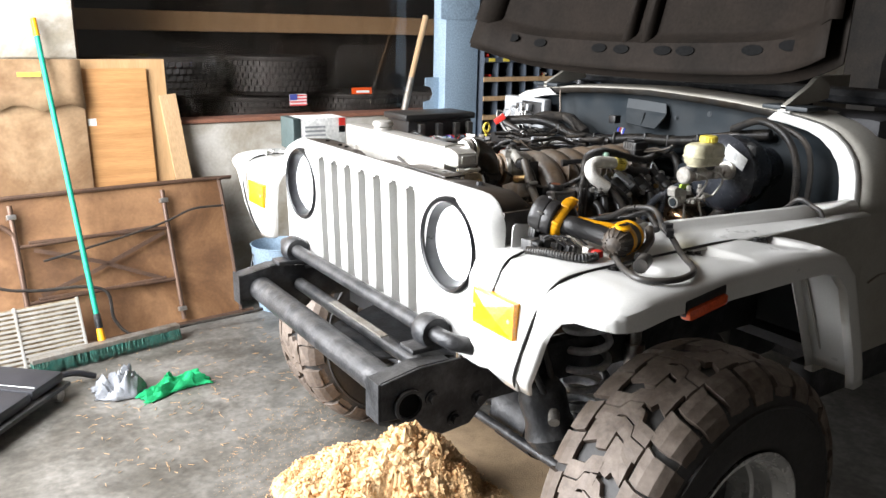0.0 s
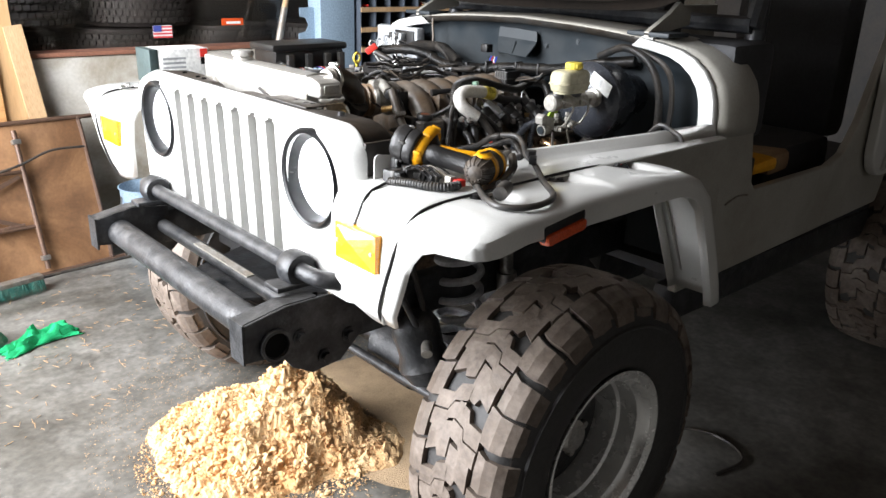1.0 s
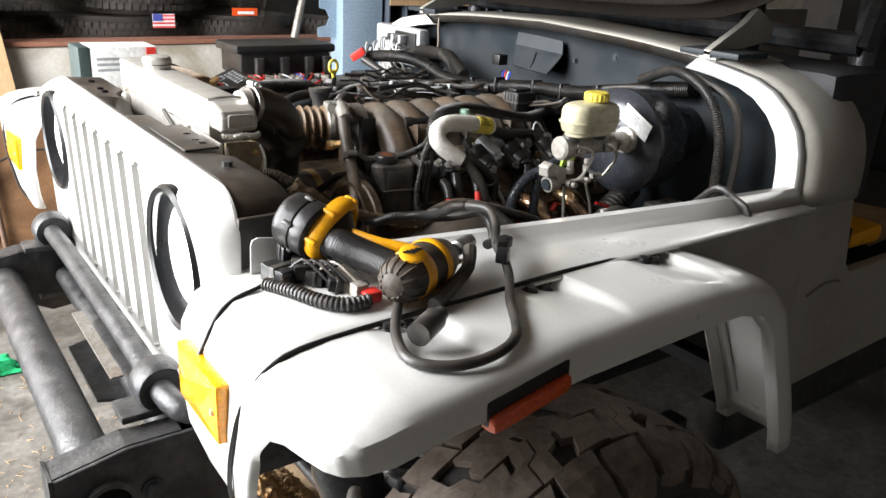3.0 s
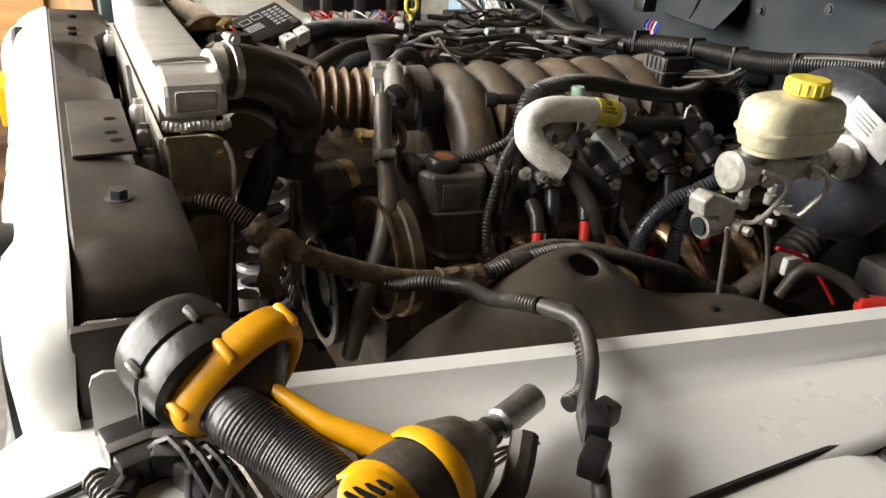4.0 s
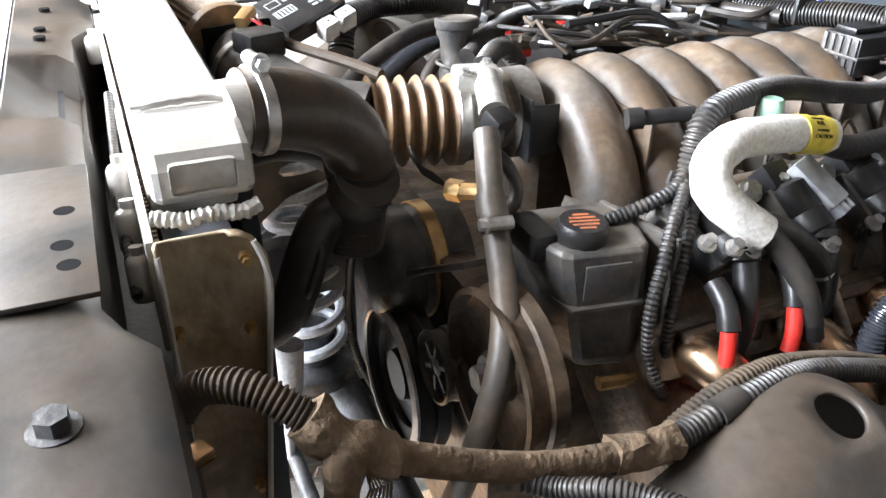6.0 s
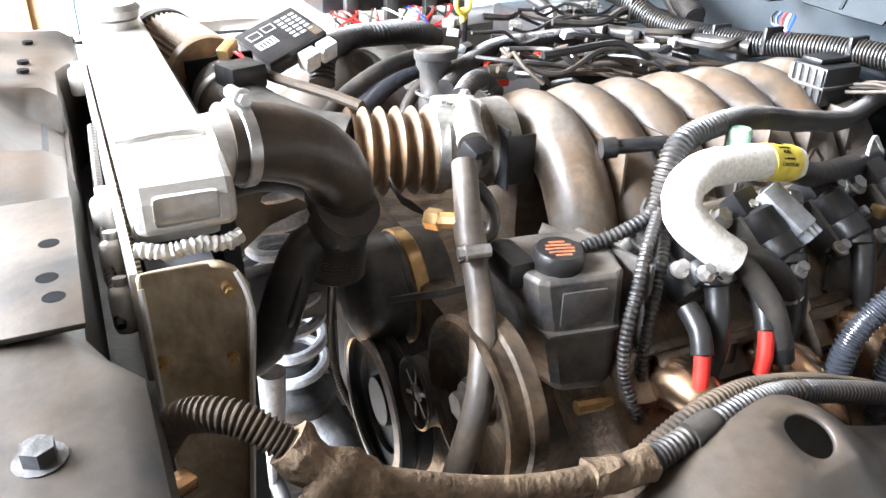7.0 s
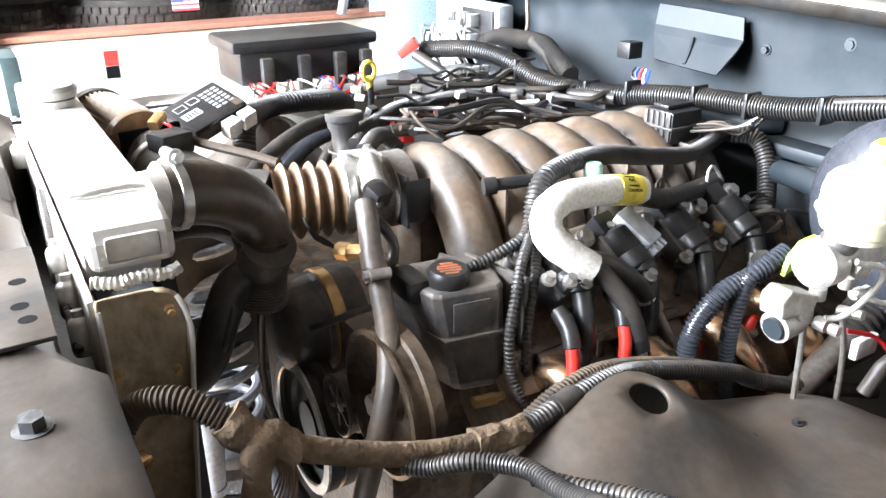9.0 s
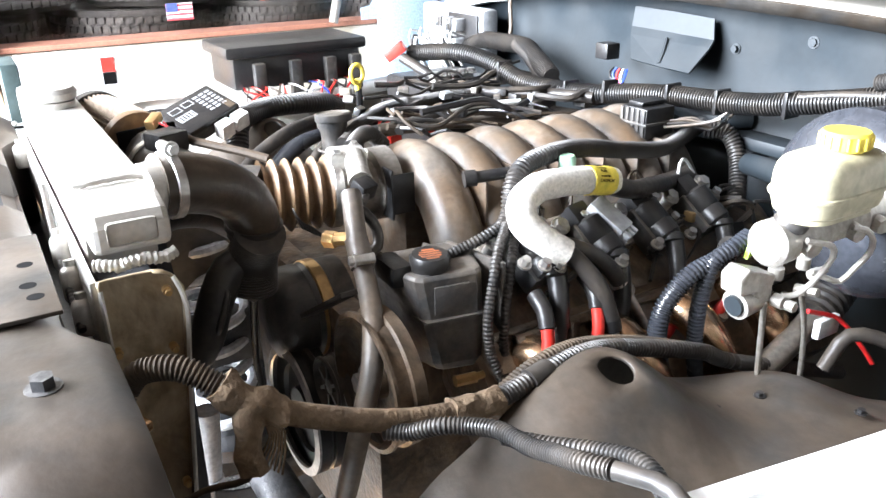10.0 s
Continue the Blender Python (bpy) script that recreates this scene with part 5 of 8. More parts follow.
# upper coolant hose with its clamps
part("hose_spigot", cyl(bmesh.new(), (0.262, -0.165, 1.232), (0.296, -0.157, 1.232), 0.0265, n=24), alloy, rad)
uh = part("coolant_hose", tube(bmesh.new(), [(0.274, -0.161, 1.234), (0.306, -0.155, 1.230), (0.338, -0.146, 1.216), (0.361, -0.137, 1.196), (0.3715, -0.131, 1.168), (0.370, -0.127, 1.150)], 0.0305, 24, r_end=0.0275), oily_hose, car, "thick black moulded coolant hose")
part("hose_lip", tube(bmesh.new(), [(0.3715, -0.131, 1.168), (0.3712, -0.130, 1.162)], 0.0305, 24, step=0.003), rubber_hose, uh)
part("ribbed_sleeve", tube(bmesh.new(), [(0.371, -0.152, 1.163), (0.369, -0.125, 1.130), (0.366, -0.120, 1.088)], 0.0268, 24, ribs=0.0030, depth=0.035), rubber_hose, uh, "dark ribbed sleeve below the bend")


def band_clamp(p, d, r, parent, w=0.012):
    d = Vector(d).normalized()
    p = Vector(p)
    c = part("hose_clamp", lathe(bmesh.new(), p - d * w / 2, d, [(r, 0), (r + 0.0018, 0.0008), (r + 0.0018, w - 0.0008), (r, w)], 28, cap=False), steel, parent, "stainless band clamp")
    up = Vector((0, 0, 1))
    up = (up - d * up.dot(d)).normalized()
    side = d.cross(up)
    q = p + up * (r + 0.005)
    part("screw", hex_bolt(cyl(bmesh.new(), q - side * 0.010, q + side * 0.010, 0.0055, n=10), q + side * 0.010, side, 0.005, 0.006), steel, c)
    for k in range(9):
        a = radians(-100 + 9 * k)
        n = up * math.cos(a) + side * math.sin(a)
        m = Matrix.Translation(p + n * (r + 0.0019)) @ n.to_track_quat("Z", "Y").to_matrix().to_4x4()
        part("slot", boxm(-0.0008, 0.0008, -w * 0.3, w * 0.3, -0.0002, 0.0002, 0.0, m), black_print, c, smooth=False)
    return c


band_clamp((0.287, -0.1585, 1.2325), (1, 0.2, -0.05), 0.0312, uh, 0.010)
# lower dark hose and pipes between radiator and engine
hose("lower_hose", [(0.366, -0.12, 1.122), (0.340, -0.125, 1.118), (0.320, -0.130, 1.085), (0.305, -0.130, 1.045), (0.286, -0.126, 1.022), (0.262, -0.120, 1.015), (0.235, -0.115, 1.010)], 0.019, rubber_hose, car, "black lower coolant hose", n=18)
hose("cross_hose", [(0.275, -0.10, 1.19), (0.31, -0.08, 1.185), (0.35, -0.05, 1.165), (0.39, -0.02, 1.13)], 0.026, rubber_hose, car, "black hose behind the bend", n=18)
hose("sender_wire", [(0.385, -0.05, 1.04), (0.395, 0.0, 0.97), (0.402, 0.03, 0.90), (0.41, 0.03, 0.84), (0.43, 0.02, 0.78)], 0.005, loom_plastic, car, "thin corrugated wire", n=8, ribs=0.0046)
hose("overflow_hose", [(0.325, -0.135, 1.12), (0.330, -0.145, 1.10), (0.318, -0.15, 1.07), (0.312, -0.14, 1.05)], 0.004, rubber_hose, car)

# intake: cone filter, mass-air pipe, bellows, throttle
o, d = Vector((0.332, 0.232, 1.172)), Vector((-0.26, 0.95, 0.10)).normalized()
fil = part("air_filter", lathe(bmesh.new(), o, d, [(0.040, 0), (0.0495, 0.004), (0.0505, 0.010), (0.0495, 0.018)], 40), bellows_rubber, car, "cone air filter with pleated side")
pl = bmesh.new()
_, u, v = frame_axes(d)
rings = []
for f, r in ((0.018, 0.0475), (0.075, 0.0475), (0.125, 0.045)):
    rings.append([pl.verts.new(o + d * f + (u * math.cos(a) + v * math.sin(a)) * (r + (0.0028 if k % 2 else -0.0034))) for k, a in enumerate(2 * math.pi * k / 88 for k in range(88))])
for p, q in zip(rings, rings[1:]):
    for k in range(88):
        pl.faces.new((p[k], p[(k + 1) % 88], q[(k + 1) % 88], q[k]))
part("pleats", pl, filter_paper, fil, "dusty pleated filter paper", smooth=False)
part("end_cap", lathe(bmesh.new(), o + d * 0.123, d, [(0.050, 0), (0.050, 0.012), (0.04, 0.016), (0, 0.016)], 32), dusty_plastic, fil)
part("filter_flange", boxm(-0.042, 0.042, -0.004, 0.004, -0.05, 0.046, 0.003, Matrix.Translation((0.342, 0.205, 1.160)) @ Matrix.Rotation(radians(16), 4, "Z") @ Matrix.Rotation(radians(-8), 4, "X")), black_print, fil)
ip = hose("intake_pipe", [(0.338, 0.225, 1.165), (0.345, 0.165, 1.155), (0.365, 0.10, 1.148), (0.395, 0.04, 1.145), (0.43, 0.012, 1.143)], 0.040, dusty_plastic, car, "dusty black intake pipe", n=20)
part("air_meter", boxm(-0.022, 0.022, -0.02, 0.02, -0.014, 0.014, 0.005, Matrix.Translation((0.352, 0.150, 1.197)) @ Matrix.Rotation(radians(20), 4, "Z")), black_plastic, ip)
band_clamp((0.343, 0.175, 1.156), (0.1, -1, -0.1), 0.041, ip)
ms = part("air_sensor", boxm(-0.007, 0.007, -0.014, 0.014, -0.006, 0.006, 0.002, Matrix.Translation((0.349, 0.198, 1.215)) @ Matrix.Rotation(radians(-40), 4, "Z") @ Matrix.Rotation(radians(18), 4, "X")), brass, ip, "tan sensor plug with coloured wires")
for k in range(4):
    hose("sensor_wire", [(0.353 + 0.002 * k, 0.187, 1.214), (0.362 + 0.002 * k, 0.178, 1.208 - 0.002 * k), (0.372, 0.168, 1.200)], 0.0013, (wire_red, wire_white, brown_loom, wire_red)[k], ms, n=5)
hose("sensor_loom", [(0.368, 0.172, 1.203), (0.382, 0.150, 1.194), (0.405, 0.115, 1.190), (0.430, 0.075, 1.187), (0.452, 0.040, 1.182)], 0.0062, brown_loom, car, "dusty thin loom", n=8)
bel = part("bellows", lathe(bmesh.new(), (0.426, 0.012, 1.144), (1, -0.16, -0.05), [(0.0415 + 0.0052 * math.cos(2 * math.pi * k / 8), 0.00212 * k) for k in range(41)], 40, cap=False), bellows_rubber, car, "dusty ribbed rubber intake bellows")
part("clamp_band", lathe(bmesh.new(), (0.509, -0.001, 1.140), (1, -0.15, -0.05), [(0.0455, 0), (0.0475, 0.002), (0.0475, 0.013), (0.0455, 0.015)], 36, cap=False), steel, bel, "wide clamp band")
tb = part("throttle_body", lathe(bmesh.new(), (0.518, -0.002, 1.139), (1, 0, 0), [(0.044, 0), (0.044, 0.02), (0.037, 0.024), (0.037, 0.05), (0.048, 0.052), (0.048, 0.08)], 32), cast, car, "dusty cast throttle body")
part("sensor_body", boxm(-0.024, 0.024, -0.022, 0.020, -0.014, 0.013, 0.007, Matrix.Translation((0.535, -0.012, 1.183)) @ Matrix.Rotation(radians(-14), 4, "Z")), bright_cast, tb)
for p in ((0.517, -0.024), (0.552, 0.0)):
    part("sensor_screw", hex_bolt(bmesh.new(), (p[0], p[1], 1.195), (0, 0, 1), 0.0045, 0.004), steel, tb)
part("idle_valve", cyl(cyl(bmesh.new(), (0.540, -0.025, 1.187), (0.525, -0.072, 1.172), 0.0140, n=18), (0.5255, -0.070, 1.1725), (0.5235, -0.077, 1.170), 0.0150, n=18), bright_cast, tb, "short cast elbow")
part("plug", boxm(-0.0125, 0.0125, -0.012, 0.010, -0.011, 0.011, 0.003, Matrix.Translation((0.521, -0.087, 1.166)) @ Matrix.Rotation(radians(18), 4, "Z") @ Matrix.Rotation(radians(25), 4, "X")), black_plastic, tb, "black sensor plug")
part("throttle_bracket", boxm(0.572, 0.576, -0.062, 0.01, 1.105, 1.172, 0.002), black_steel, tb)
part("cable_bracket", boxm(0.574, 0.606, -0.062, -0.058, 1.112, 1.165, 0.002), black_plastic, tb)
# oil filler neck and breather hose
br = part("oil_filler", lathe(bmesh.new(), (0.620, 0.215, 1.070), (0.02, 0.10, 0.5), [(0.024, 0), (0.022, 0.05), (0.0195, 0.06), (0.0195, 0.085), (0.024, 0.094), (0.024, 0.102)], 22), dusty_plastic, car, "black oil filler neck and cap")
part("cap", lathe(bmesh.new(), (0.627, 0.234, 1.170), (0, 0.1, 1), [(0.0285, 0), (0.0295, 0.003), (0.0295, 0.011), (0.0265, 0.013), (0.024, 0.011), (0, 0.011)], 26), dusty_plastic, br, "ribbed filler cap")
part("wire_strap", tube(bmesh.new(), [(0.618 + 0.026 * math.cos(a), 0.214 + 0.026 * math.sin(a), 1.125 - 0.006 * math.cos(a)) for a in np.linspace(0, 6.1, 16)], 0.002, 6), steel, br)
hose("breather_hose", [(0.558, 0.02, 1.185), (0.585, 0.05, 1.190), (0.610, 0.07, 1.186), (0.632, 0.075, 1.165)], 0.0115, loom_plastic, car, n=12, ribs=0.006, depth=0.14)
hose("pipe_to_filler", [(0.46, 0.22, 1.10), (0.50, 0.25, 1.125), (0.55, 0.26, 1.15), (0.60, 0.29, 1.155), (0.66, 0.33, 1.15)], 0.012, rubber_hose, car, "black hose past the filler", n=10)

# intake manifold: a plenum with arched runners
man = part("intake_manifold", boxm(0.61, 1.09, -0.02, 0.13, 1.0, 1.115, 0.03), manifold_plastic, car, "brown dusty plastic intake manifold with arched runners")
for k in range(7):
    x = 0.645 + 0.0655 * k
    path = [(x - 0.004, -0.130, 1.03), (x - 0.004, -0.110, 1.078), (x, -0.068, 1.126), (x + 0.002, -0.015, 1.148), (x + 0.006, 0.035, 1.144), (x + 0.010, 0.085, 1.115), (x + 0.012, 0.12, 1.07)]
    part("runner", tube(bmesh.new(), path, 0.036, 16, step=0.02, r_end=0.036), manifold_plastic, man)
part("runner_foot", boxm(0.60, 1.08, -0.155, -0.105, 1.015, 1.055, 0.01), manifold_plastic, man)
for k in range(6):
    part("rib", boxm(0.676 + 0.0655 * k, 0.680 + 0.0655 * k, -0.12, 0.10, 1.05, 1.156, 0.001), manifold_plastic, man)
part("sensor_stub", cyl(cyl(bmesh.new(), (0.650, -0.132, 1.168), (0.700, -0.150, 1.172), 0.0075, n=12), (0.638, -0.128, 1.167), (0.652, -0.133, 1.168), 0.0105, n=12), black_plastic, man)
part("bolt_tower", cyl(cyl(bmesh.new(), (0.644, -0.104, 1.07), (0.648, -0.097, 1.132), 0.0115, n=14), (0.648, -0.097, 1.132), (0.6485, -0.096, 1.142), 0.0065, n=10), dusty_plastic, man)
part("bracket_arm", boxm(0.60, 0.70, -0.165, -0.145, 1.045, 1.06, 0.004), cast, man)
part("vacuum_port", cyl(bmesh.new(), (0.58, -0.12, 1.085), (0.62, -0.155, 1.07), 0.009, n=10), cast, man)

# block, heads, rocker covers
eng = part("engine_block", boxm(0.50, 1.10, -0.20, 0.26, 0.66, 1.0, 0.02), engine_iron, car, "dark oily engine block")
for s, yc in ((-1, -0.245), (1, 0.30)):
    cov = part("rocker_cover", boxm(-0.26, 0.26, -0.062, 0.062, -0.028, 0.028, 0.014, Matrix.Translation((0.83, yc, 1.022)) @ Matrix.Rotation(radians(-40 * s), 4, "X")), engine_iron, eng, "oily rocker cover")
    part("head", boxm(-0.27, 0.27, -0.09, 0.09, -0.05, 0.05, 0.008, Matrix.Translation((0.83, yc + s * 0.03, 0.94)) @ Matrix.Rotation(radians(-40 * s), 4, "X")), engine_iron, eng)
# coil packs along the near bank
crng = random.Random(8)
for k in range(4):
    x = 0.650 + 0.101 * k
    m = Matrix.Translation((x, -0.246 + 0.008 * k, 1.104 - 0.003 * k)) @ Matrix.Rotation(radians(38), 4, "X") @ Matrix.Rotation(radians(8), 4, "Z")
    coil = part("coil_pack", boxm(-0.024, 0.024, -0.036, 0.022, -0.018, 0.014, 0.006, m), dusty_plastic, car, "black ignition coil on a cast bracket")
    part("coil_barrel", lathe(bmesh.new(), m @ Vector((0, -0.034, 0.012)), m.to_3x3() @ Vector((0, 1, 0)), [(0.016, 0), (0.019, 0.003), (0.019, 0.020), (0.0175, 0.022), (0.019, 0.024), (0.019, 0.050), (0.015, 0.054), (0, 0.054)], 18), black_plastic, coil, "ribbed coil winding")
    part("coil_bracket", boxm(-0.042, 0.042, -0.012, 0.044, -0.026, -0.014, 0.004, m), cast, coil, "cast coil bracket")
    for bx in (-0.034, 0.034):
        part("coil_bolt", hex_bolt(cyl(bmesh.new(), m @ Vector((bx, 0.028, -0.014)), m @ Vector((bx, 0.028, 0.006)), 0.009, n=10), m @ Vector((bx, 0.028, 0.006)), m.to_3x3() @ Vector((0, 0, 1)), 0.008, 0.007), steel, coil)
    part("coil_plug", boxm(-0.018, 0.010, 0.018, 0.044, -0.006, 0.020, 0.003, m), black_plastic, coil)
    hose("coil_wire", [m @ Vector((-0.004, 0.044, 0.008)), m @ Vector((0.004, 0.060, 0.022)), m @ Vector((0.03, 0.066, 0.014)), m @ Vector((0.05, 0.05, -0.006))], 0.0022, crng.choice((wire_white, brown_loom, wire_red)), coil, n=5)
    p = Vector((x + 0.008, -0.288 + 0.008 * k, 1.090 - 0.004 * k))
    lead = part("plug_lead", tube(bmesh.new(), [p + Vector((0, 0.012, 0.014)), p, p + Vector((-0.008, -0.016, -0.026)), p + Vector((-0.012, -0.022, -0.046)), p + Vector((-0.022, -0.028, -0.066))], 0.0125, 12, r_end=0.0095), black_plastic, coil, "black plug lead boot")
    part("boot_collar", lathe(bmesh.new(), p + Vector((0, 0.008, 0.010)), (-0.2, -0.5, -0.8), [(0.0125, 0), (0.0155, 0.002), (0.0155, 0.009), (0.0125, 0.011)], 16), black_plastic, lead)
    part("red_boot", tube(bmesh.new(), [p + Vector((-0.020, -0.027, -0.062)), p + Vector((-0.030, -0.036, -0.076)), p + Vector((-0.042, -0.042, -0.092)), p + Vector((-0.05, -0.03, -0.12))], 0.0075, 10), red_plastic, coil, "bright red silicone boot")
# small clutter on the near bank
for k in range(46):
    x, y = crng.uniform(0.62, 1.06), crng.uniform(-0.24, -0.13)
    m = Matrix.Translation((x, y, 1.052 + (y + 0.24) * 0.25)) @ Matrix.Rotation(crng.uniform(0, 3), 4, "Z") @ Matrix.Rotation(radians(30), 4, "X")
    a, b, c = crng.uniform(0.006, 0.016), crng.uniform(0.008, 0.022), crng.uniform(0.005, 0.016)
    part("injector_fitting", boxm(-a, a, -b, b, -c, c, 0.003, m), crng.choice((dusty_plastic, black_plastic, cast, engine_iron, brown_loom)), eng)
for k in range(30):
    x, y = crng.uniform(0.60, 1.05), crng.uniform(-0.25, -0.14)
    z = 1.06 + (y + 0.24) * 0.2
    q = Vector((x, y, z))
    hose("engine_wire", [q, q + Vector((crng.uniform(-.03, .03), crng.uniform(-.03, .03), 0.03)), q + Vector((crng.uniform(-.07, .07), crng.uniform(-.04, .03), 0.012)), q + Vector((crng.uniform(-.09, .09), crng.uniform(-.06, 0), -0.02))], crng.choice((0.002, 0.003, 0.004)), crng.choice((loom_plastic, black_plastic, rubber_hose, grey_hose)), eng, n=6)
part("head_bolt", hex_bolt(bmesh.new(), (0.80, -0.165, 1.085), (0, -0.4, 0.9), 0.009, 0.01), cast, eng)
for k in range(18):
    x, y = crng.uniform(0.62, 1.06), crng.uniform(-0.31, -0.15)
    z = 1.05 - max(0, -0.20 - y) * 0.75 + (0.02 if y > -0.2 else 0)
    part("cover_bolt", hex_bolt(bmesh.new(), (x, y, z), (0, -0.5, 0.85), 0.007, 0.012), crng.choice((steel, cast, cast)), eng)
hose("rail_pipe", [(0.63, -0.170, 1.088), (0.74, -0.172, 1.098), (0.86, -0.172, 1.098), (0.98, -0.165, 1.092), (1.05, -0.15, 1.085)], 0.010, grey_hose, eng, "dusty near fuel rail", n=10)
for k in range(4):
    x = 0.66 + 0.11 * k
    inj = part("injector", lathe(bmesh.new(), (x, -0.168, 1.09), (0, 0.35, -1), [(0.008, 0), (0.011, 0.004), (0.011, 0.026), (0.008, 0.030), (0.008, 0.05)], 12), dusty_plastic, eng, "black fuel injector")
    part("injector_plug", boxm(x - 0.010, x + 0.010, -0.200, -0.172, 1.082, 1.102, 0.003), black_plastic, inj)
for a, b in (((0.60, -0.290, 1.030), (1.09, -0.290, 1.030)), ((0.60, -0.275, 0.96), (1.09, -0.275, 0.96))):
    part("cover_edge", tube(bmesh.new(), [a, b], 0.007, 8, step=0.05), engine_iron, eng)
for k in range(7):
    x = 0.60 + 0.075 * k
    part("head_rib", boxm(x, x + 0.012, -0.30, -0.27, 0.985, 1.035, 0.004), engine_iron, eng)
part("head_ledge", boxm(0.58, 1.09, -0.285, -0.23, 1.028, 1.036, 0.004), engine_iron, eng)
# exhaust primaries
for k in range(4):
    x = 0.61 + 0.108 * k
    part("header_tube", tube(bmesh.new(), [(x, -0.26, 0.985), (x + 0.005, -0.300, 1.012), (x + 0.015, -0.338, 1.004), (x + 0.04, -0.362, 0.94), (x + 0.09, -0.36, 0.80), (1.05, -0.33, 0.66)], 0.024, 18), copper, car, "heat-tinted exhaust primary")
    part("header_flange", boxm(x - 0.03, x + 0.03, -0.285, -0.27, 0.94, 1.0, 0.004), engine_iron, car)

# front of the engine: pulleys, drum, reservoir
def pulley(name, c, r, w, material, dish=0.6, label=""):
    return part(name, lathe(bmesh.new(), c, (-1, 0, 0), [(r, -w), (r, -w * 0.62), (r * 0.95, -w * 0.55), (r * 0.95, -w * 0.15), (r, -w * 0.1), (r, 0), (r * 0.93, 0.001), (r * 0.90, -w * 0.3), (r * dish, -w * 0.55), (r * 0.3, -w * 0.5), (r * 0.28, -w * 0.15), (0, -w * 0.1)], 48), material, car, label)


pulley("steering_pulley", (0.428, -0.262, 1.020), 0.076, 0.034, engine_iron, 0.7, "large dusty steering pump pulley")
part("pulley_nut", hex_bolt(bmesh.new(), (0.436, -0.256, 1.016), (-1, 0, 0), 0.012, 0.012), steel, car)
part("crank_pulley", lathe(bmesh.new(), (0.42, -0.057, 0.872), (-1, 0, 0), [(0.088, -0.035), (0.088, -0.02), (0.084, -0.018), (0.088, -0.014), (0.088, 0), (0.078, 0.002), (0.077, -0.004), (0.060, -0.008), (0.058, -0.014), (0.03, -0.016), (0.028, -0.006), (0, -0.006)], 56), black_plastic, car, "black crank pulley with a worn pale rim")
part("pulley_rim", lathe(bmesh.new(), (0.4195, -0.057, 0.872), (-1, 0, 0), [(0.0882, 0), (0.0882, 0.003), (0.0765, 0.0045), (0.075, 0.002)], 56, cap=False), steel, car, "worn pale pulley rim")
idl = pulley("idler_pulley", (0.42, -0.173, 0.969), 0.036, 0.025, dusty_plastic, 0.6, "small ribbed idler pulley")
for k in range(6):
    a = math.pi * k / 3
    part("spoke", boxm(-0.002, 0.004, -0.002, 0.002, 0.010, 0.026, 0.0, Matrix.Translation((0.424, -0.173, 0.969)) @ Matrix.Rotation(a, 4, "X")), dusty_plastic, idl, smooth=False)
part("belt", tube(bmesh.new(), [(0.437, -0.045, 0.962), (0.437, -0.10, 0.955), (0.437, -0.14, 0.945), (0.437, -0.20, 0.985), (0.437, -0.24, 0.955), (0.437, -0.29, 0.948)], 0.006, 6), rubber_hose, car)
part("belt", boxm(0.43, 0.452, -0.215, -0.06, -0.003, 0.003, 0.001, Matrix.Translation((0, -0.03, 0.985)) @ Matrix.Rotation(radians(-32), 4, "X")), rubber_hose, car, "slack drive belt")
dr = part("water_pump", lathe(bmesh.new(), (0.418, -0.012, 0.988), (1, 0, 0), [(0.0, -0.010), (0.030, -0.009), (0.052, -0.002), (0.061, 0.010), (0.063, 0.026), (0.063, 0.040), (0.060, 0.042), (0.063, 0.048), (0.063, 0.095)], 44), dusty_plastic, car, "round black water pump cover with clamp band")
part("pump_band", lathe(bmesh.new(), (0.466, -0.012, 0.988), (1, 0, 0), [(0.0632, 0), (0.0652, 0.002), (0.0652, 0.016), (0.0632, 0.018)], 44, cap=False), brass, dr, "tan metal band")
part("front_cover", boxm(0.47, 0.51, -0.20, 0.24, 0.66, 1.02, 0.01), engine_iron, car)
ps = bmesh.new()
levels = ((1.118, 0.97), (1.113, 1.02), (1.06, 1.03), (1.012, 1.0), (1.000, 0.90))
foot = ((0.503, -0.258), (0.562, -0.268), (0.573, -0.262), (0.594, -0.205), (0.580, -0.182), (0.495, -0.172), (0.478, -0.186), (0.496, -0.252))
loops = []
for z, g in levels:
    lean = 0.35 * (1.118 - z)
    loops.append([ps.verts.new((0.54 + (x - 0.54) * g + (lean * 0.5 if x < 0.52 else 0), -0.22 + (y + 0.22) * g - lean * 0.12, z)) for x, y in foot])
for p, q in zip(loops, loops[1:]):
    for k in range(8):
        ps.faces.new((p[k], p[(k + 1) % 8], q[(k + 1) % 8], q[k]))
ps.faces.new(loops[0]); ps.faces.new(loops[-1])
ps = part("steering_reservoir", ps, reservoir_plastic, car, "dusty black square steering fluid reservoir", smooth=False, bevel=0.004)
part("mould_line", prism(bmesh.new(), [(0.503, -0.2655), (0.566, -0.2755), (0.598, -0.205), (0.49, -0.19)], "z", 1.066, 1.0685), reservoir_plastic, ps, smooth=False)
part("rear_seam", boxm(-0.003, 0.003, -0.045, 0.045, 1.020, 1.120, 0.002, Matrix.Translation((0.586, -0.230, 0)) @ Matrix.Rotation(radians(12), 4, "Z")), reservoir_plastic, ps)
part("label_panel", boxm(-0.020, 0.020, -0.0015, 0.0015, 1.074, 1.106, 0.001, Matrix.Translation((0.534, -0.2655, 0)) @ Matrix.Rotation(radians(-9), 4, "Z")), reservoir_plastic, ps)
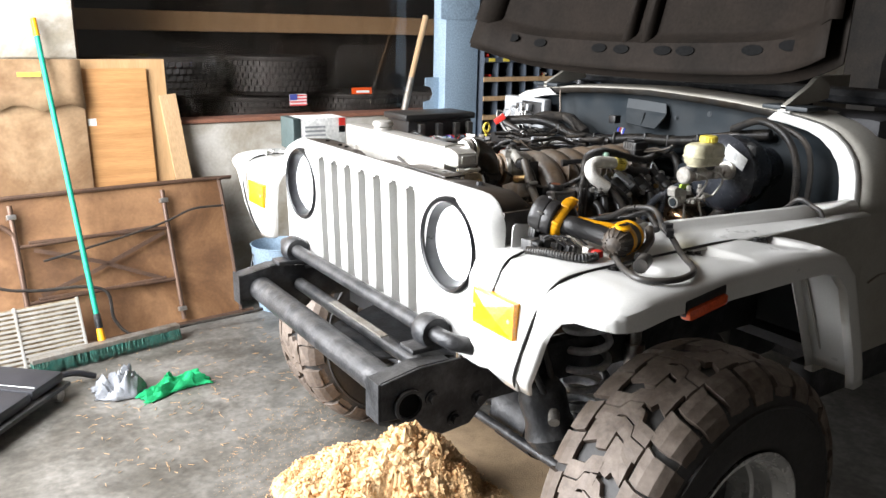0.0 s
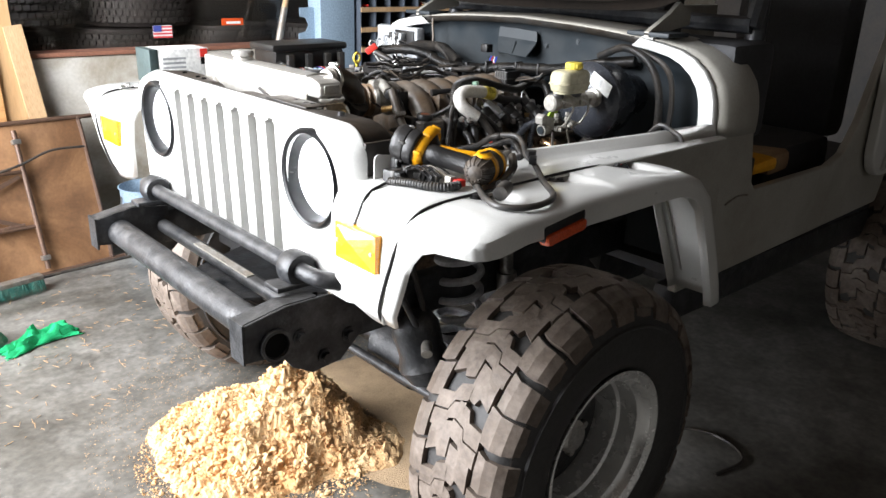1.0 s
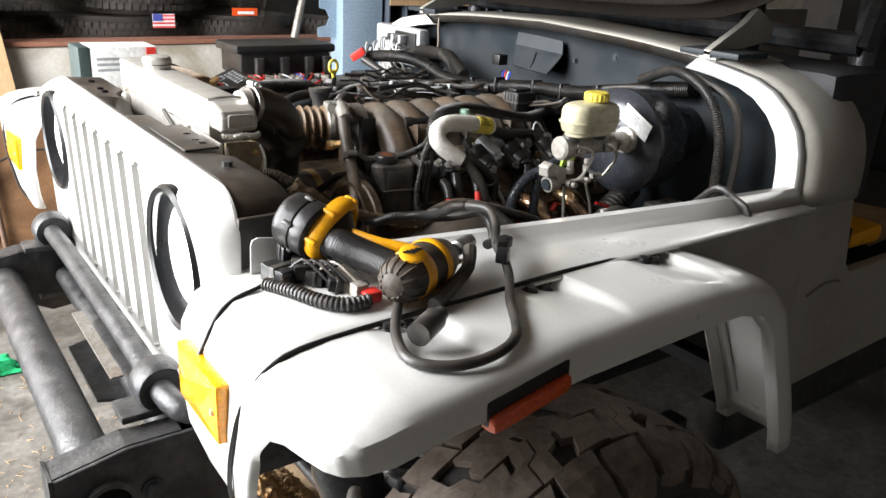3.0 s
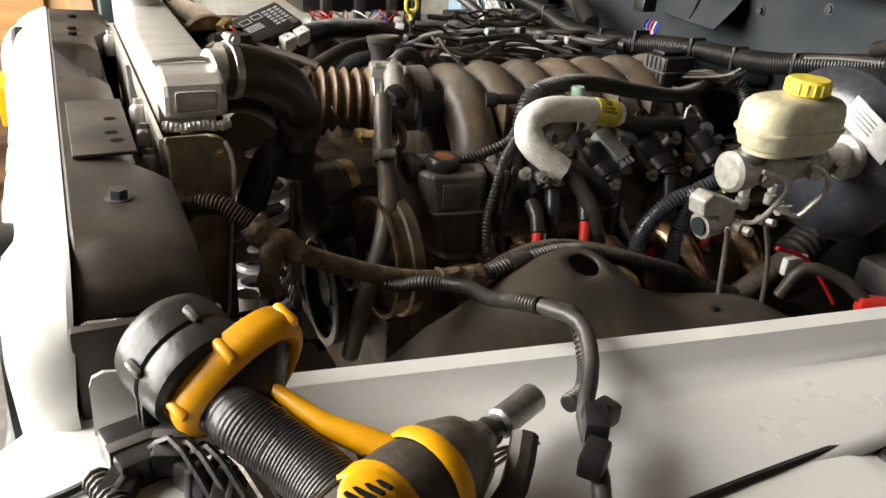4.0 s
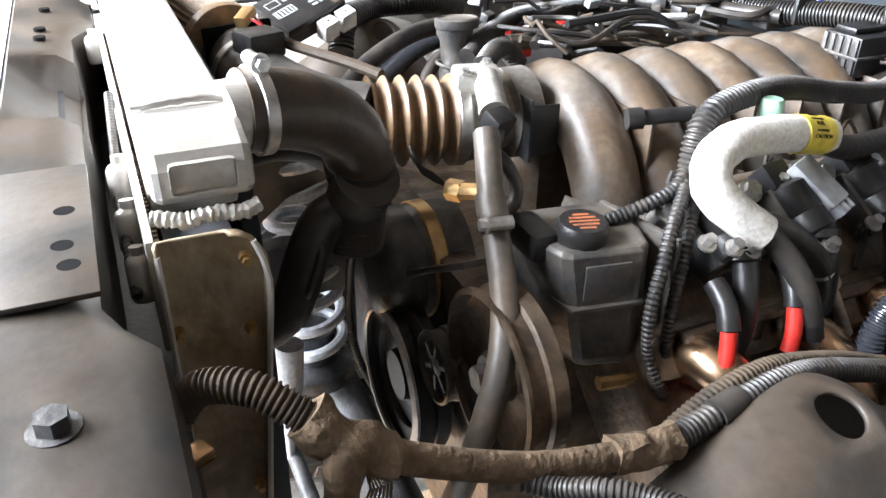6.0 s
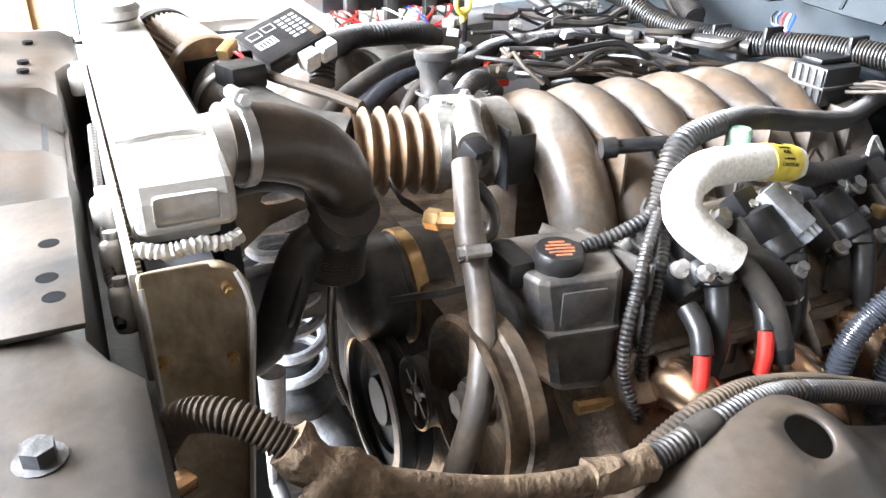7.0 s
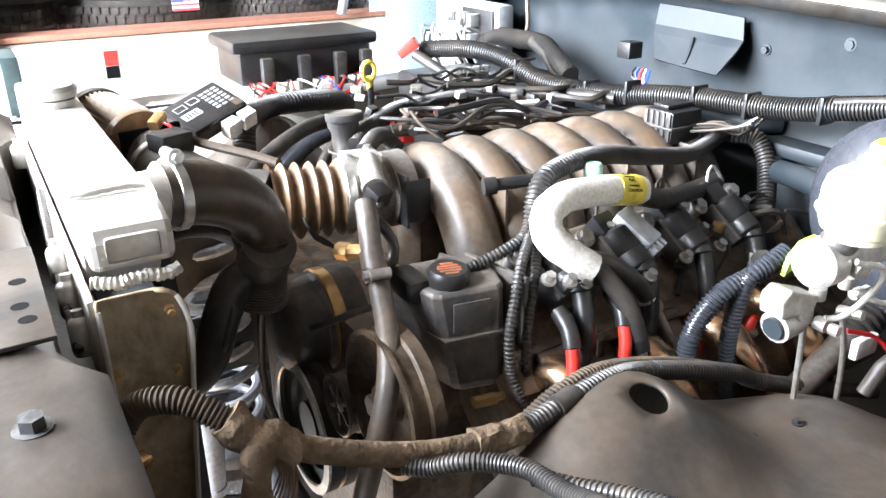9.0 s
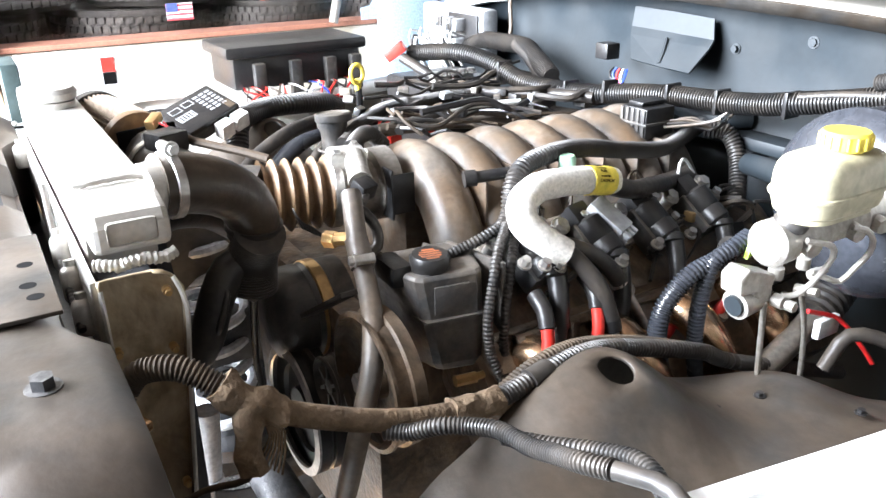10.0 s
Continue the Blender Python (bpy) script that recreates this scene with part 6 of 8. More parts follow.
part("filler_neck", lathe(bmesh.new(), (0.524, -0.232, 1.110), (0, 0, 1), [(0.024, 0), (0.0225, 0.006), (0.019, 0.008), (0.019, 0.02)], 20), dusty_plastic, ps)
part("side_shoulder", boxm(0.480, 0.506, -0.236, -0.186, 1.100, 1.126, 0.007), black_plastic, ps)
cap = part("reservoir_cap", lathe(bmesh.new(), (0.524, -0.236, 1.112), (0, -0.05, 1), [(0.020, 0), (0.0222, 0.003), (0.0222, 0.018), (0.0195, 0.022), (0, 0.022)], 14), black_plastic, ps, "round black cap with faded orange print")
for k in range(5):
    w = 0.0125 * math.cos((k - 2) * 0.5)
    part("print_bar", boxm(-w, w, -0.0115 + 0.0052 * k, -0.0085 + 0.0052 * k, 0.0221, 0.0225, 0.0, Matrix.Translation((0.524, -0.2375, 1.112)) @ Matrix.Rotation(radians(3), 4, "X") @ Matrix.Rotation(radians(-14), 4, "Z")), faded_orange, cap, smooth=False)
part("brass_fitting", cyl(cyl(bmesh.new(), (0.527, -0.281, 0.998), (0.552, -0.284, 0.997), 0.0065, n=8), (0.552, -0.284, 0.997), (0.562, -0.284, 0.997), 0.0045, n=8), brass, car)
hose("reservoir_hose", [(0.545, -0.222, 1.118), (0.567, -0.225, 1.123), (0.593, -0.230, 1.132), (0.619, -0.230, 1.142), (0.632, -0.225, 1.154)], 0.0068, loom_plastic, car, ribs=0.0046)
hh = hose("heater_hose", [(0.472, -0.160, 1.189), (0.468, -0.172, 1.178), (0.460, -0.195, 1.153), (0.456, -0.217, 1.123), (0.448, -0.245, 1.103), (0.437, -0.272, 1.086), (0.423, -0.295, 1.058), (0.412, -0.303, 1.032), (0.402, -0.308, 1.008), (0.394, -0.30, 0.96), (0.39, -0.28, 0.90)], 0.0112, grey_hose, car, "worn grey-brown heater hose", n=14)
for z, p in ((0.016, (0.4575, -0.205, 1.141)), (0.013, (0.459, -0.196, 1.151))):
    part("hose_sleeve", tube(bmesh.new(), [Vector(p), Vector(p) + Vector((-0.0025, -0.012, -0.014))], 0.0130, 14, step=0.004), grey_hose, hh)
band_clamp((0.456, -0.213, 1.131), (-0.1, -0.55, -0.8), 0.0116, hh, 0.006)
jt = part("hose_joint", cyl(cyl(bmesh.new(), (0.444, -0.170, 1.145), (0.456, -0.188, 1.150), 0.0075, n=8), (0.438, -0.161, 1.144), (0.446, -0.172, 1.145), 0.0095, n=6), brass, hh, "tan metal pipe joint")
for k in range(5):
    q = Vector((0.438, -0.160, 1.146))
    hose("loose_wire", [q, q + Vector((-0.012 - 0.002 * k, 0.008, 0.012)), q + Vector((-0.022, 0.014 + 0.004 * k, 0.016 + 0.003 * k))], 0.0012, black_plastic, jt, n=5)
hose("hose_loop", [(0.470, -0.165, 1.176), (0.480, -0.172, 1.170), (0.492, -0.178, 1.150), (0.488, -0.186, 1.132), (0.474, -0.188, 1.128), (0.466, -0.190, 1.138)], 0.0062, rubber_hose, car, "short black hose loop", n=12)
hose("plug_leads", [(0.520, -0.094, 1.160), (0.508, -0.112, 1.158), (0.492, -0.132, 1.168), (0.476, -0.152, 1.182)], 0.0055, rubber_hose, car, n=8)

# white heat-sleeved hose with a caution label
sl = part("sleeved_hose", wobble(tube(bmesh.new(), [(0.790, -0.226, 1.164), (0.763, -0.228, 1.170), (0.732, -0.231, 1.176), (0.694, -0.236, 1.181), (0.661, -0.242, 1.183), (0.634, -0.252, 1.174), (0.627, -0.264, 1.157), (0.641, -0.275, 1.139), (0.668, -0.287, 1.118)], 0.0170, 18, step=0.006), 0.0012, 90), white_sleeve, car, "white fibre-sleeved fuel hose")
lab = part("label_band", tube(bmesh.new(), [(0.782, -0.2265, 1.1658), (0.763, -0.228, 1.1700), (0.744, -0.2297, 1.1738)], 0.0180, 18), yellow_pale, sl, "yellow caution wrap")
for k, text in enumerate(("FUEL", "FLAMMABLE", "FUEL", "FLAMMABLE", "CAUTION")):
    cu = bpy.data.curves.new("lettering", "FONT")
    cu.body, cu.size, cu.align_x, cu.extrude = text, 0.0030 if text == "FLAMMABLE" else 0.0052, "CENTER", 0.0002
    ob = new("lettering", cu)
    ob.data.materials.append(black_print)
    a = radians(5 + 19 * k)
    ob.matrix_world = Matrix.Translation((0.763, -0.228 - 0.0186 * math.sin(a), 1.1700 + 0.0186 * math.cos(a))) @ Matrix.Rotation(radians(3), 4, "Z") @ Matrix.Rotation(radians(12), 4, "Y") @ Matrix.Rotation(a, 4, "X")
    ob.parent = lab
hose("fuel_hose", [(0.660, -0.284, 1.124), (0.672, -0.288, 1.118), (0.685, -0.300, 1.102), (0.694, -0.315, 1.083), (0.699, -0.325, 1.062), (0.703, -0.330, 1.042)], 0.0108, rubber_hose, car, "black fuel hose", n=14)
hose("fuel_hose", [(0.664, -0.280, 1.126), (0.683, -0.282, 1.121), (0.708, -0.288, 1.107), (0.731, -0.292, 1.088), (0.748, -0.293, 1.066)], 0.0100, rubber_hose, car, "black fuel hose", n=14)
part("pipe_joint", lathe(lathe(bmesh.new(), (0.746, -0.293, 1.068), (0.018, -0.001, -0.024), [(0.0085, 0), (0.0115, 0.003), (0.0115, 0.010), (0.0095, 0.012), (0.0115, 0.014), (0.0115, 0.024), (0.008, 0.028)], 14), (0.763, -0.294, 1.046), (0.02, -0.014, -0.045), [(0.0065, 0), (0.0065, 0.055)], 10), steel, car, "plated pipe joint")
hose("pipe_clip", [(0.702, -0.329, 1.046), (0.704, -0.332, 1.032)], 0.0118, black_plastic, car, n=12)
hose("steel_line", [(0.703, -0.330, 1.042), (0.712, -0.335, 1.015), (0.722, -0.34, 0.98)], 0.005, steel, car)
hose("vapour_hose", [(0.780, -0.226, 1.164), (0.80, -0.2245, 1.154), (0.835, -0.220, 1.143), (0.891, -0.205, 1.135), (0.956, -0.180, 1.125), (1.0, -0.16, 1.12)], 0.0125, rubber_hose, car, "black hose leaving the sleeve", n=12)
part("service_cap", lathe(bmesh.new(), (0.729, -0.212, 1.170), (0, 0, 1), [(0.0075, 0), (0.0075, 0.014), (0.0105, 0.014), (0.0105, 0.030), (0.0085, 0.033), (0, 0.033)], 14), seal_green, car, "pale green valve cap")
wc = part("white_connector", boxm(-0.013, 0.013, -0.026, 0.026, -0.01, 0.01, 0.003, Matrix.Translation((0.770, -0.245, 1.126)) @ Matrix.Rotation(radians(35), 4, "X") @ Matrix.Rotation(radians(20), 4, "Z")), grey_print, car, "grey multi-pin connector")
for k in range(3):
    part("pin", boxm(-0.010 + 0.008 * k, -0.006 + 0.008 * k, -0.036, -0.026, -0.006, 0.008, 0.0, Matrix.Translation((0.770, -0.245, 1.126)) @ Matrix.Rotation(radians(35), 4, "X") @ Matrix.Rotation(radians(20), 4, "Z")), grey_print, wc, smooth=False)

# looms over the engine
hose("main_loom", [(0.92, 0.50, 1.215), (0.95, 0.385, 1.228), (0.98, 0.312, 1.217), (1.0, 0.248, 1.192), (1.02, 0.189, 1.184), (1.04, 0.091, 1.188), (1.06, 0.017, 1.198), (1.08, -0.05, 1.203), (1.09, -0.131, 1.207), (1.095, -0.197, 1.214), (1.1, -0.256, 1.226), (1.11, -0.314, 1.237), (1.12, -0.372, 1.25), (1.13, -0.46, 1.262)], 0.0165, loom_plastic, car, "thick corrugated wiring loom", n=12, ribs=0.0048)
hose("battery_cable", [(0.885, 0.475, 1.212), (0.9, 0.422, 1.193), (0.92, 0.38, 1.175), (0.95, 0.287, 1.17), (1.0, 0.164, 1.18), (1.03, 0.079, 1.184)], 0.0100, rubber_hose, car, "thick black battery cable", n=12)
part("terminal_boot", boxm(-0.022, 0.022, -0.012, 0.012, -0.011, 0.011, 0.004, Matrix.Translation((0.880, 0.495, 1.222)) @ Matrix.Rotation(radians(-40), 4, "Z") @ Matrix.Rotation(radians(-35), 4, "Y")), red_plastic, car, "bright red terminal boot")
hose("computer_loom", [(1.085, 0.56, 1.20), (1.09, 0.50, 1.225), (1.09, 0.428, 1.23), (1.08, 0.338, 1.232), (1.07, 0.288, 1.217), (1.05, 0.219, 1.197)], 0.018, loom_plastic, car, "corrugated loom to the computer", n=12, ribs=0.0048)
hose("computer_loom", [(1.075, 0.36, 1.235), (1.065, 0.30, 1.215), (1.06, 0.26, 1.19), (1.06, 0.22, 1.185)], 0.012, rubber_hose, car, n=10)
hose("injector_loom", [(0.626, 0.2, 1.139), (0.682, 0.25, 1.154), (0.741, 0.28, 1.165), (0.822, 0.3, 1.164), (0.908, 0.32, 1.159), (0.98, 0.33, 1.151)], 0.0125, loom_plastic, car, "corrugated injector loom", n=10, ribs=0.0046)
hose("vacuum_hose", [(0.578, 0.38, 1.067), (0.619, 0.38, 1.1), (0.664, 0.38, 1.117), (0.721, 0.38, 1.123), (0.793, 0.38, 1.124), (0.894, 0.38, 1.128), (1.001, 0.38, 1.126), (1.06, 0.37, 1.13)], 0.016, clean_hose, car, "black vacuum hose", n=12)
hose("vacuum_hose", [(0.60, 0.30, 1.04), (0.63, 0.33, 1.085), (0.68, 0.345, 1.115), (0.76, 0.35, 1.14), (0.85, 0.355, 1.15), (0.93, 0.36, 1.158)], 0.010, rubber_hose, car, "black vacuum hose", n=10)
hose("thin_loom", [(0.72, 0.19, 1.148), (0.741, 0.2, 1.156), (0.831, 0.2, 1.169), (0.927, 0.2, 1.165), (1.001, 0.18, 1.152), (1.048, 0.14, 1.143), (1.089, 0.08, 1.134)], 0.008, loom_plastic, car, "thin taped loom", n=8)
hose("fuel_rail", [(0.70, 0.225, 1.145), (0.809, 0.22, 1.143), (0.904, 0.22, 1.133), (1.021, 0.22, 1.126)], 0.011, grey_hose, car, "brown fuel rail", n=10)
for p in ((0.998, 0.182, 1.154), (1.05, 0.11, 1.175)):
    part("inline_connector", boxm(p[0] - 0.026, p[0] + 0.026, p[1] - 0.014, p[1] + 0.014, p[2] - 0.012, p[2] + 0.014, 0.004), dusty_plastic, car, "black inline connector")
hose("coil_loom", [(1.12, -0.08, 1.165), (1.080, -0.090, 1.157), (0.989, -0.120, 1.150), (0.881, -0.150, 1.171), (0.788, -0.175, 1.194), (0.718, -0.195, 1.203), (0.670, -0.205, 1.197), (0.648, -0.215, 1.178), (0.642, -0.220, 1.150)], 0.012, loom_plastic, car, "shiny corrugated coil loom", n=10, ribs=0.0046)
hose("coil_loom", [(0.641, -0.220, 1.151), (0.618, -0.242, 1.141), (0.597, -0.260, 1.128), (0.580, -0.275, 1.100), (0.567, -0.285, 1.062), (0.568, -0.290, 1.023), (0.577, -0.300, 0.993), (0.59, -0.30, 0.96)], 0.0062, loom_plastic, car, "corrugated sensor loom", n=8, ribs=0.0046)
hose("coil_loom", [(0.648, -0.225, 1.142), (0.616, -0.260, 1.117), (0.600, -0.275, 1.088), (0.589, -0.285, 1.055), (0.586, -0.290, 1.017), (0.594, -0.30, 0.96)], 0.0058, loom_plastic, car, "corrugated sensor loom", n=8, ribs=0.0046)
hose("taped_hose", [(1.085, -0.11, 1.163), (1.106, -0.135, 1.158), (1.104, -0.160, 1.126), (1.075, -0.190, 1.080), (1.032, -0.222, 1.046), (0.96, -0.275, 1.047), (0.89, -0.33, 1.09)], 0.0135, loom_plastic, car, "shiny black corrugated hose", n=12, ribs=0.0055)
hose("clutch_loom", [(0.868, -0.372, 1.122), (0.847, -0.370, 1.113), (0.823, -0.365, 1.100), (0.790, -0.360, 1.089), (0.765, -0.355, 1.063), (0.753, -0.355, 1.039), (0.754, -0.355, 1.005), (0.77, -0.355, 0.95)], 0.0118, clean_hose, car, "shiny corrugated loom", n=10, ribs=0.0046)
hose("clutch_loom", [(0.838, -0.375, 1.115), (0.816, -0.370, 1.104), (0.806, -0.368, 1.078), (0.803, -0.366, 1.043), (0.805, -0.365, 0.998), (0.82, -0.36, 0.95)], 0.0100, clean_hose, car, "shiny corrugated loom", n=10, ribs=0.0046)
part("tape_flag", prism(bmesh.new(), [(0.845, 1.106), (0.882, 1.122), (0.892, 1.142), (0.868, 1.140), (0.852, 1.126)], "y", -0.390, -0.384), neon, car, "strip of lime tape")
# thin wires and tape bundles lying across the far side of the engine
wrng = random.Random(33)
for k in range(34):
    x, y = wrng.uniform(0.66, 0.98), wrng.uniform(0.10, 0.40)
    z = 1.150 + 0.05 * wrng.random()
    a, l = wrng.gauss(0.15, 0.5), wrng.uniform(0.10, 0.28)
    p, d = Vector((x, y, z)), Vector((math.cos(a), -math.sin(a) * 0.6, 0.0))
    pts = [p] + [p + d * l * f + Vector((wrng.uniform(-.012, .012), wrng.uniform(-.02, .02), wrng.uniform(-.012, .012) - 0.03 * abs(f - 0.5))) for f in (0.25, 0.5, 0.75, 1.0)]
    hose("bay_wire", pts, wrng.choice((0.002, 0.0028, 0.0036, 0.0055)), wrng.choice((loom_plastic, loom_plastic, rubber_hose, black_plastic, grey_hose, brown_loom)), car, n=6)
for k in range(16):
    p = Vector((wrng.uniform(0.68, 1.0), wrng.uniform(0.12, 0.38), 1.150 + 0.035 * wrng.random()))
    m = Matrix.Translation(p) @ Matrix.Rotation(wrng.uniform(0, 3), 4, "Z") @ Matrix.Rotation(wrng.uniform(-0.4, 0.4), 4, "X")
    part("wire_plug", boxm(-0.010, 0.010, -0.006, 0.006, -0.006, 0.006, 0.002, m), wrng.choice((black_plastic, dusty_plastic, dusty_plastic, cast, grey_print)), car)
hose("white_sleeve_wire", [(0.80, 0.17, 1.176), (0.86, 0.165, 1.178), (0.93, 0.15, 1.178)], 0.0048, wire_white, car, "pale sleeved wire", n=8)
# engine wiring block
cb = part("wiring_block", boxm(0.985, 1.045, -0.085, -0.030, 1.152, 1.200, 0.006), black_plastic, car, "black bulkhead connector block")
for k in range(5):
    part("block_rib", boxm(0.983, 0.987, -0.082 + 0.011 * k, -0.076 + 0.011 * k, 1.156, 1.197, 0.001), dusty_plastic, cb)
part("block_lip", boxm(0.981, 1.048, -0.088, -0.027, 1.174, 1.178, 0.001), dusty_plastic, cb)
part("block_lever", boxm(0.990, 1.04, -0.07, -0.04, 1.200, 1.207, 0.003), black_plastic, cb)
for k in range(6):
    q = Vector((1.02 + 0.006 * k, -0.088, 1.17 + 0.004 * (k % 3)))
    hose("block_wire", [q, q + Vector((0.012, -0.02, 0.004)), q + Vector((0.03, -0.045, 0.01 - 0.004 * k)), q + Vector((0.04, -0.07, 0.02))], 0.0022, crng.choice((brown_loom, rubber_hose, grey_hose)), cb, n=5)
for p in ((1.045, 0.06, 1.198), (1.078, -0.045, 1.205), (1.09, -0.13, 1.208), (1.098, -0.24, 1.222), (0.99, 0.28, 1.205), (1.03, 0.14, 1.187)):
    part("loom_clip", boxm(p[0] - 0.016, p[0] + 0.016, p[1] - 0.0035, p[1] + 0.0035, p[2] - 0.020, p[2] + 0.0175, 0.003), black_plastic, car)
hose("bulkhead_pipe", [(1.16, 0.02, 1.175), (1.13, -0.02, 1.175), (1.125, -0.10, 1.172), (1.16, -0.13, 1.172)], 0.016, firewall_paint, car, n=12)
hose("steel_pipe", [(1.092, -0.254, 1.234), (1.10, -0.31, 1.245), (1.12, -0.40, 1.255), (1.155, -0.46, 1.255)], 0.006, rubber_hose, car, n=10)
for k in range(5):
    q = Vector((1.09, 0.07 + 0.008 * k, 1.225))
    hose("loose_wire", [q, q + Vector((-0.01, -0.004, -0.015)), q + Vector((-0.018 + 0.004 * k, -0.02 * k, -0.03))], 0.002, (wire_blue, wire_white, wire_red, wire_blue, black_plastic)[k], car, n=5)
part("flap_plug", boxm(1.085, 1.115, 0.115, 0.145, 1.235, 1.262, 0.003), black_plastic, car)

# dipstick
dp = part("dipstick", tube(bmesh.new(), [(0.752, 0.40, 1.196 + 0.0), (0.754, 0.405, 1.17), (0.756, 0.41, 1.13), (0.75, 0.40, 1.05)], 0.006, 8), black_plastic, car, "engine dipstick with a yellow ring")
part("ring", tube(bmesh.new(), [(0.747 + 0.012 * math.cos(a), 0.395, 1.207 + 0.016 * math.sin(a)) for a in np.linspace(-1.2, 5.0, 18)], 0.0042, 8, step=0.01), yellow_pale, dp, "yellow pull ring")
part("stem", cyl(bmesh.new(), (0.749, 0.397, 1.195), (0.755, 0.408, 1.168), 0.007, 0.005, 10), yellow_pale, dp)
# computer on the bulkhead
ecu = part("engine_computer", boxm(1.085, 1.125, 0.49, 0.74, 1.175, 1.287, 0.01), grey_print, car, "grey aluminium engine computer with cable plugs")
part("panel", boxm(1.080, 1.086, 0.505, 0.62, 1.19, 1.275, 0.003), black_plastic, ecu)
for k in range(16):
    q = Vector((1.08, 0.55 + 0.012 * k, 1.20 + 0.05 * crng.random()))
    hose("wire", [q, q + Vector((-0.03, 0.006, 0.01)), q + Vector((-0.035, 0.0, -0.02)), q + Vector((-0.02, -0.02, -0.06))], 0.0028, crng.choice((wire_white, wire_white, grey_print, loom_plastic, steel)), ecu, n=5)
for k in range(8):
    y, z = 0.55 + 0.02 * (k % 4), 1.20 + 0.04 * (k // 4)
    part("plug", boxm(1.055, 1.082, y, y + 0.015, z, z + 0.026, 0.003), crng.choice((black_plastic, grey_print, dusty_plastic)), ecu)
hose("grey_wire", [(1.12, 0.44, 1.34), (1.11, 0.43, 1.30), (1.105, 0.42, 1.25), (1.10, 0.44, 1.21)], 0.004, grey_hose, car)

# fuse box, relay box
fb = part("fuse_box", boxm(0.62, 0.91, 0.72, 0.88, 1.135, 1.205, 0.008), black_plastic, car, "large black fuse box with lid and loose wires")
part("lid", boxm(0.605, 0.925, 0.712, 0.89, 1.200, 1.226, 0.010), black_plastic, fb)
for x in (0.66, 0.74, 0.82, 0.88):
    part("latch", boxm(x, x + 0.025, 0.700, 0.721, 1.10, 1.19, 0.004), dusty_plastic, fb)
for k in range(22):
    x = crng.uniform(0.64, 0.90)
    q = Vector((x, 0.72, 1.14))
    hose("coloured_wire", [q, q + Vector((crng.uniform(-.02, .02), -0.03, 0.0)), q + Vector((crng.uniform(-.05, .05), -0.045, -0.025)), q + Vector((crng.uniform(-.09, .09), -0.02, -0.05))], 0.0022, crng.choice((wire_red, wire_blue, red_plastic, brown_loom, black_plastic, grey_hose, wire_white)), fb, n=5)
ex, ey = Vector((0.102, 0.040, 0.031)).normalized(), Vector((-0.018, 0.07, 0.029))
ey = (ey - ex * ey.dot(ex)).normalized()
ez = ex.cross(ey)
mr = Matrix.Translation((0.467, 0.425, 1.172)) @ Matrix((ex, ey, ez)).transposed().to_4x4()
rb = part("relay_box", boxm(-0.050, 0.050, -0.036, 0.036, -0.03, -0.005, 0.004, mr), dusty_plastic, car, "black relay box with a printed lid")
part("lid", boxm(-0.054, 0.054, -0.040, 0.040, -0.008, 0.004, 0.004, mr), black_plastic, rb, "flat black lid")
for x0, x1, y0, y1 in ((-0.044, -0.022, 0.012, 0.026), (-0.016, 0.004, 0.014, 0.028), (-0.046, -0.012, -0.012, 0.004)):
    for a0, a1, b0, b1 in ((x0, x1, y0, y0 + 0.0016), (x0, x1, y1 - 0.0016, y1), (x0, x0 + 0.0016, y0, y1), (x1 - 0.0016, x1, y0, y1)):
        part("print_bar", boxm(a0, a1, b0, b1, 0.0042, 0.0046, 0.0, mr), grey_print, rb, smooth=False)
for k in range(5):
    part("print_bar", boxm(-0.043 + 0.006 * k, -0.040 + 0.006 * k, -0.010, 0.002, 0.0042, 0.0046, 0.0, mr), grey_print, rb, smooth=False)
for j in range(6):
    for k in range(3):
        part("print_bar", boxm(0.010 + 0.013 * k, 0.019 + 0.013 * k, -0.020 + 0.0085 * j, -0.0155 + 0.0085 * j, 0.0042, 0.0046, 0.0, mr), grey_print, rb, smooth=False)
part("mud_patch", boxm(0.036, 0.050, -0.036, -0.014, 0.0042, 0.0046, 0.0, mr), brown_loom, rb, smooth=False)
for k in range(2):
    part("relay", boxm(-0.006 + 0.033 * k, 0.021 + 0.033 * k, -0.062, -0.041, -0.030, -0.002, 0.003, mr), white_card, rb, "pale relay")
    part("relay_mark", boxm(0.006 + 0.033 * k, 0.009 + 0.033 * k, -0.054, -0.051, -0.0018, -0.0014, 0.0, mr), black_print, rb, smooth=False)
hose("relay_loom", [(0.52, 0.41, 1.10), (0.538, 0.44, 1.138), (0.599, 0.500, 1.142), (0.661, 0.520, 1.140), (0.747, 0.560, 1.126), (0.80, 0.62, 1.10)], 0.020, loom_plastic, car, "fat corrugated loom", n=14, ribs=0.007)
# far inner panel and battery tray clutter
part("battery", boxm(0.90, 1.07, 0.40, 0.58, 1.0, 1.165, 0.008), black_plastic, car, "black battery with bare terminals")
part("battery_clamp", boxm(0.90, 0.99, 0.38, 0.41, 1.165, 1.185, 0.004), steel, car)
for k in range(5):
    part("clamp_nut", hex_bolt(bmesh.new(), (0.905 + 0.02 * k, 0.385, 1.186), (0, 0, 1), 0.008, 0.008), steel, car)
for p in ((0.80, 0.36, 1.10), (0.86, 0.34, 1.115), (0.775, 0.345, 1.125)):
    part("red_clip", boxm(p[0] - 0.012, p[0] + 0.012, p[1] - 0.008, p[1] + 0.008, p[2] - 0.02, p[2] + 0.02, 0.003), red_plastic, car)

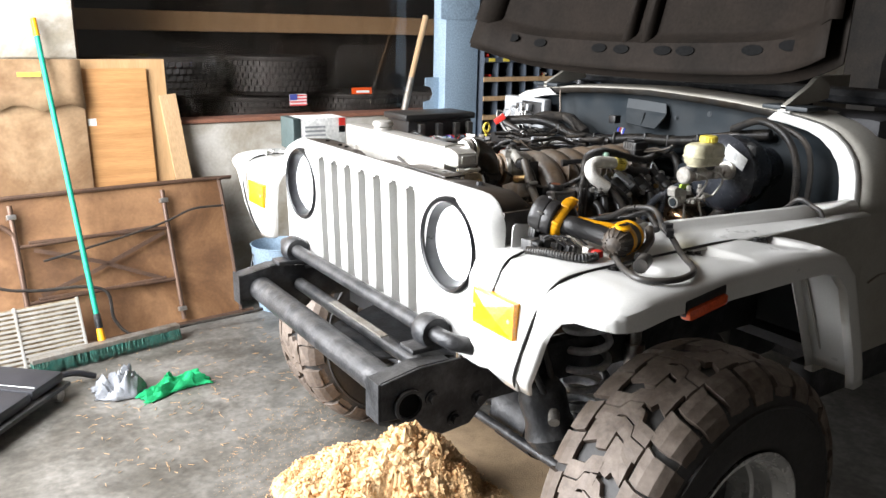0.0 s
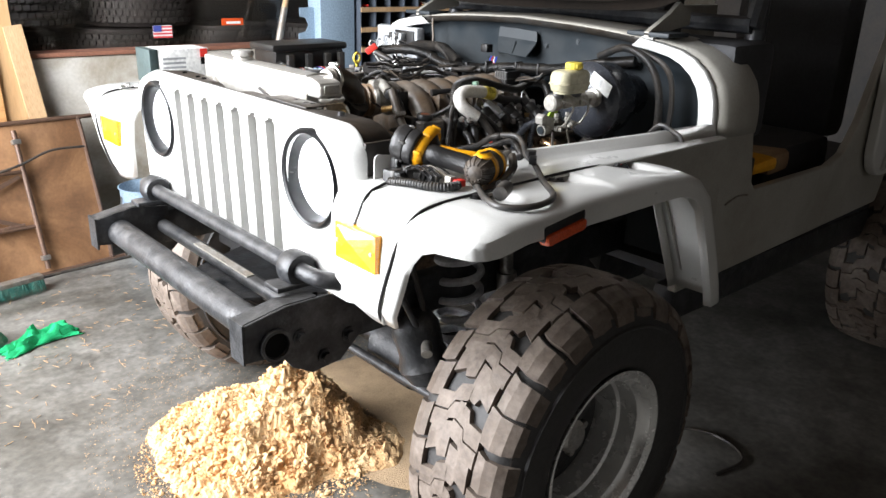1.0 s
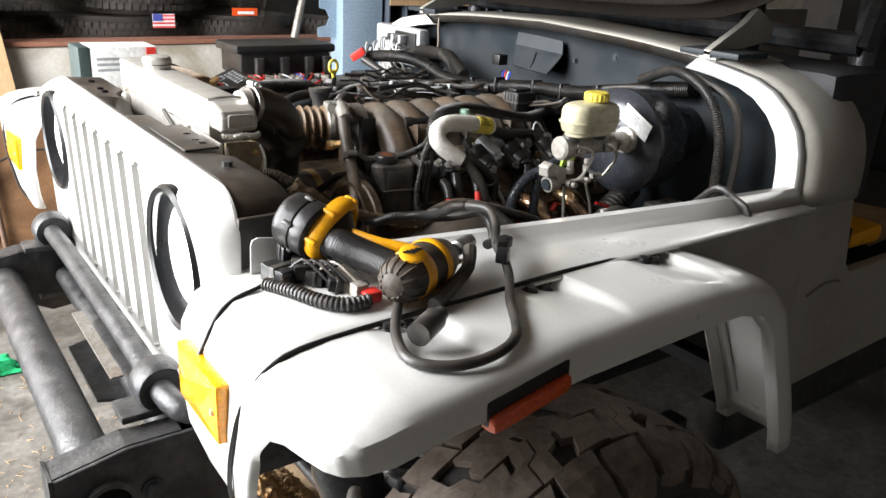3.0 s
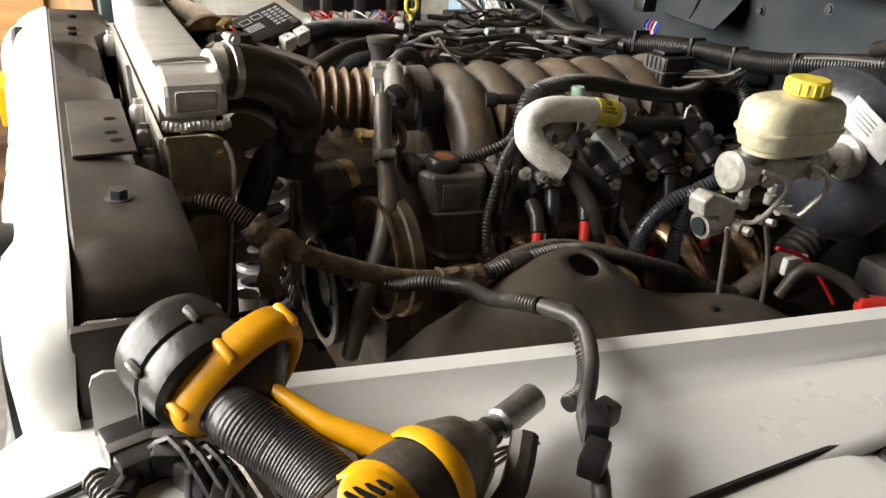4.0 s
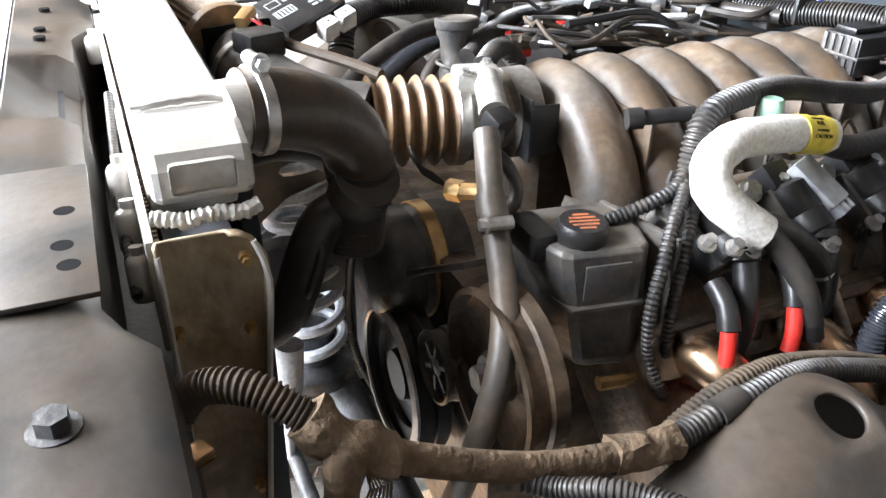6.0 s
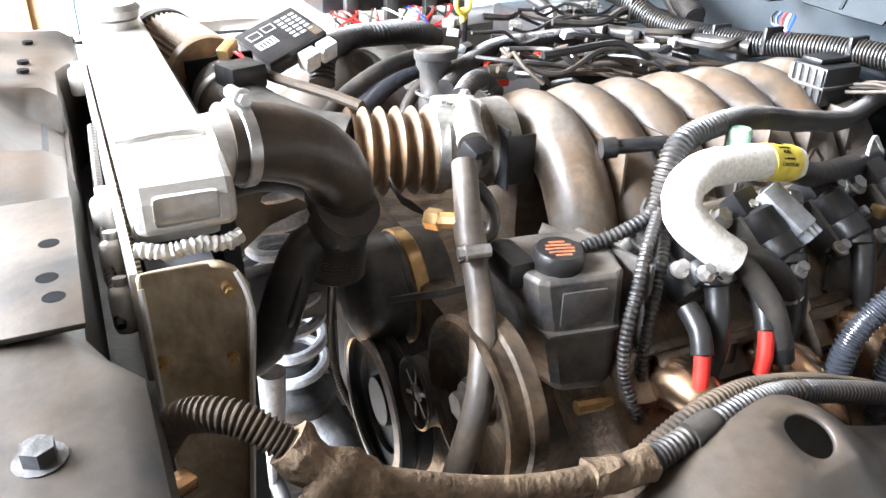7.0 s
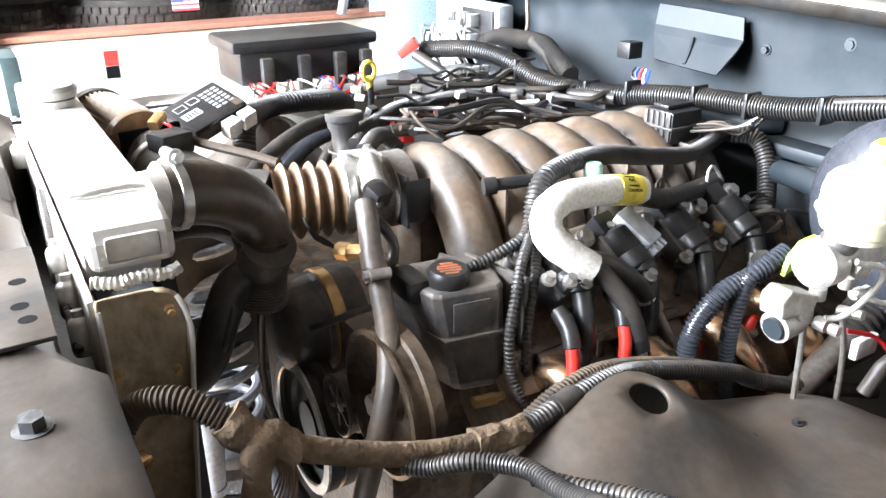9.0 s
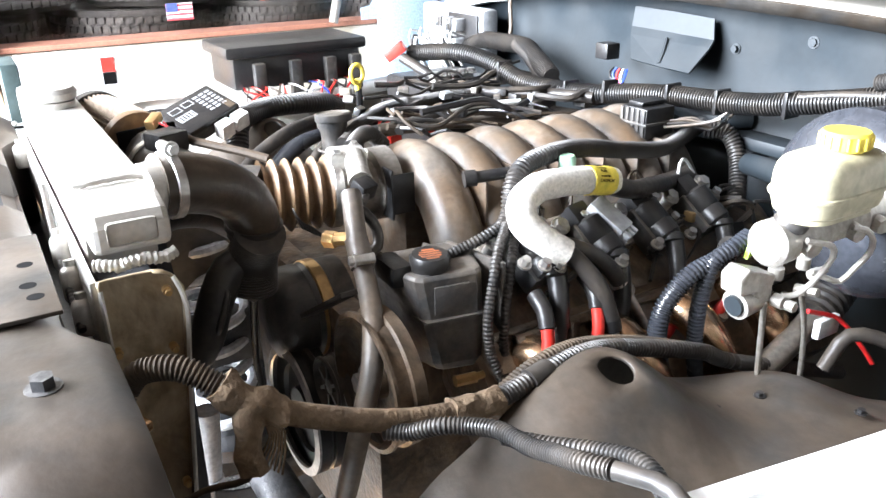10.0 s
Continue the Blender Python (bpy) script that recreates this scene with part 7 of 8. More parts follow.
# brake servo, master cylinder and lines
bo = part("brake_servo", lathe(bmesh.new(), (1.06, -0.434, 1.161), (-1, 0, 0), [(0.060, -0.106), (0.060, -0.01), (0.092, 0), (0.102, 0.02), (0.104, 0.085), (0.1075, 0.089), (0.1075, 0.099), (0.103, 0.104), (0.094, 0.117), (0.07, 0.127), (0.04, 0.131), (0, 0.133)], 56), clean_hose, car, "large round black brake servo")
tx, ty = Vector((0.004, -0.064, -0.034)).normalized(), Vector((0.008, 0.023, -0.034)).normalized()
ty = (ty - tx * ty.dot(tx)).normalized()
tm = Matrix.Translation((0.929, -0.498, 1.2155)) @ Matrix((tx, ty, tx.cross(ty))).transposed().to_4x4()
tag = part("data_tag", boxm(-0.036, 0.036, -0.0205, 0.0205, -0.0008, 0.0008, 0.0, tm), white_card, bo, "white paper tag", smooth=False)
for k in range(4):
    for z in (-0.0014, 0.0010):
        part("print_bar", boxm(-0.030, 0.004, -0.013 + 0.006 * k, -0.011 + 0.006 * k, z, z + 0.0004, 0.0, tm), grey_print, tag, smooth=False)
mc = part("master_cylinder", lathe(bmesh.new(), (0.932, -0.478, 1.177), (-1, 0, -0.0), [(0.026, 0), (0.026, 0.010), (0.018, 0.012), (0.019, 0.05), (0.0175, 0.052), (0.0185, 0.16), (0.0225, 0.162), (0.0225, 0.182), (0.018, 0.186), (0, 0.186)], 24), bright_cast, car, "bright cast brake master cylinder")
for x in (0.80, 0.87, 0.91):
    part("outlet", cyl(bmesh.new(), (x - 0.013, -0.478, 1.177), (x - 0.017, -0.505, 1.172), 0.009, n=8), bright_cast, mc)
def tank_ring(z, grow):
    w, d = 0.0635 * grow, 0.034 * grow
    return [(x, y, z) for x, y in rounded(0.803 - w, 0.803 + w, -0.495 - d, -0.495 + d, 0.030 * grow)]


tank = [tank_ring(z, g) for z, g in ((1.209, 0.80), (1.211, 0.87), (1.221, 0.93), (1.2265, 0.95), (1.2275, 1.00), (1.2300, 1.00), (1.2310, 0.95), (1.246, 0.94), (1.254, 0.90), (1.259, 0.81), (1.262, 0.66), (1.2635, 0.40), (1.264, 0.05))]
res = part("fluid_tank", loft([r + r[:1] for r in tank]), cream_plastic, mc, "cream translucent brake fluid tank with a moulded seam")
part("tank_base", prism(bmesh.new(), rounded(0.752, 0.854, -0.520, -0.470, 0.024), "z", 1.2035, 1.2105), cream_plastic, res)
cap = part("tank_cap", lathe(bmesh.new(), (0.812, -0.497, 1.260), (0, 0, 1), [(0.017, 0), (0.018, 0.004), (0.0215, 0.005), (0.0222, 0.007), (0.0222, 0.018), (0.020, 0.0205), (0, 0.0205)], 24), yellow_pale, res, "yellow screw cap")
for k in range(18):
    a = 2 * math.pi * k / 18
    part("grip", cyl(bmesh.new(), (0.812 + 0.0220 * math.cos(a), -0.497 + 0.0220 * math.sin(a), 1.2665), (0.812 + 0.0220 * math.cos(a), -0.497 + 0.0220 * math.sin(a), 1.2775), 0.0015, n=6), yellow_pale, cap)
pv = part("brake_valve", prism(bmesh.new(), [(0.736, 1.138), (0.748, 1.146), (0.791, 1.130), (0.787, 1.119), (0.789, 1.101), (0.770, 1.101), (0.760, 1.117), (0.739, 1.118)], "y", -0.466, -0.440), bright_cast, car, "cast brake proportioning valve", smooth=False, bevel=0.003)
part("valve_nose", cyl(bmesh.new(), (0.776, -0.451, 1.104), (0.752, -0.451, 1.101), 0.016, n=14), bright_cast, pv)
part("valve_screw", cyl(bmesh.new(), (0.752, -0.451, 1.101), (0.748, -0.451, 1.1005), 0.011, n=12), firewall_paint, pv)
for path in ([(0.771, -0.503, 1.184), (0.785, -0.508, 1.180), (0.801, -0.510, 1.174), (0.809, -0.508, 1.160), (0.807, -0.500, 1.140), (0.805, -0.490, 1.122), (0.799, -0.482, 1.112), (0.790, -0.475, 1.111)],
             [(0.841, -0.503, 1.182), (0.856, -0.508, 1.178), (0.869, -0.510, 1.165), (0.870, -0.508, 1.149), (0.865, -0.500, 1.132), (0.858, -0.492, 1.116), (0.847, -0.485, 1.119), (0.834, -0.475, 1.125)],
             [(0.985, -0.215, 1.085), (0.97, -0.25, 1.075), (0.94, -0.28, 1.06), (0.93, -0.29, 1.045)]):
    hose("brake_pipe", path, 0.0031, bright_cast, pv, "plated brake pipe", n=8)
for path in ([(0.80, -0.45, 1.09), (0.815, -0.445, 1.0), (0.83, -0.44, 0.93)], [(0.86, -0.45, 1.09), (0.89, -0.445, 1.02), (0.91, -0.44, 0.90)]):
    hose("drop_pipe", path, 0.0032, cast, pv, "thin steel brake pipe", n=8)
for x, y, z, d, r in ((0.79, -0.467, 1.104, (0, -1, 0), 0.007), (0.825, -0.467, 1.106, (0, -1, 0.2), 0.006), (0.855, -0.451, 1.116, (0, 0, 1), 0.007), (0.81, -0.451, 1.116, (0, 0, 1), 0.008), (0.872, -0.451, 1.104, (1, 0, 0), 0.006)):
    part("pipe_nut", hex_bolt(cyl(bmesh.new(), (x, y, z), Vector((x, y, z)) + Vector(d).normalized() * 0.012, r, n=12), Vector((x, y, z)) + Vector(d).normalized() * 0.012, d, r * 0.8, 0.010, False), bright_cast, pv)
for x in (0.80, 0.87):
    part("tank_grommet", lathe(bmesh.new(), (x - 0.03, -0.485, 1.189), (0, 0, 1), [(0.014, 0), (0.016, 0.004), (0.016, 0.012), (0.013, 0.016)], 16), dusty_plastic, mc)
hose("servo_hose", [(0.95, -0.40, 1.13), (1.0, -0.33, 1.15), (1.05, -0.25, 1.14), (1.08, -0.2, 1.13)], 0.016, firewall_paint, car, "dark servo vacuum hose", n=12)
hose("servo_cable", [(1.09, -0.36, 1.27), (1.06, -0.47, 1.305), (1.05, -0.56, 1.275), (1.055, -0.60, 1.20), (1.06, -0.605, 1.10), (1.06, -0.61, 1.0)], 0.011, loom_plastic, car, "black cable over the servo", n=10, ribs=0.0046)
hose("servo_cable", [(1.07, -0.52, 1.30), (1.08, -0.60, 1.26), (1.085, -0.625, 1.18), (1.08, -0.625, 1.05)], 0.008, rubber_hose, car, n=8)
hose("steering_shaft", [(1.15, -0.36, 1.05), (1.0, -0.385, 0.985), (0.86, -0.39, 0.92)], 0.016, cast, car, "grey steering shaft")
part("shaft_boot", tube(bmesh.new(), [(1.0, -0.385, 0.985), (1.05, -0.377, 1.008), (1.09, -0.37, 1.028)], 0.028, 16, ribs=0.012), rubber_hose, car)
hose("red_wire", [(0.93, -0.42, 1.03), (0.98, -0.43, 1.01), (1.01, -0.45, 0.97), (1.02, -0.46, 0.95)], 0.003, wire_red, car)
part("white_tape", boxm(0.945, 0.985, -0.43, -0.42, 0.99, 1.015, 0.003), white_card, car)
for k, (p, mt) in enumerate((((0.98, -0.57, 1.01), wire_blue), ((1.0, -0.59, 1.012), neon), ((0.955, -0.555, 1.01), red_plastic))):
    part("bay_connector", boxm(-0.02, 0.02, -0.012, 0.012, -0.01, 0.012, 0.003, Matrix.Translation(p) @ Matrix.Rotation(radians(-35), 4, "Z")), mt, car, "small coloured connector")
hose("connector_lead", [(0.95, -0.55, 1.012), (0.93, -0.52, 1.035), (0.90, -0.49, 1.04), (0.88, -0.48, 1.0)], 0.008, rubber_hose, car)
part("bay_plug", boxm(0.98, 1.06, -0.56, -0.50, 1.01, 1.05, 0.008), dusty_plastic, car, "dusty multi-plug")

# muddy harness along the near inner wing
hn = hose("wing_harness", [(0.180, -0.350, 1.10), (0.184, -0.360, 1.127), (0.196, -0.356, 1.146), (0.208, -0.360, 1.158), (0.230, -0.375, 1.161), (0.252, -0.390, 1.148), (0.268, -0.400, 1.135)], 0.0100, brown_loom, car, "mud-coated corrugated harness", n=14, ribs=0.0034)
hose("harness_run", [(0.268, -0.4, 1.135), (0.298, -0.405, 1.115), (0.349, -0.410, 1.092), (0.397, -0.412, 1.075), (0.445, -0.412, 1.065), (0.480, -0.411, 1.061)], 0.0098, tape, hn, "taped muddy harness", n=12)
hose("harness_run", [(0.470, -0.411, 1.062), (0.497, -0.410, 1.061), (0.558, -0.400, 1.064), (0.606, -0.393, 1.063), (0.664, -0.388, 1.049), (0.791, -0.385, 1.003), (0.850, -0.388, 0.972), (1.063, -0.400, 0.891)], 0.0100, loom_plastic, hn, "corrugated harness", n=12, ribs=0.0048)
hose("harness_run", [(0.485, -0.402, 1.048), (0.514, -0.395, 1.057), (0.543, -0.390, 1.065), (0.577, -0.385, 1.068), (0.617, -0.380, 1.063), (0.677, -0.375, 1.045), (0.737, -0.375, 1.023), (0.812, -0.380, 0.993)], 0.0085, brown_loom, hn, n=10, ribs=0.0046)
part("tape_wrap", wobble(tube(bmesh.new(), [(0.530, -0.405, 1.0635), (0.545, -0.402, 1.064), (0.556, -0.400, 1.064)], 0.0112, 14, step=0.004), 0.001, 120), loom_plastic, hn)
part("tape_wrap", wobble(tube(bmesh.new(), [(0.253, -0.390, 1.147), (0.268, -0.400, 1.134), (0.295, -0.405, 1.116)], 0.0138, 14, step=0.004), 0.0045, 70), tape, hn, "frayed brown tape")
part("tape_wrap", wobble(tube(bmesh.new(), [(0.267, -0.402, 1.132), (0.266, -0.410, 1.116), (0.263, -0.415, 1.102), (0.264, -0.422, 1.085)], 0.0115, 12, step=0.004), 0.0045, 70), tape, hn, "frayed brown tape")
part("tape_wrap", wobble(tube(bmesh.new(), [(0.440, -0.412, 1.066), (0.469, -0.412, 1.062), (0.49, -0.410, 1.061)], 0.0130, 12, step=0.004), 0.0045, 70), tape, hn, "brown tape")
for k in range(7):
    q = Vector((0.276, -0.408, 1.124))
    hose("bare_strand", [q, q + Vector((0.004 + 0.002 * k, -0.006, -0.018)), q + Vector((0.010 * (k - 3) * 0.3, -0.010, -0.035 - 0.003 * k))], 0.0009, tape, hn, n=4)
part("harness_clip", boxm(-0.016, 0.016, -0.007, 0.007, -0.004, 0.004, 0.002, Matrix.Translation((0.191, -0.362, 1.112)) @ Matrix.Rotation(radians(25), 4, "Z")), copper, hn, "rusty clip")
hose("branch_loom", [(0.375, -0.415, 1.074), (0.390, -0.430, 1.076), (0.406, -0.450, 1.088), (0.424, -0.468, 1.092), (0.434, -0.495, 1.100), (0.431, -0.535, 1.112), (0.426, -0.570, 1.130), (0.420, -0.60, 1.146), (0.424, -0.625, 1.155)], 0.0074, loom_plastic, hn, "grey corrugated branch", n=12, ribs=0.0036)
hose("branch_loom", [(0.434, -0.50, 1.098), (0.448, -0.53, 1.104), (0.462, -0.57, 1.118), (0.462, -0.61, 1.135), (0.452, -0.640, 1.138), (0.444, -0.665, 1.124), (0.425, -0.69, 1.120), (0.404, -0.702, 1.122)], 0.0072, loom_plastic, hn, n=10, ribs=0.0044)
hose("hanging_wire", [(0.20, -0.33, 1.0), (0.24, -0.34, 1.02), (0.27, -0.37, 1.04), (0.275, -0.39, 1.08)], 0.003, brown_loom, hn)

for q in ((0.613, -0.330, 1.024), (0.683, -0.330, 1.030)):
    q = Vector(q)
    part("red_boot", tube(bmesh.new(), [q + Vector((-0.003, -0.004, -0.006)), q + Vector((0.002, 0.0, 0.010)), q + Vector((0.006, 0.008, 0.030))], 0.0072, 12), red_plastic, car, "bright red silicone boot")
    part("boot_end", tube(bmesh.new(), [q + Vector((0.006, 0.008, 0.030)), q + Vector((0.010, 0.020, 0.046)), q + Vector((0.012, 0.04, 0.056))], 0.0095, 12), black_plastic, car)
for p, d, r, h, m in (((0.859, -0.210, 1.100), (0.2, -0.5, 1), 0.013, 0.030, cast), ((0.879, -0.230, 1.085), (0.3, -0.6, 0.8), 0.010, 0.022, dusty_plastic), ((0.744, -0.220, 1.105), (0, -0.4, 1), 0.009, 0.024, dusty_plastic), ((0.998, -0.200, 1.085), (0.2, -0.5, 1), 0.011, 0.022, cast)):
    sn = part("engine_sensor", lathe(bmesh.new(), p, d, [(r * 1.3, -h * 0.4), (r * 1.3, 0), (r, 0.001), (r, h * 0.8), (r * 0.7, h), (0, h)], 14), m, car, "small grey engine sensor")
    part("sensor_nut", hex_bolt(bmesh.new(), Vector(p) + Vector(d).normalized() * h, d, r * 0.55, 0.006, False), steel, sn)
for p in ((0.635, -0.292, 1.112), (0.658, -0.290, 1.104), (0.617, -0.280, 1.114), (0.764, -0.262, 1.100), (0.752, -0.290, 1.088), (0.83, -0.27, 1.085), (0.90, -0.26, 1.080)):
    part("zinc_bolt", hex_bolt(bmesh.new(), p, (0, -0.5, 0.85), 0.0055, 0.009), steel, car)
pk = part("tan_connector", boxm(0.925, 0.947, -0.240, -0.224, 1.084, 1.098, 0.003), brass, car, "tan connector with white wires")
for e in ((0.955, -0.262, 1.060), (0.985, -0.235, 1.072)):
    hose("white_wire", [(0.944, -0.234, 1.090), (0.955, -0.240, 1.096), (Vector(e) + Vector((0.004, 0.004, 0.02))), e], 0.0022, wire_white, pk, n=6)
# dark mass of the steering knuckle and a brake hose beside the near spring
part("steering_knuckle", lathe(bmesh.new(), (0.30, -0.47, 0.69), (0.15, -0.3, -1), [(0.02, -0.02), (0.05, 0), (0.062, 0.03), (0.058, 0.09), (0.07, 0.13), (0.05, 0.17), (0, 0.175)], 20), black_steel, car, "dark steering gear casting")
hose("brake_hose", [(0.313, -0.45, 0.86), (0.313, -0.46, 0.80), (0.318, -0.49, 0.72), (0.312, -0.51, 0.67), (0.290, -0.545, 0.64)], 0.008, rubber_hose, car, "brake hose", n=8)
part("hose_fitting", cyl(bmesh.new(), (0.292, -0.540, 0.642), (0.272, -0.565, 0.630), 0.014, n=12), cast, car)

# ---- loose things on the wings ----
# cordless impact driver lying on the near wing
dv = thing("impact_driver", "yellow and black cordless impact driver lying on the silver wing", "power tool", at=(0.0, 0.0, 0.0))
ax = Vector((0.42, -0.88, -0.20)).normalized()
e1 = Vector((0.085, 0.03, 0.05))
e1 = (e1 - ax * e1.dot(ax)).normalized()
e2 = ax.cross(e1) if ax.cross(e1).z > 0 else e1.cross(ax)
b0 = Vector((0.144, -0.592, 1.163))
cc = Vector((0.180, -0.637, 1.153))
part("battery", lathe(bmesh.new(), b0, ax, [(0, -0.008), (0.034, -0.008), (0.038, -0.004), (0.040, 0.004), (0.040, 0.022), (0.038, 0.024), (0.040, 0.027), (0.039, 0.044), (0.035, 0.048), (0, 0.048)], 40), black_plastic, dv, "round black battery base")
for a in (1.0, 2.3, 3.6, 5.2):
    q = b0 + ax * 0.012 + (e1 * math.cos(a) + e2 * math.sin(a)) * 0.0400
    part("battery_rib", lathe(bmesh.new(), q, ax, [(0.003, 0), (0.004, 0.002), (0.004, 0.012), (0.003, 0.014)], 8), dusty_plastic, dv)


def d_ring(k, a, grow=1.0):
    """The rounded triangular outline of the tool's foot."""
    return cc + ax * k + e1 * (0.047 * grow * math.cos(a) + 0.006) + e2 * (0.036 * grow * math.sin(a) + 0.004 * math.cos(2 * a))


part("collar", loft([[d_ring(k, 2 * math.pi * i / 40, g) for i in range(41)] for k, g in ((-0.016, 0.93), (-0.014, 1.04), (-0.002, 1.08), (0.006, 1.02), (0.010, 0.90), (0.006, 0.80))]), yellow_plastic, dv, "yellow battery collar", solid=0.003)
part("foot", loft([[d_ring(k, 2 * math.pi * i / 40, g) - e1 * sh for i in range(41)] for k, g, sh in ((-0.012, 0.86, 0), (0.004, 0.84, 0.0), (0.012, 0.74, 0.006), (0.030, 0.55, 0.014))]), black_plastic, dv, solid=0.002)
for a in (0.35, 1.55, 2.6):
    q = d_ring(-0.004, a, 1.07)
    part("catch", lathe(bmesh.new(), q - ax * 0.010, ax, [(0.003, 0), (0.0045, 0.002), (0.0045, 0.018), (0.003, 0.021)], 10), yellow_plastic, dv)
part("handle", tube(bmesh.new(), [cc + ax * 0.012 - e1 * 0.010, (0.178, -0.672, 1.149), (0.195, -0.698, 1.144), (0.209, -0.722, 1.141), (0.219, -0.745, 1.138)], 0.0215, 24, ribs=0.0026, depth=0.018), black_plastic, dv, "ribbed black rubber grip")
part("handle_spine", tube(bmesh.new(), [(0.196, -0.655, 1.163), (0.209, -0.676, 1.160), (0.224, -0.698, 1.156), (0.244, -0.716, 1.153), (0.262, -0.733, 1.149)], 0.0045, 10, r_end=0.011), yellow_plastic, dv)
h0, h1 = Vector((0.196, -0.783, 1.138)), Vector((0.308, -0.729, 1.135))
hd = (h1 - h0).normalized()
part("motor_housing", lathe(bmesh.new(), h0, hd, [(0.0, -0.011), (0.010, -0.010), (0.020, -0.005), (0.027, 0.003), (0.031, 0.016), (0.033, 0.04), (0.034, 0.075), (0.032, 0.085)], 28), grimy_rubber, dv, "grimy black rubber motor housing")
s1 = hd.cross(Vector((0, 0, 1))).normalized()
s2 = hd.cross(s1)
for k in range(14):
    a = 2 * math.pi * k / 14
    u = s1 * math.cos(a) + s2 * math.sin(a)
    part("housing_rib", tube(bmesh.new(), [h0 + hd * -0.007 + u * 0.016, h0 + hd * 0.003 + u * 0.0262, h0 + hd * 0.015 + u * 0.0305, h0 + hd * 0.028 + u * 0.0322], 0.0024, 6), grimy_rubber, dv)
part("motor_band", lathe(bmesh.new(), h0 + hd * 0.028, hd, [(0.0325, 0.004), (0.0345, 0.006), (0.0350, 0.022), (0.0335, 0.025)], 28, cap=False), yellow_plastic, dv, "yellow vented band")
cap = part("vent_cap", lathe(bmesh.new(), h0 + hd * 0.030 + Vector((0, -0.006, 0.033)), (-0.1, -0.25, 1), [(0.017, 0), (0.017, 0.004), (0.014, 0.006), (0, 0.006)], 24), yellow_plastic, dv, "round yellow vent cap")
for k in range(4):
    c = h0 + hd * (0.030 + 0.006 * (k - 1.5)) + Vector((-0.001, -0.0075, 0.0405))
    part("vent", boxm(-0.0012, 0.0012, -0.009, 0.009, -0.001, 0.001, 0.0, Matrix.Translation(c) @ Matrix.Rotation(radians(25), 4, "Z") @ Matrix.Rotation(radians(-14), 4, "X")), black_print, cap, smooth=False)
part("gear_case", lathe(bmesh.new(), h0 + hd * 0.085, hd, [(0.034, 0), (0.033, 0.02), (0.026, 0.042), (0.017, 0.052), (0.013, 0.062)], 28), grimy_case, dv, "brown-stained metal gear case")
part("case_trim", lathe(bmesh.new(), h0 + hd * 0.080, hd, [(0.0345, 0), (0.0365, 0.003), (0.0365, 0.012), (0.0345, 0.015)], 28, cap=False), yellow_plastic, dv)
part("chuck", lathe(bmesh.new(), h0 + hd * 0.145, hd, [(0.011, 0), (0.011, 0.012), (0.007, 0.014), (0.007, 0.022)], 18), black_steel, dv)
part("socket", lathe(bmesh.new(), h0 + hd * 0.166, hd, [(0.009, 0), (0.0115, 0.002), (0.0115, 0.045), (0.009, 0.046), (0.008, 0.02), (0, 0.02)], 18), steel, dv, "chrome nut driver socket")
part("trigger", boxm(0.240, 0.258, -0.728, -0.708, 1.136, 1.154, 0.004), black_plastic, dv)
dv.matrix_basis = Matrix.Translation((0.25, -0.745, 1.115)) @ Matrix.Rotation(radians(4.0), 4, Vector((0.905, 0.426, 0))) @ Matrix.Translation((-0.25, 0.745, -1.115)) @ Matrix.Translation((0.0179, -0.0518, 0.077)) @ Matrix.Scale(0.93, 4)

# loose wiring loop with plugs lying on the wing
lw = thing("loose_wiring", "loose black wiring with plugs lying in a loop on the wing", "wiring", at=(0, 0, 0))
hose("loop", [(0.424, -0.625, 1.155), (0.436, -0.66, 1.158), (0.424, -0.695, 1.146), (0.398, -0.728, 1.133), (0.386, -0.760, 1.126), (0.374, -0.787, 1.114), (0.328, -0.845, 1.110), (0.278, -0.915, 1.108), (0.226, -0.940, 1.107), (0.172, -0.936, 1.107), (0.142, -0.905, 1.108), (0.160, -0.849, 1.109), (0.200, -0.79, 1.108), (0.215, -0.765, 1.105)], 0.0062, loom_plastic, lw, "black taped loom", n=10)
for p, a in (((0.396, -0.742, 1.138), 60), ((0.380, -0.765, 1.132), 40), ((0.405, -0.735, 1.136), 15)):
    part("plug", boxm(-0.013, 0.013, -0.008, 0.008, -0.008, 0.008, 0.003, Matrix.Translation(p) @ Matrix.Rotation(radians(a), 4, "Z")), black_plastic, lw, "black plug")
part("bulb_holder", cyl(cyl(bmesh.new(), (0.165, -0.885, 1.122), (0.20, -0.865, 1.124), 0.014, n=14), (0.20, -0.865, 1.124), (0.215, -0.857, 1.124), 0.009, n=10), dusty_plastic, lw)
hose("corrugated_end", [(0.100, -0.640, 1.101), (0.113, -0.685, 1.107), (0.128, -0.725, 1.107), (0.150, -0.752, 1.107), (0.182, -0.757, 1.107)], 0.0095, loom_plastic, lw, n=10, ribs=0.006)
hose("thin_lead", [(0.102, -0.637, 1.101), (0.082, -0.640, 1.097), (0.055, -0.641, 1.090), (0.028, -0.650, 1.074), (0.012, -0.652, 1.045), (0.004, -0.645, 1.02)], 0.003, black_plastic, lw, n=6)
part("red_white_plug", boxm(0.178, 0.200, -0.757, -0.737, 1.101, 1.116, 0.004), red_plastic, lw, "red plug")
part("white_plug", boxm(0.172, 0.190, -0.741, -0.722, 1.103, 1.121, 0.004), bright_cast, lw, "grey plug body")
prng = random.Random(5)
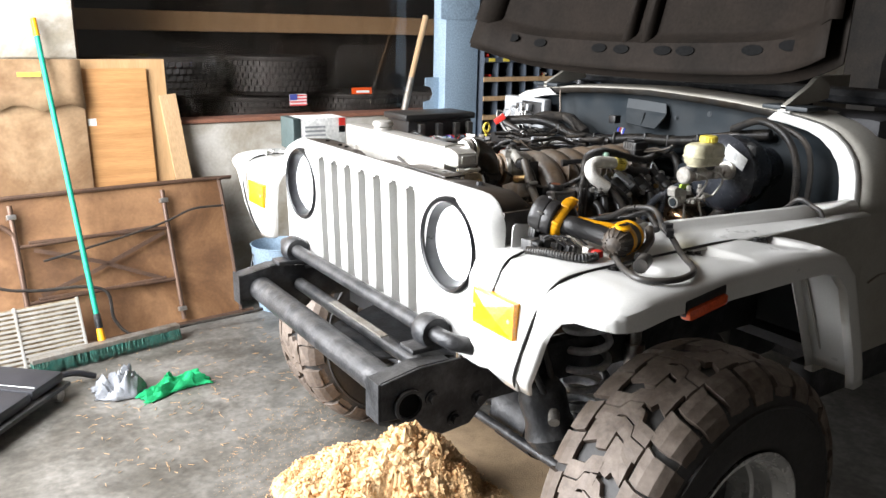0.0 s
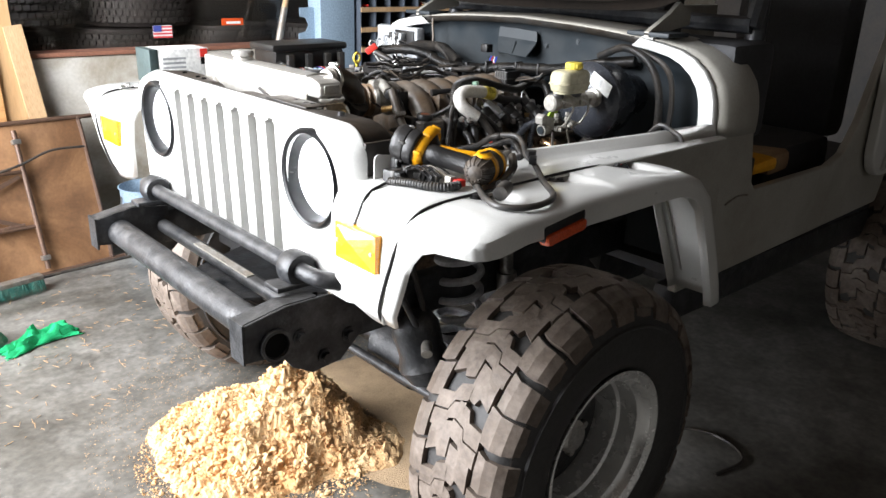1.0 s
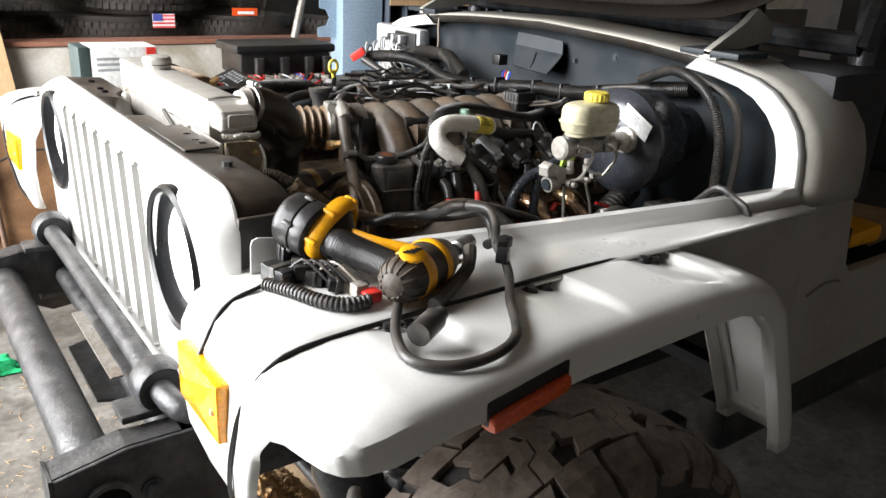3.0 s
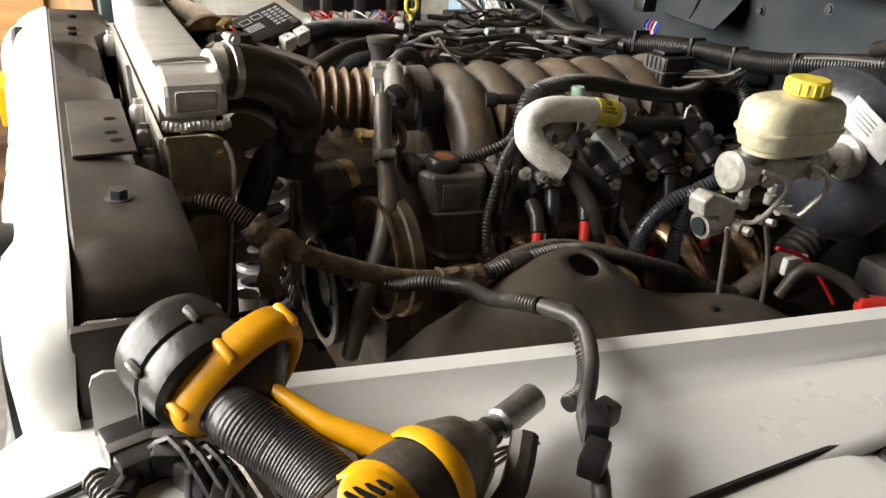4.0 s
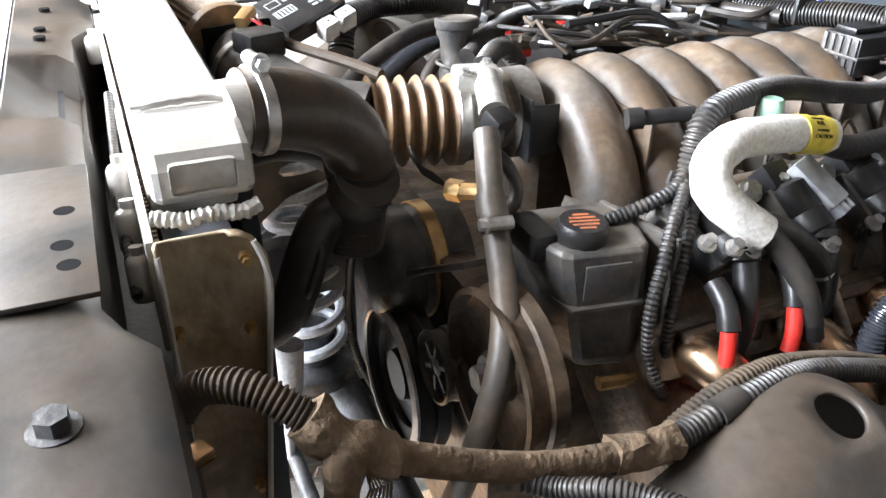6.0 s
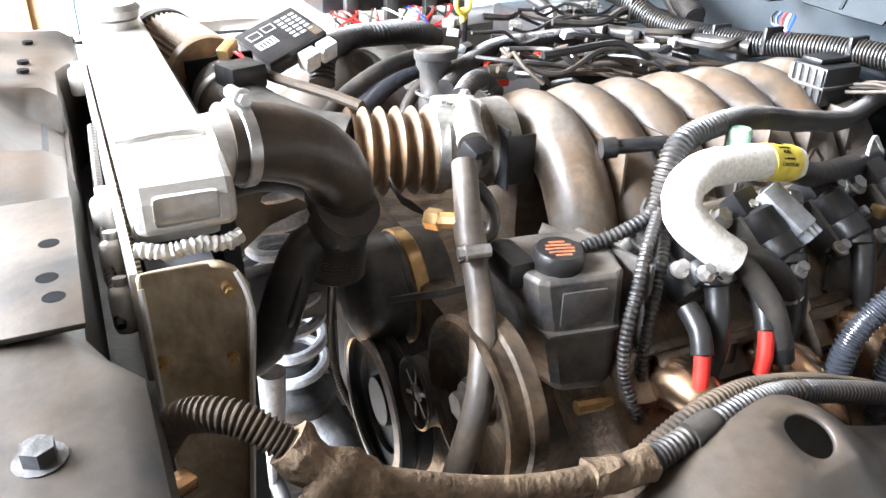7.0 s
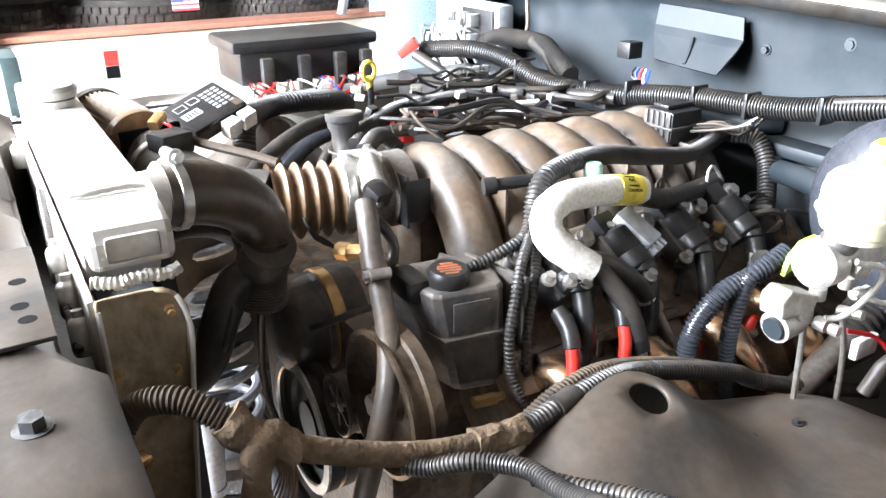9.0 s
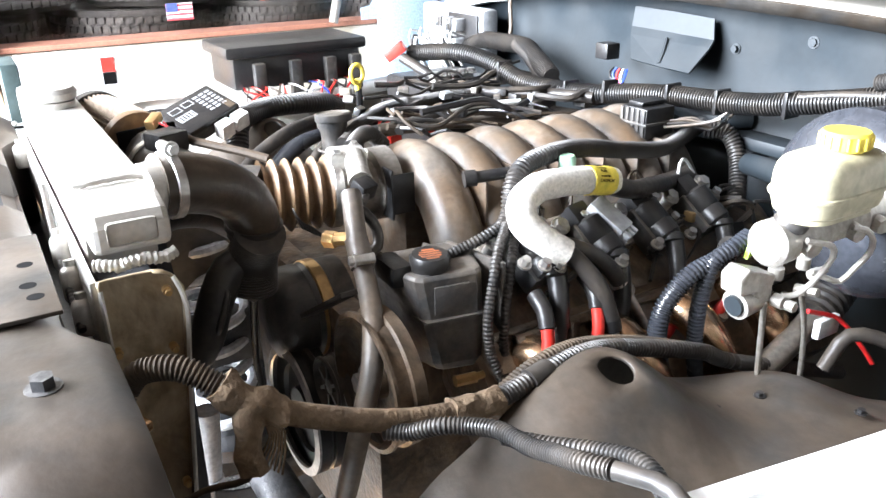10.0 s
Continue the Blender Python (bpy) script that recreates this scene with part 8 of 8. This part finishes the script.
for cx, cy, cz, sx, sy, sz, turn in ((0.125, -0.630, 1.108, 0.017, 0.022, 0.012, 15), (0.148, -0.640, 1.116, 0.011, 0.020, 0.010, -20), (0.160, -0.662, 1.108, 0.014, 0.012, 0.010, 40), (0.112, -0.655, 1.104, 0.012, 0.010, 0.008, 60), (0.140, -0.612, 1.126, 0.010, 0.010, 0.014, 5), (0.170, -0.690, 1.108, 0.016, 0.010, 0.008, 70)):
    pm = Matrix.Translation((cx, cy, cz)) @ Matrix.Rotation(radians(turn), 4, "Z") @ Matrix.Rotation(radians(prng.uniform(-12, 12)), 4, "X")
    pg = part("black_plug", boxm(-sx, sx, -sy, sy, -sz, sz, 0.003, pm), black_plastic, lw, "black connector plug")
    part("plug_lip", boxm(-sx - 0.0015, sx + 0.0015, -sy * 0.3, sy * 0.1, -sz - 0.0015, sz + 0.0015, 0.001, pm), dusty_plastic, pg)
for k in range(5):
    q = Vector((0.13 + 0.01 * k, -0.64 - 0.008 * k, 1.115))
    hose("plug_wire", [q, q + Vector((0.014, -0.012, 0.016)), q + Vector((0.024, -0.034, 0.006)), q + Vector((0.03, -0.05, -0.004))], 0.0022, prng.choice((black_plastic, rubber_hose, cast)), lw, n=5)
hose("flat_lead", [(0.235, -0.815, 1.112), (0.285, -0.785, 1.116), (0.325, -0.762, 1.124), (0.345, -0.738, 1.140)], 0.009, rubber_hose, lw, n=8)
for k in range(3):
    hose("bare_wire", [(0.37, -0.72, 1.112), (0.34, -0.73 + 0.004 * k, 1.118), (0.30, -0.75 + 0.008 * k, 1.12), (0.27, -0.775, 1.115)], 0.0015, (brass, cast, brass)[k], lw, n=5)
# tail of the loom hanging over the wing by the scuttle
tl = thing("hanging_cable", "thin black cable draped over the silver wing", "cable", at=(0, 0, 0))
part("cable", tube(bmesh.new(), [(0.93, -0.66, 1.10), (0.93, -0.70, 1.137), (0.935, -0.735, 1.125), (0.935, -0.765, 1.105), (0.93, -0.775, 1.02), (0.93, -0.77, 0.95)], 0.007, 8), rubber_hose, tl)
# thin steel tab at the front of the wing
tb2 = thing("steel_tab", "thin pale steel tab bolted beside the grille", "bracket", at=(0, 0, 0))
part("tab", prism(bmesh.new(), [(0.101, 1.085), (0.205, 1.09), (0.205, 1.118), (0.190, 1.132), (0.112, 1.144), (0.105, 1.141), (0.1025, 1.134)], "y", -0.584, -0.587), silver, tb2, smooth=False)

# box on the far wing
bx = thing("product_box", "white and dark cardboard parts box with red marks", "box", at=(0.0, 0, 0))
part("carton", boxm(0.235, 0.415, 0.83, 0.95, 1.103, 1.215, 0.002), white_card, bx, "white printed carton")
part("dark_end", boxm(0.205, 0.2345, 0.829, 0.951, 1.103, 1.216, 0.002), dark_card, bx, "dark green end")
part("red_mark", boxm(0.385, 0.41, 0.827, 0.8295, 1.185, 1.213), red_plastic, bx, smooth=False)
part("black_mark", boxm(0.385, 0.41, 0.827, 0.8295, 1.16, 1.183), black_print, bx, smooth=False)
for k in range(3):
    part("print_bar", boxm(0.25, 0.33, 0.8275, 0.8295, 1.15 + 0.015 * k, 1.157 + 0.015 * k), grey_print, bx, smooth=False)
fj = thing("fastener_pile", "small heap of loose bolts on the far wing", "bolts", at=(0, 0, 0))
for k in range(8):
    p = Vector((0.08 + 0.016 * k, 0.78 + 0.02 * (k % 3), 1.108))
    part("bolt", cyl(bmesh.new(), p, p + Vector((0.018, 0.012 * (-1) ** k, 0.004 * (k % 2))), 0.005, n=8), steel, fj)

# ---- things along the wall and on the floor ----
def leaning(name, label, cat, x0, x1, y_foot, y_top, h, th, material, turn=0.0):
    t = thing(name, label, cat, at=((x0 + x1) / 2, y_foot, 0))
    lean = math.degrees(math.atan2(y_top - y_foot, h))
    t.matrix_world = pose((x0 + x1) / 2, y_foot, 0.001, -lean, 0, turn)
    w = (x1 - x0) / 2
    L = math.hypot(y_top - y_foot, h)
    part("board", boxm(-w, w, -th, 0, 0, L, 0.002), material, t, smooth=False)
    return t, w, L


leaning("plywood_sheet", "large pale plywood sheet leaning on the wall", "plywood", -1.05, 0.176, 2.36, 2.49, 1.36, 0.012, plywood_b)
t, w, L = leaning("leaning_plywood", "orange grained plywood panel leaning on another sheet", "plywood", -0.45, 0.078, 2.335, 2.468, 1.315, 0.012, plywood)
part("sticker", boxm(-0.04, 0.0, -0.0135, -0.0122, L - 0.28, L - 0.245), white_card, t, "small white sticker", smooth=False)
t, w, L = leaning("cardboard_sheet", "water-stained brown cardboard with a torn folded top", "cardboard", -1.0, -0.235, 2.31, 2.440, 1.30, 0.006, cardboard)
bm = wobble(loft([[(-w + 2 * w * i / 12, -0.012 - 0.006 * j, L + 0.06 - 0.075 * j + (0.02 * math.sin(i * 1.9) if j == 3 else 0)) for i in range(13)] for j in range(4)]), 0.006, 7)
part("folded_flap", bm, cardboard, t, "torn hanging flap", solid=0.004)
part("yellow_tag", boxm(0.10, 0.20, -0.042, -0.040, L - 0.02, L + 0.0, 0.0, Matrix.Rotation(radians(0), 4, "Y")), yellow_pale, t, smooth=False)
t, w, L = leaning("timber_offcut", "short rough timber plank leaning on the wall", "plank", 0.205, 0.29, 2.37, 2.485, 1.185, 0.025, raw_wood, 0)
t.matrix_world = pose(0.30, 2.37, 0.001, -5, -6, 0)
setting("wall_patch", boxm(-1.6, -0.24, WY1 - 0.012, WY1 - 0.002, 1.37, CEIL - 0.02), block_wall, "pale board on the wall above the plywood")

# folding table standing on its edge, underside outward
tbl = thing("folding_table", "brown folding table on its edge with legs folded in", "table", at=(0.433, 2.19, 0))
xa = Vector((0.9955, 0.0945, 0)).normalized()
up = Vector((-0.027, 0.285, 0.958)).normalized()
out = xa.cross(up).normalized()
up = out.cross(xa) if out.cross(xa).z > 0 else xa.cross(out)
if out.y > 0:
    out = -out
TM = Matrix(((xa.x, -out.x, up.x, 0.433), (xa.y, -out.y, up.y, 2.19), (xa.z, -out.z, up.z, 0.004), (0, 0, 0, 1)))
tbl.matrix_world = TM
TH, TW = 0.765, 1.83
part("tabletop", prism(bmesh.new(), rounded(-TW, 0, 0, TH, 0.06), "y", 0.0, 0.012), hardboard, tbl, "stained brown hardboard underside", smooth=False)
edge = [(-TW + 0.06, -0.006, 0.008), (-0.07, -0.006, 0.008), (-0.02, -0.006, 0.02), (-0.008, -0.006, 0.07), (-0.008, -0.006, TH - 0.07), (-0.02, -0.006, TH - 0.02), (-0.07, -0.006, TH - 0.008), (-TW + 0.06, -0.006, TH - 0.008)]
part("edge_rail", tube(bmesh.new(), edge, 0.011, 8, step=0.05), brown_steel, tbl, "brown steel edge")
for u0, sgn in ((-0.335, 1), (-1.05, -1)):
    lg = part("leg", tube(bmesh.new(), [(u0, -0.030, 0.035), (u0, -0.03, 0.35), (u0, -0.03, TH - 0.045)], 0.0125, 12), brown_steel, tbl, "rusty folded steel leg")
    for v in (0.09, TH - 0.10):
        part("leg_bracket", boxm(u0 - 0.02, u0 + 0.02, -0.046, -0.012, v - 0.012, v + 0.012, 0.004), steel, lg, "plated clip")
    for v in (0.25, 0.52):
        part("leg_rail", tube(bmesh.new(), [(u0, -0.028, v), (u0 - sgn * 0.66, -0.028, v + 0.015)], 0.010, 10), brown_steel, tbl)
part("leg_loop", tube(bmesh.new(), [(-1.05, -0.03, 0.10), (-1.05, -0.03, 0.52), (-1.07, -0.03, 0.60), (-1.14, -0.03, 0.635), (-1.3, -0.03, 0.63)], 0.0125, 12), brown_steel, tbl)
for a, b in (((-0.36, 0.50), (-0.72, 0.36)), ((-0.40, 0.26), (-0.70, 0.40)), ((-0.72, 0.36), (-0.98, 0.28)), ((-0.70, 0.40), (-0.98, 0.50))):
    part("brace", boxm(-0.5, 0.5, -0.002, 0.002, -0.010, 0.010, 0.0, Matrix.Translation(((a[0] + b[0]) / 2, -0.032, (a[1] + b[1]) / 2)) @ Matrix.Rotation(-math.atan2(b[1] - a[1], b[0] - a[0]), 4, "Y") @ Matrix.Diagonal((math.hypot(b[0] - a[0], b[1] - a[1]), 1, 1, 1))), brown_steel, tbl, smooth=False)
cb2 = thing("black_cable", "black cable draped across the table underside", "cable", at=(0, 0, 0))
part("cable", tube(bmesh.new(), [TM @ Vector(p) for p in ((-0.03, -0.055, 0.60), (-0.20, -0.06, 0.60), (-0.36, -0.06, 0.55), (-0.6, -0.06, 0.50), (-0.95, -0.05, 0.44))], 0.006, 8), rubber_hose, cb2)
part("cable_tail", tube(bmesh.new(), [TM @ Vector(p) for p in ((-1.3, -0.06, 0.5), (-1.18, -0.07, 0.36), (-1.02, -0.07, 0.31), (-0.8, -0.07, 0.29), (-0.70, -0.08, 0.24), (-0.69, -0.09, 0.10), (-0.6, -0.12, 0.01), (-0.3, -0.14, 0.008), (0.02, -0.16, 0.008), (0.06, -0.08, 0.01))], 0.008, 8), rubber_hose, cb2)

# aluminium condenser leaning at the table foot
cd = thing("condenser_core", "flat aluminium condenser with rows of tubes leaning on the table", "radiator core", at=(-0.40, 1.93, 0))
cd.matrix_world = pose(-0.395, 1.93, 0.002, -22, 0, 7)
part("backing", boxm(-0.75, 0.0, 0.002, 0.014, 0, 0.30), alloy_dirty, cd, smooth=False)
for k in range(14):
    part("cooling_tube", boxm(-0.75, -0.004, -0.006, 0.0015, 0.008 + 0.021 * k, 0.020 + 0.021 * k, 0.002), alloy, cd, smooth=False)
for x in (-0.75, -0.012, -0.28):
    part("header", boxm(x, x + 0.012, -0.010, 0.016, 0, 0.305, 0.003), alloy, cd, smooth=False)

# push broom
bro = thing("push_broom", "green push broom with teal bristles leaning on the wall", "broom", at=(0, 0, 0))
ba, bb = Vector((-0.65, 1.86, 0.0)), Vector((0.03, 1.985, 0.0))
bd = (bb - ba).normalized()
bn = Vector((-bd.y, bd.x, 0))
bmx = Matrix(((bd.x, bn.x, 0, ba.x), (bd.y, bn.y, 0, ba.y), (0, 0, 1, 0), (0, 0, 0, 1)))
BL = (bb - ba).length
part("head_block", boxm(0, BL, -0.025, 0.025, 0.062, 0.085, 0.004, bmx), cast, bro, "grey wooden head")
bm = bmesh.new()
brng = random.Random(5)
for k in range(1500):
    x, y = brng.uniform(0.004, BL - 0.004), brng.uniform(-0.026, 0.026)
    p = bmx @ Vector((x, y, 0.066))
    q = bmx @ Vector((x + brng.uniform(-0.014, 0.014), y * 1.5 + brng.uniform(-0.01, 0.01), brng.uniform(0.001, 0.012)))
    r = 0.0028
    vs = [bm.verts.new(p + Vector((r, 0, 0))), bm.verts.new(p + Vector((-r, r, 0))), bm.verts.new(p + Vector((0, -r, 0))), bm.verts.new(q)]
    for f in ((0, 1, 3), (1, 2, 3), (2, 0, 3)):
        bm.faces.new([vs[i] for i in f])
part("bristles", bm, bristle, bro, "splayed teal bristles", smooth=False)
p0, p1 = Vector((-0.335, 1.95, 0.08)), Vector((-0.415, 2.46, 1.55))
d = (p1 - p0).normalized()
part("socket", cyl(bmesh.new(), p0 - d * 0.01, p0 + d * 0.06, 0.019, 0.015, 14), yellow_plastic, bro, "yellow socket")
part("spring_joint", tube(bmesh.new(), [p0 + d * 0.06, p0 + d * 0.13], 0.018, 12, ribs=0.008, depth=0.2), black_steel, bro)
part("pole", cyl(bmesh.new(), p0 + d * 0.06, p1 - d * 0.08, 0.0125, n=14), green_paint, bro, "green painted pole")
part("grip", cyl(bmesh.new(), p1 - d * 0.085, p1, 0.0145, 0.0135, 14), yellow_plastic, bro, "yellow end cap")

# mechanic's creeper
cr = thing("creeper", "black padded mechanic creeper with white stitching", "creeper", at=(0, 0, 0))
ld, wd = Vector((-0.66, -0.75, 0)).normalized(), Vector((-0.75, 0.66, 0)).normalized()
o = Vector((-0.53, 1.56, 0))
CM = Matrix(((ld.x, wd.x, 0, o.x), (ld.y, wd.y, 0, o.y), (0, 0, 1, 0), (0, 0, 0, 1)))
cr.matrix_world = CM
part("frame", boxm(0.0, 1.05, 0.0, 0.44, 0.055, 0.075, 0.006), black_steel, cr)
for k in range(5):
    part("pad", boxm(0.01 + 0.21 * k, 0.215 + 0.21 * k, 0.02, 0.42, 0.076, 0.125, 0.02), vinyl, cr, "black vinyl pad")
    if k:
        part("stitching", tube(bmesh.new(), [(0.0125 + 0.21 * k - 0.035, 0.03, 0.126), (0.0125 + 0.21 * k - 0.035, 0.41, 0.126)], 0.0016, 5), white_card, cr, "white stitching")
for x in (0.05, 1.0):
    for y in (0.03, 0.41):
        part("caster", cyl(cyl(bmesh.new(), (x, y - 0.012, 0.026), (x, y + 0.012, 0.026), 0.025, n=18), (x, y, 0.03), (x, y, 0.058), 0.01, n=10), steel, cr, "small steel caster")
part("pull_strap", tube(bmesh.new(), [(0.0, 0.10, 0.075), (-0.10, 0.05, 0.06), (-0.17, 0.0, 0.02)], 0.014, 8), vinyl, cr)


def rag(name, label, material, c, sx, sy, h, turn, seed):
    rows = []
    for i in range(28):
        row = []
        for j in range(22):
            u, v = i / 27 - 0.5, j / 21 - 0.5
            n1 = noise.noise(Vector((u * 5 + seed, v * 5, seed)))
            n2 = noise.noise(Vector((u * 11 + seed, v * 11, 3.1)))
            e = max(0, 1 - (abs(u) * 2) ** 4) * max(0, 1 - (abs(v) * 2) ** 4)
            z = 0.006 + h * e * max(0, 0.45 + n1 * 0.9 + n2 * 0.5)
            x, y = u * sx * (1 + 0.25 * n2), v * sy * (1 + 0.3 * n1) + 0.35 * sy * math.sin(u * 3.2 + seed)
            row.append((x, y, z))
        rows.append(row)
    ob = part(name, loft(rows), material, None, solid=0.003)
    ob.matrix_world = pose(c[0], c[1], 0, 0, 0, turn)
    return tagged(ob, label, "rag")


rag("green_rag", "crumpled green cloth rag on the concrete", green_cloth, (-0.14, 1.40), 0.30, 0.11, 0.06, 10, 1.3)
rag("grey_rag", "crumpled grey cloth rag on the concrete", grey_cloth, (-0.35, 1.53), 0.20, 0.15, 0.10, 5, 4.7)
bk = thing("blue_bucket", "pale blue plastic bucket by the wall", "bucket", at=(0.66, 2.2, 0))
part("shell", lathe(bmesh.new(), (0, 0, 0.001), (0, 0, 1), [(0.12, 0), (0.15, 0.36), (0.156, 0.37), (0.15, 0.372), (0.118, 0.01), (0, 0.01)], 32), blue_steel, bk)
part("handle", tube(bmesh.new(), [(-0.15, 0, 0.33), (-0.17, -0.05, 0.2), (0, -0.17, 0.12), (0.17, -0.05, 0.2), (0.15, 0, 0.33)], 0.004, 6), black_steel, bk)

# sawdust heap and the dust trodden round it
def heap_height(x, y):
    """A main cone, a lower shoulder towards the far wheel, and a few clods at its foot."""
    n = noise.noise(Vector((x * 5, y * 5, 0.3))) * 0.42 + noise.noise(Vector((x * 13, y * 13, 1.3))) * 0.30
    h = 0.0
    for cx, cy, r, top, e in ((0.30, 0.17, 0.30, 0.285, 1.0), (0.17, 0.30, 0.27, 0.16, 0.8), (0.10, 0.10, 0.20, 0.07, 0.7), (0.42, 0.03, 0.20, 0.07, 0.8), (-0.02, 0.26, 0.09, 0.055, 0.5), (0.02, 0.42, 0.10, 0.05, 0.5)):
        d = math.hypot(x - cx, y - cy) / (r * (1 + 0.35 * n))
        if d < 1:
            h = max(h, top * (1 - d) ** e)
    return h * (1 + n)


rows = []
for i in range(110):
    row = []
    for j in range(110):
        x, y = -0.28 + 1.04 * i / 109, -0.42 + 1.04 * j / 109
        h = heap_height(x, y)
        f = noise.fractal(Vector((x * 34, y * 34, 0)), 1.0, 2.0, 4) * 0.022 * min(1, h / 0.03)
        row.append((x, y, max(-0.002, h + f) - 0.001 if h > 0.001 else -0.004))
    rows.append(row)
heap = part("sawdust_heap", loft(rows), sawdust_m, None, smooth=False)
tagged(heap, "heap of pale orange sawdust under the front bumper", "sawdust", kind="stuff")
bm = bmesh.new()
srng = random.Random(21)
for k in range(700):
    a, r = srng.uniform(0, 6.283), srng.random() ** 0.55
    x, y = 0.21 + 0.36 * r * math.cos(a), 0.18 + 0.36 * r * math.sin(a)
    s = srng.uniform(0.006, 0.017) * (1.1 - 0.5 * r)
    c = Vector((x, y, heap_height(x, y) + s * 0.15))
    q = bmesh.ops.create_icosphere(bm, subdivisions=1, radius=s)["verts"]
    o = Vector((srng.uniform(0, 90), srng.uniform(0, 90), 0))
    for v in q:
        v.co = c + v.co * (1 + 0.75 * noise.noise(v.co * (1.3 / s) + o)) * Vector((1, 1, 0.8)).length / 1.62
for k in range(8200):
    a, r = srng.uniform(0, 6.283), srng.random() ** 0.6
    x, y = 0.21 + 0.40 * r * math.cos(a), 0.18 + 0.40 * r * math.sin(a)
    z = heap_height(x, y)
    s = srng.uniform(0.002, 0.0075) * (1.3 if z > 0.03 else 0.8)
    c = Vector((x, y, z + s * 0.3))
    vs = [bm.verts.new(c + Vector((srng.uniform(-1, 1), srng.uniform(-1, 1), srng.uniform(-0.6, 1))) * s) for _ in range(5)]
    for f in ((0, 1, 2), (0, 2, 3), (0, 3, 4), (1, 2, 4), (2, 3, 4)):
        bm.faces.new([vs[i] for i in f])
tagged(part("sawdust_crumbs", bm, sawdust_m, None, smooth=False), "loose crumbs of sawdust", "sawdust", kind="stuff")
bm = bmesh.new()
for k in range(9000):
    a, r = srng.uniform(0, 6.283), srng.random() ** 0.5
    x, y = 0.55 + 0.85 * r * math.cos(a), 0.25 + 0.85 * r * math.sin(a)
    s = srng.uniform(0.002, 0.005)
    c = Vector((x, y, s * 0.4))
    vs = [bm.verts.new(c + Vector((srng.uniform(-1, 1), srng.uniform(-1, 1), srng.uniform(-0.3, 0.6))) * s) for _ in range(4)]
    for f in ((0, 1, 2), (0, 2, 3), (0, 3, 1), (1, 2, 3)):
        bm.faces.new([vs[i] for i in f])
tagged(part("scattered_sawdust", bm, oily_sawdust_m, None, smooth=False), "sawdust scattered over the concrete", "sawdust", kind="stuff")
bm = bmesh.new()
ring = [bm.verts.new((0.80 + (0.44 + 0.12 * noise.noise(Vector((math.cos(a) * 2, math.sin(a) * 2, 0)))) * math.cos(a), 0.02 + (0.50 + 0.14 * noise.noise(Vector((math.cos(a) * 2, math.sin(a) * 2, 5)))) * math.sin(a), 0.004)) for a in np.linspace(0, 2 * math.pi, 60, endpoint=False)]
bm.faces.new(ring)
tagged(part("sawdust_layer", bm, oily_sawdust_m, None, smooth=False), "thin oil-soaked layer of sawdust under the car", "sawdust", kind="stuff")
# cracks and a cable on the dark floor
ck = thing("floor_cable", "thin dark cable lying on the concrete", "cable", at=(0, 0, 0))
part("cable", tube(bmesh.new(), [(1.35, -0.55, 0.006), (1.45, -0.72, 0.006), (1.40, -0.86, 0.006), (1.25, -0.85, 0.006)], 0.005, 6), rubber_hose, ck)
part("cable_end", tube(bmesh.new(), [(0.98, -0.80, 0.006), (1.0, -0.95, 0.006), (1.1, -1.15, 0.006), (1.15, -1.35, 0.006)], 0.005, 6), rubber_hose, ck)
hay = bmesh.new()
for k in range(260):
    x, y = srng.uniform(-0.6, 0.5), srng.uniform(0.7, 2.05)
    a = srng.uniform(0, 3.14)
    l = srng.uniform(0.01, 0.035)
    p, q = Vector((x, y, 0.003)), Vector((x + l * math.cos(a), y + l * math.sin(a), 0.004))
    cyl(hay, p, q, 0.0009, n=4)
tagged(part("floor_straw", hay, plywood_b, None, smooth=False), "bits of straw and chips on the concrete", "debris", kind="stuff")
# things inside the car seen through the door opening
it = thing("cab_clutter", "yellow and brown rags on the cab floor", "rags", at=(0, 0, 0))
part("yellow_item", wobble(boxm(1.45, 1.62, -0.70, -0.55, 0.92, 0.965, 0.02), 0.01, 20), yellow_plastic, it)
part("brown_item", wobble(boxm(1.60, 1.75, -0.68, -0.48, 0.90, 0.96, 0.02), 0.012, 16), cardboard, it)
part("dark_item", boxm(1.37, 1.43, -0.72, -0.60, 0.91, 0.99, 0.01), black_plastic, it)
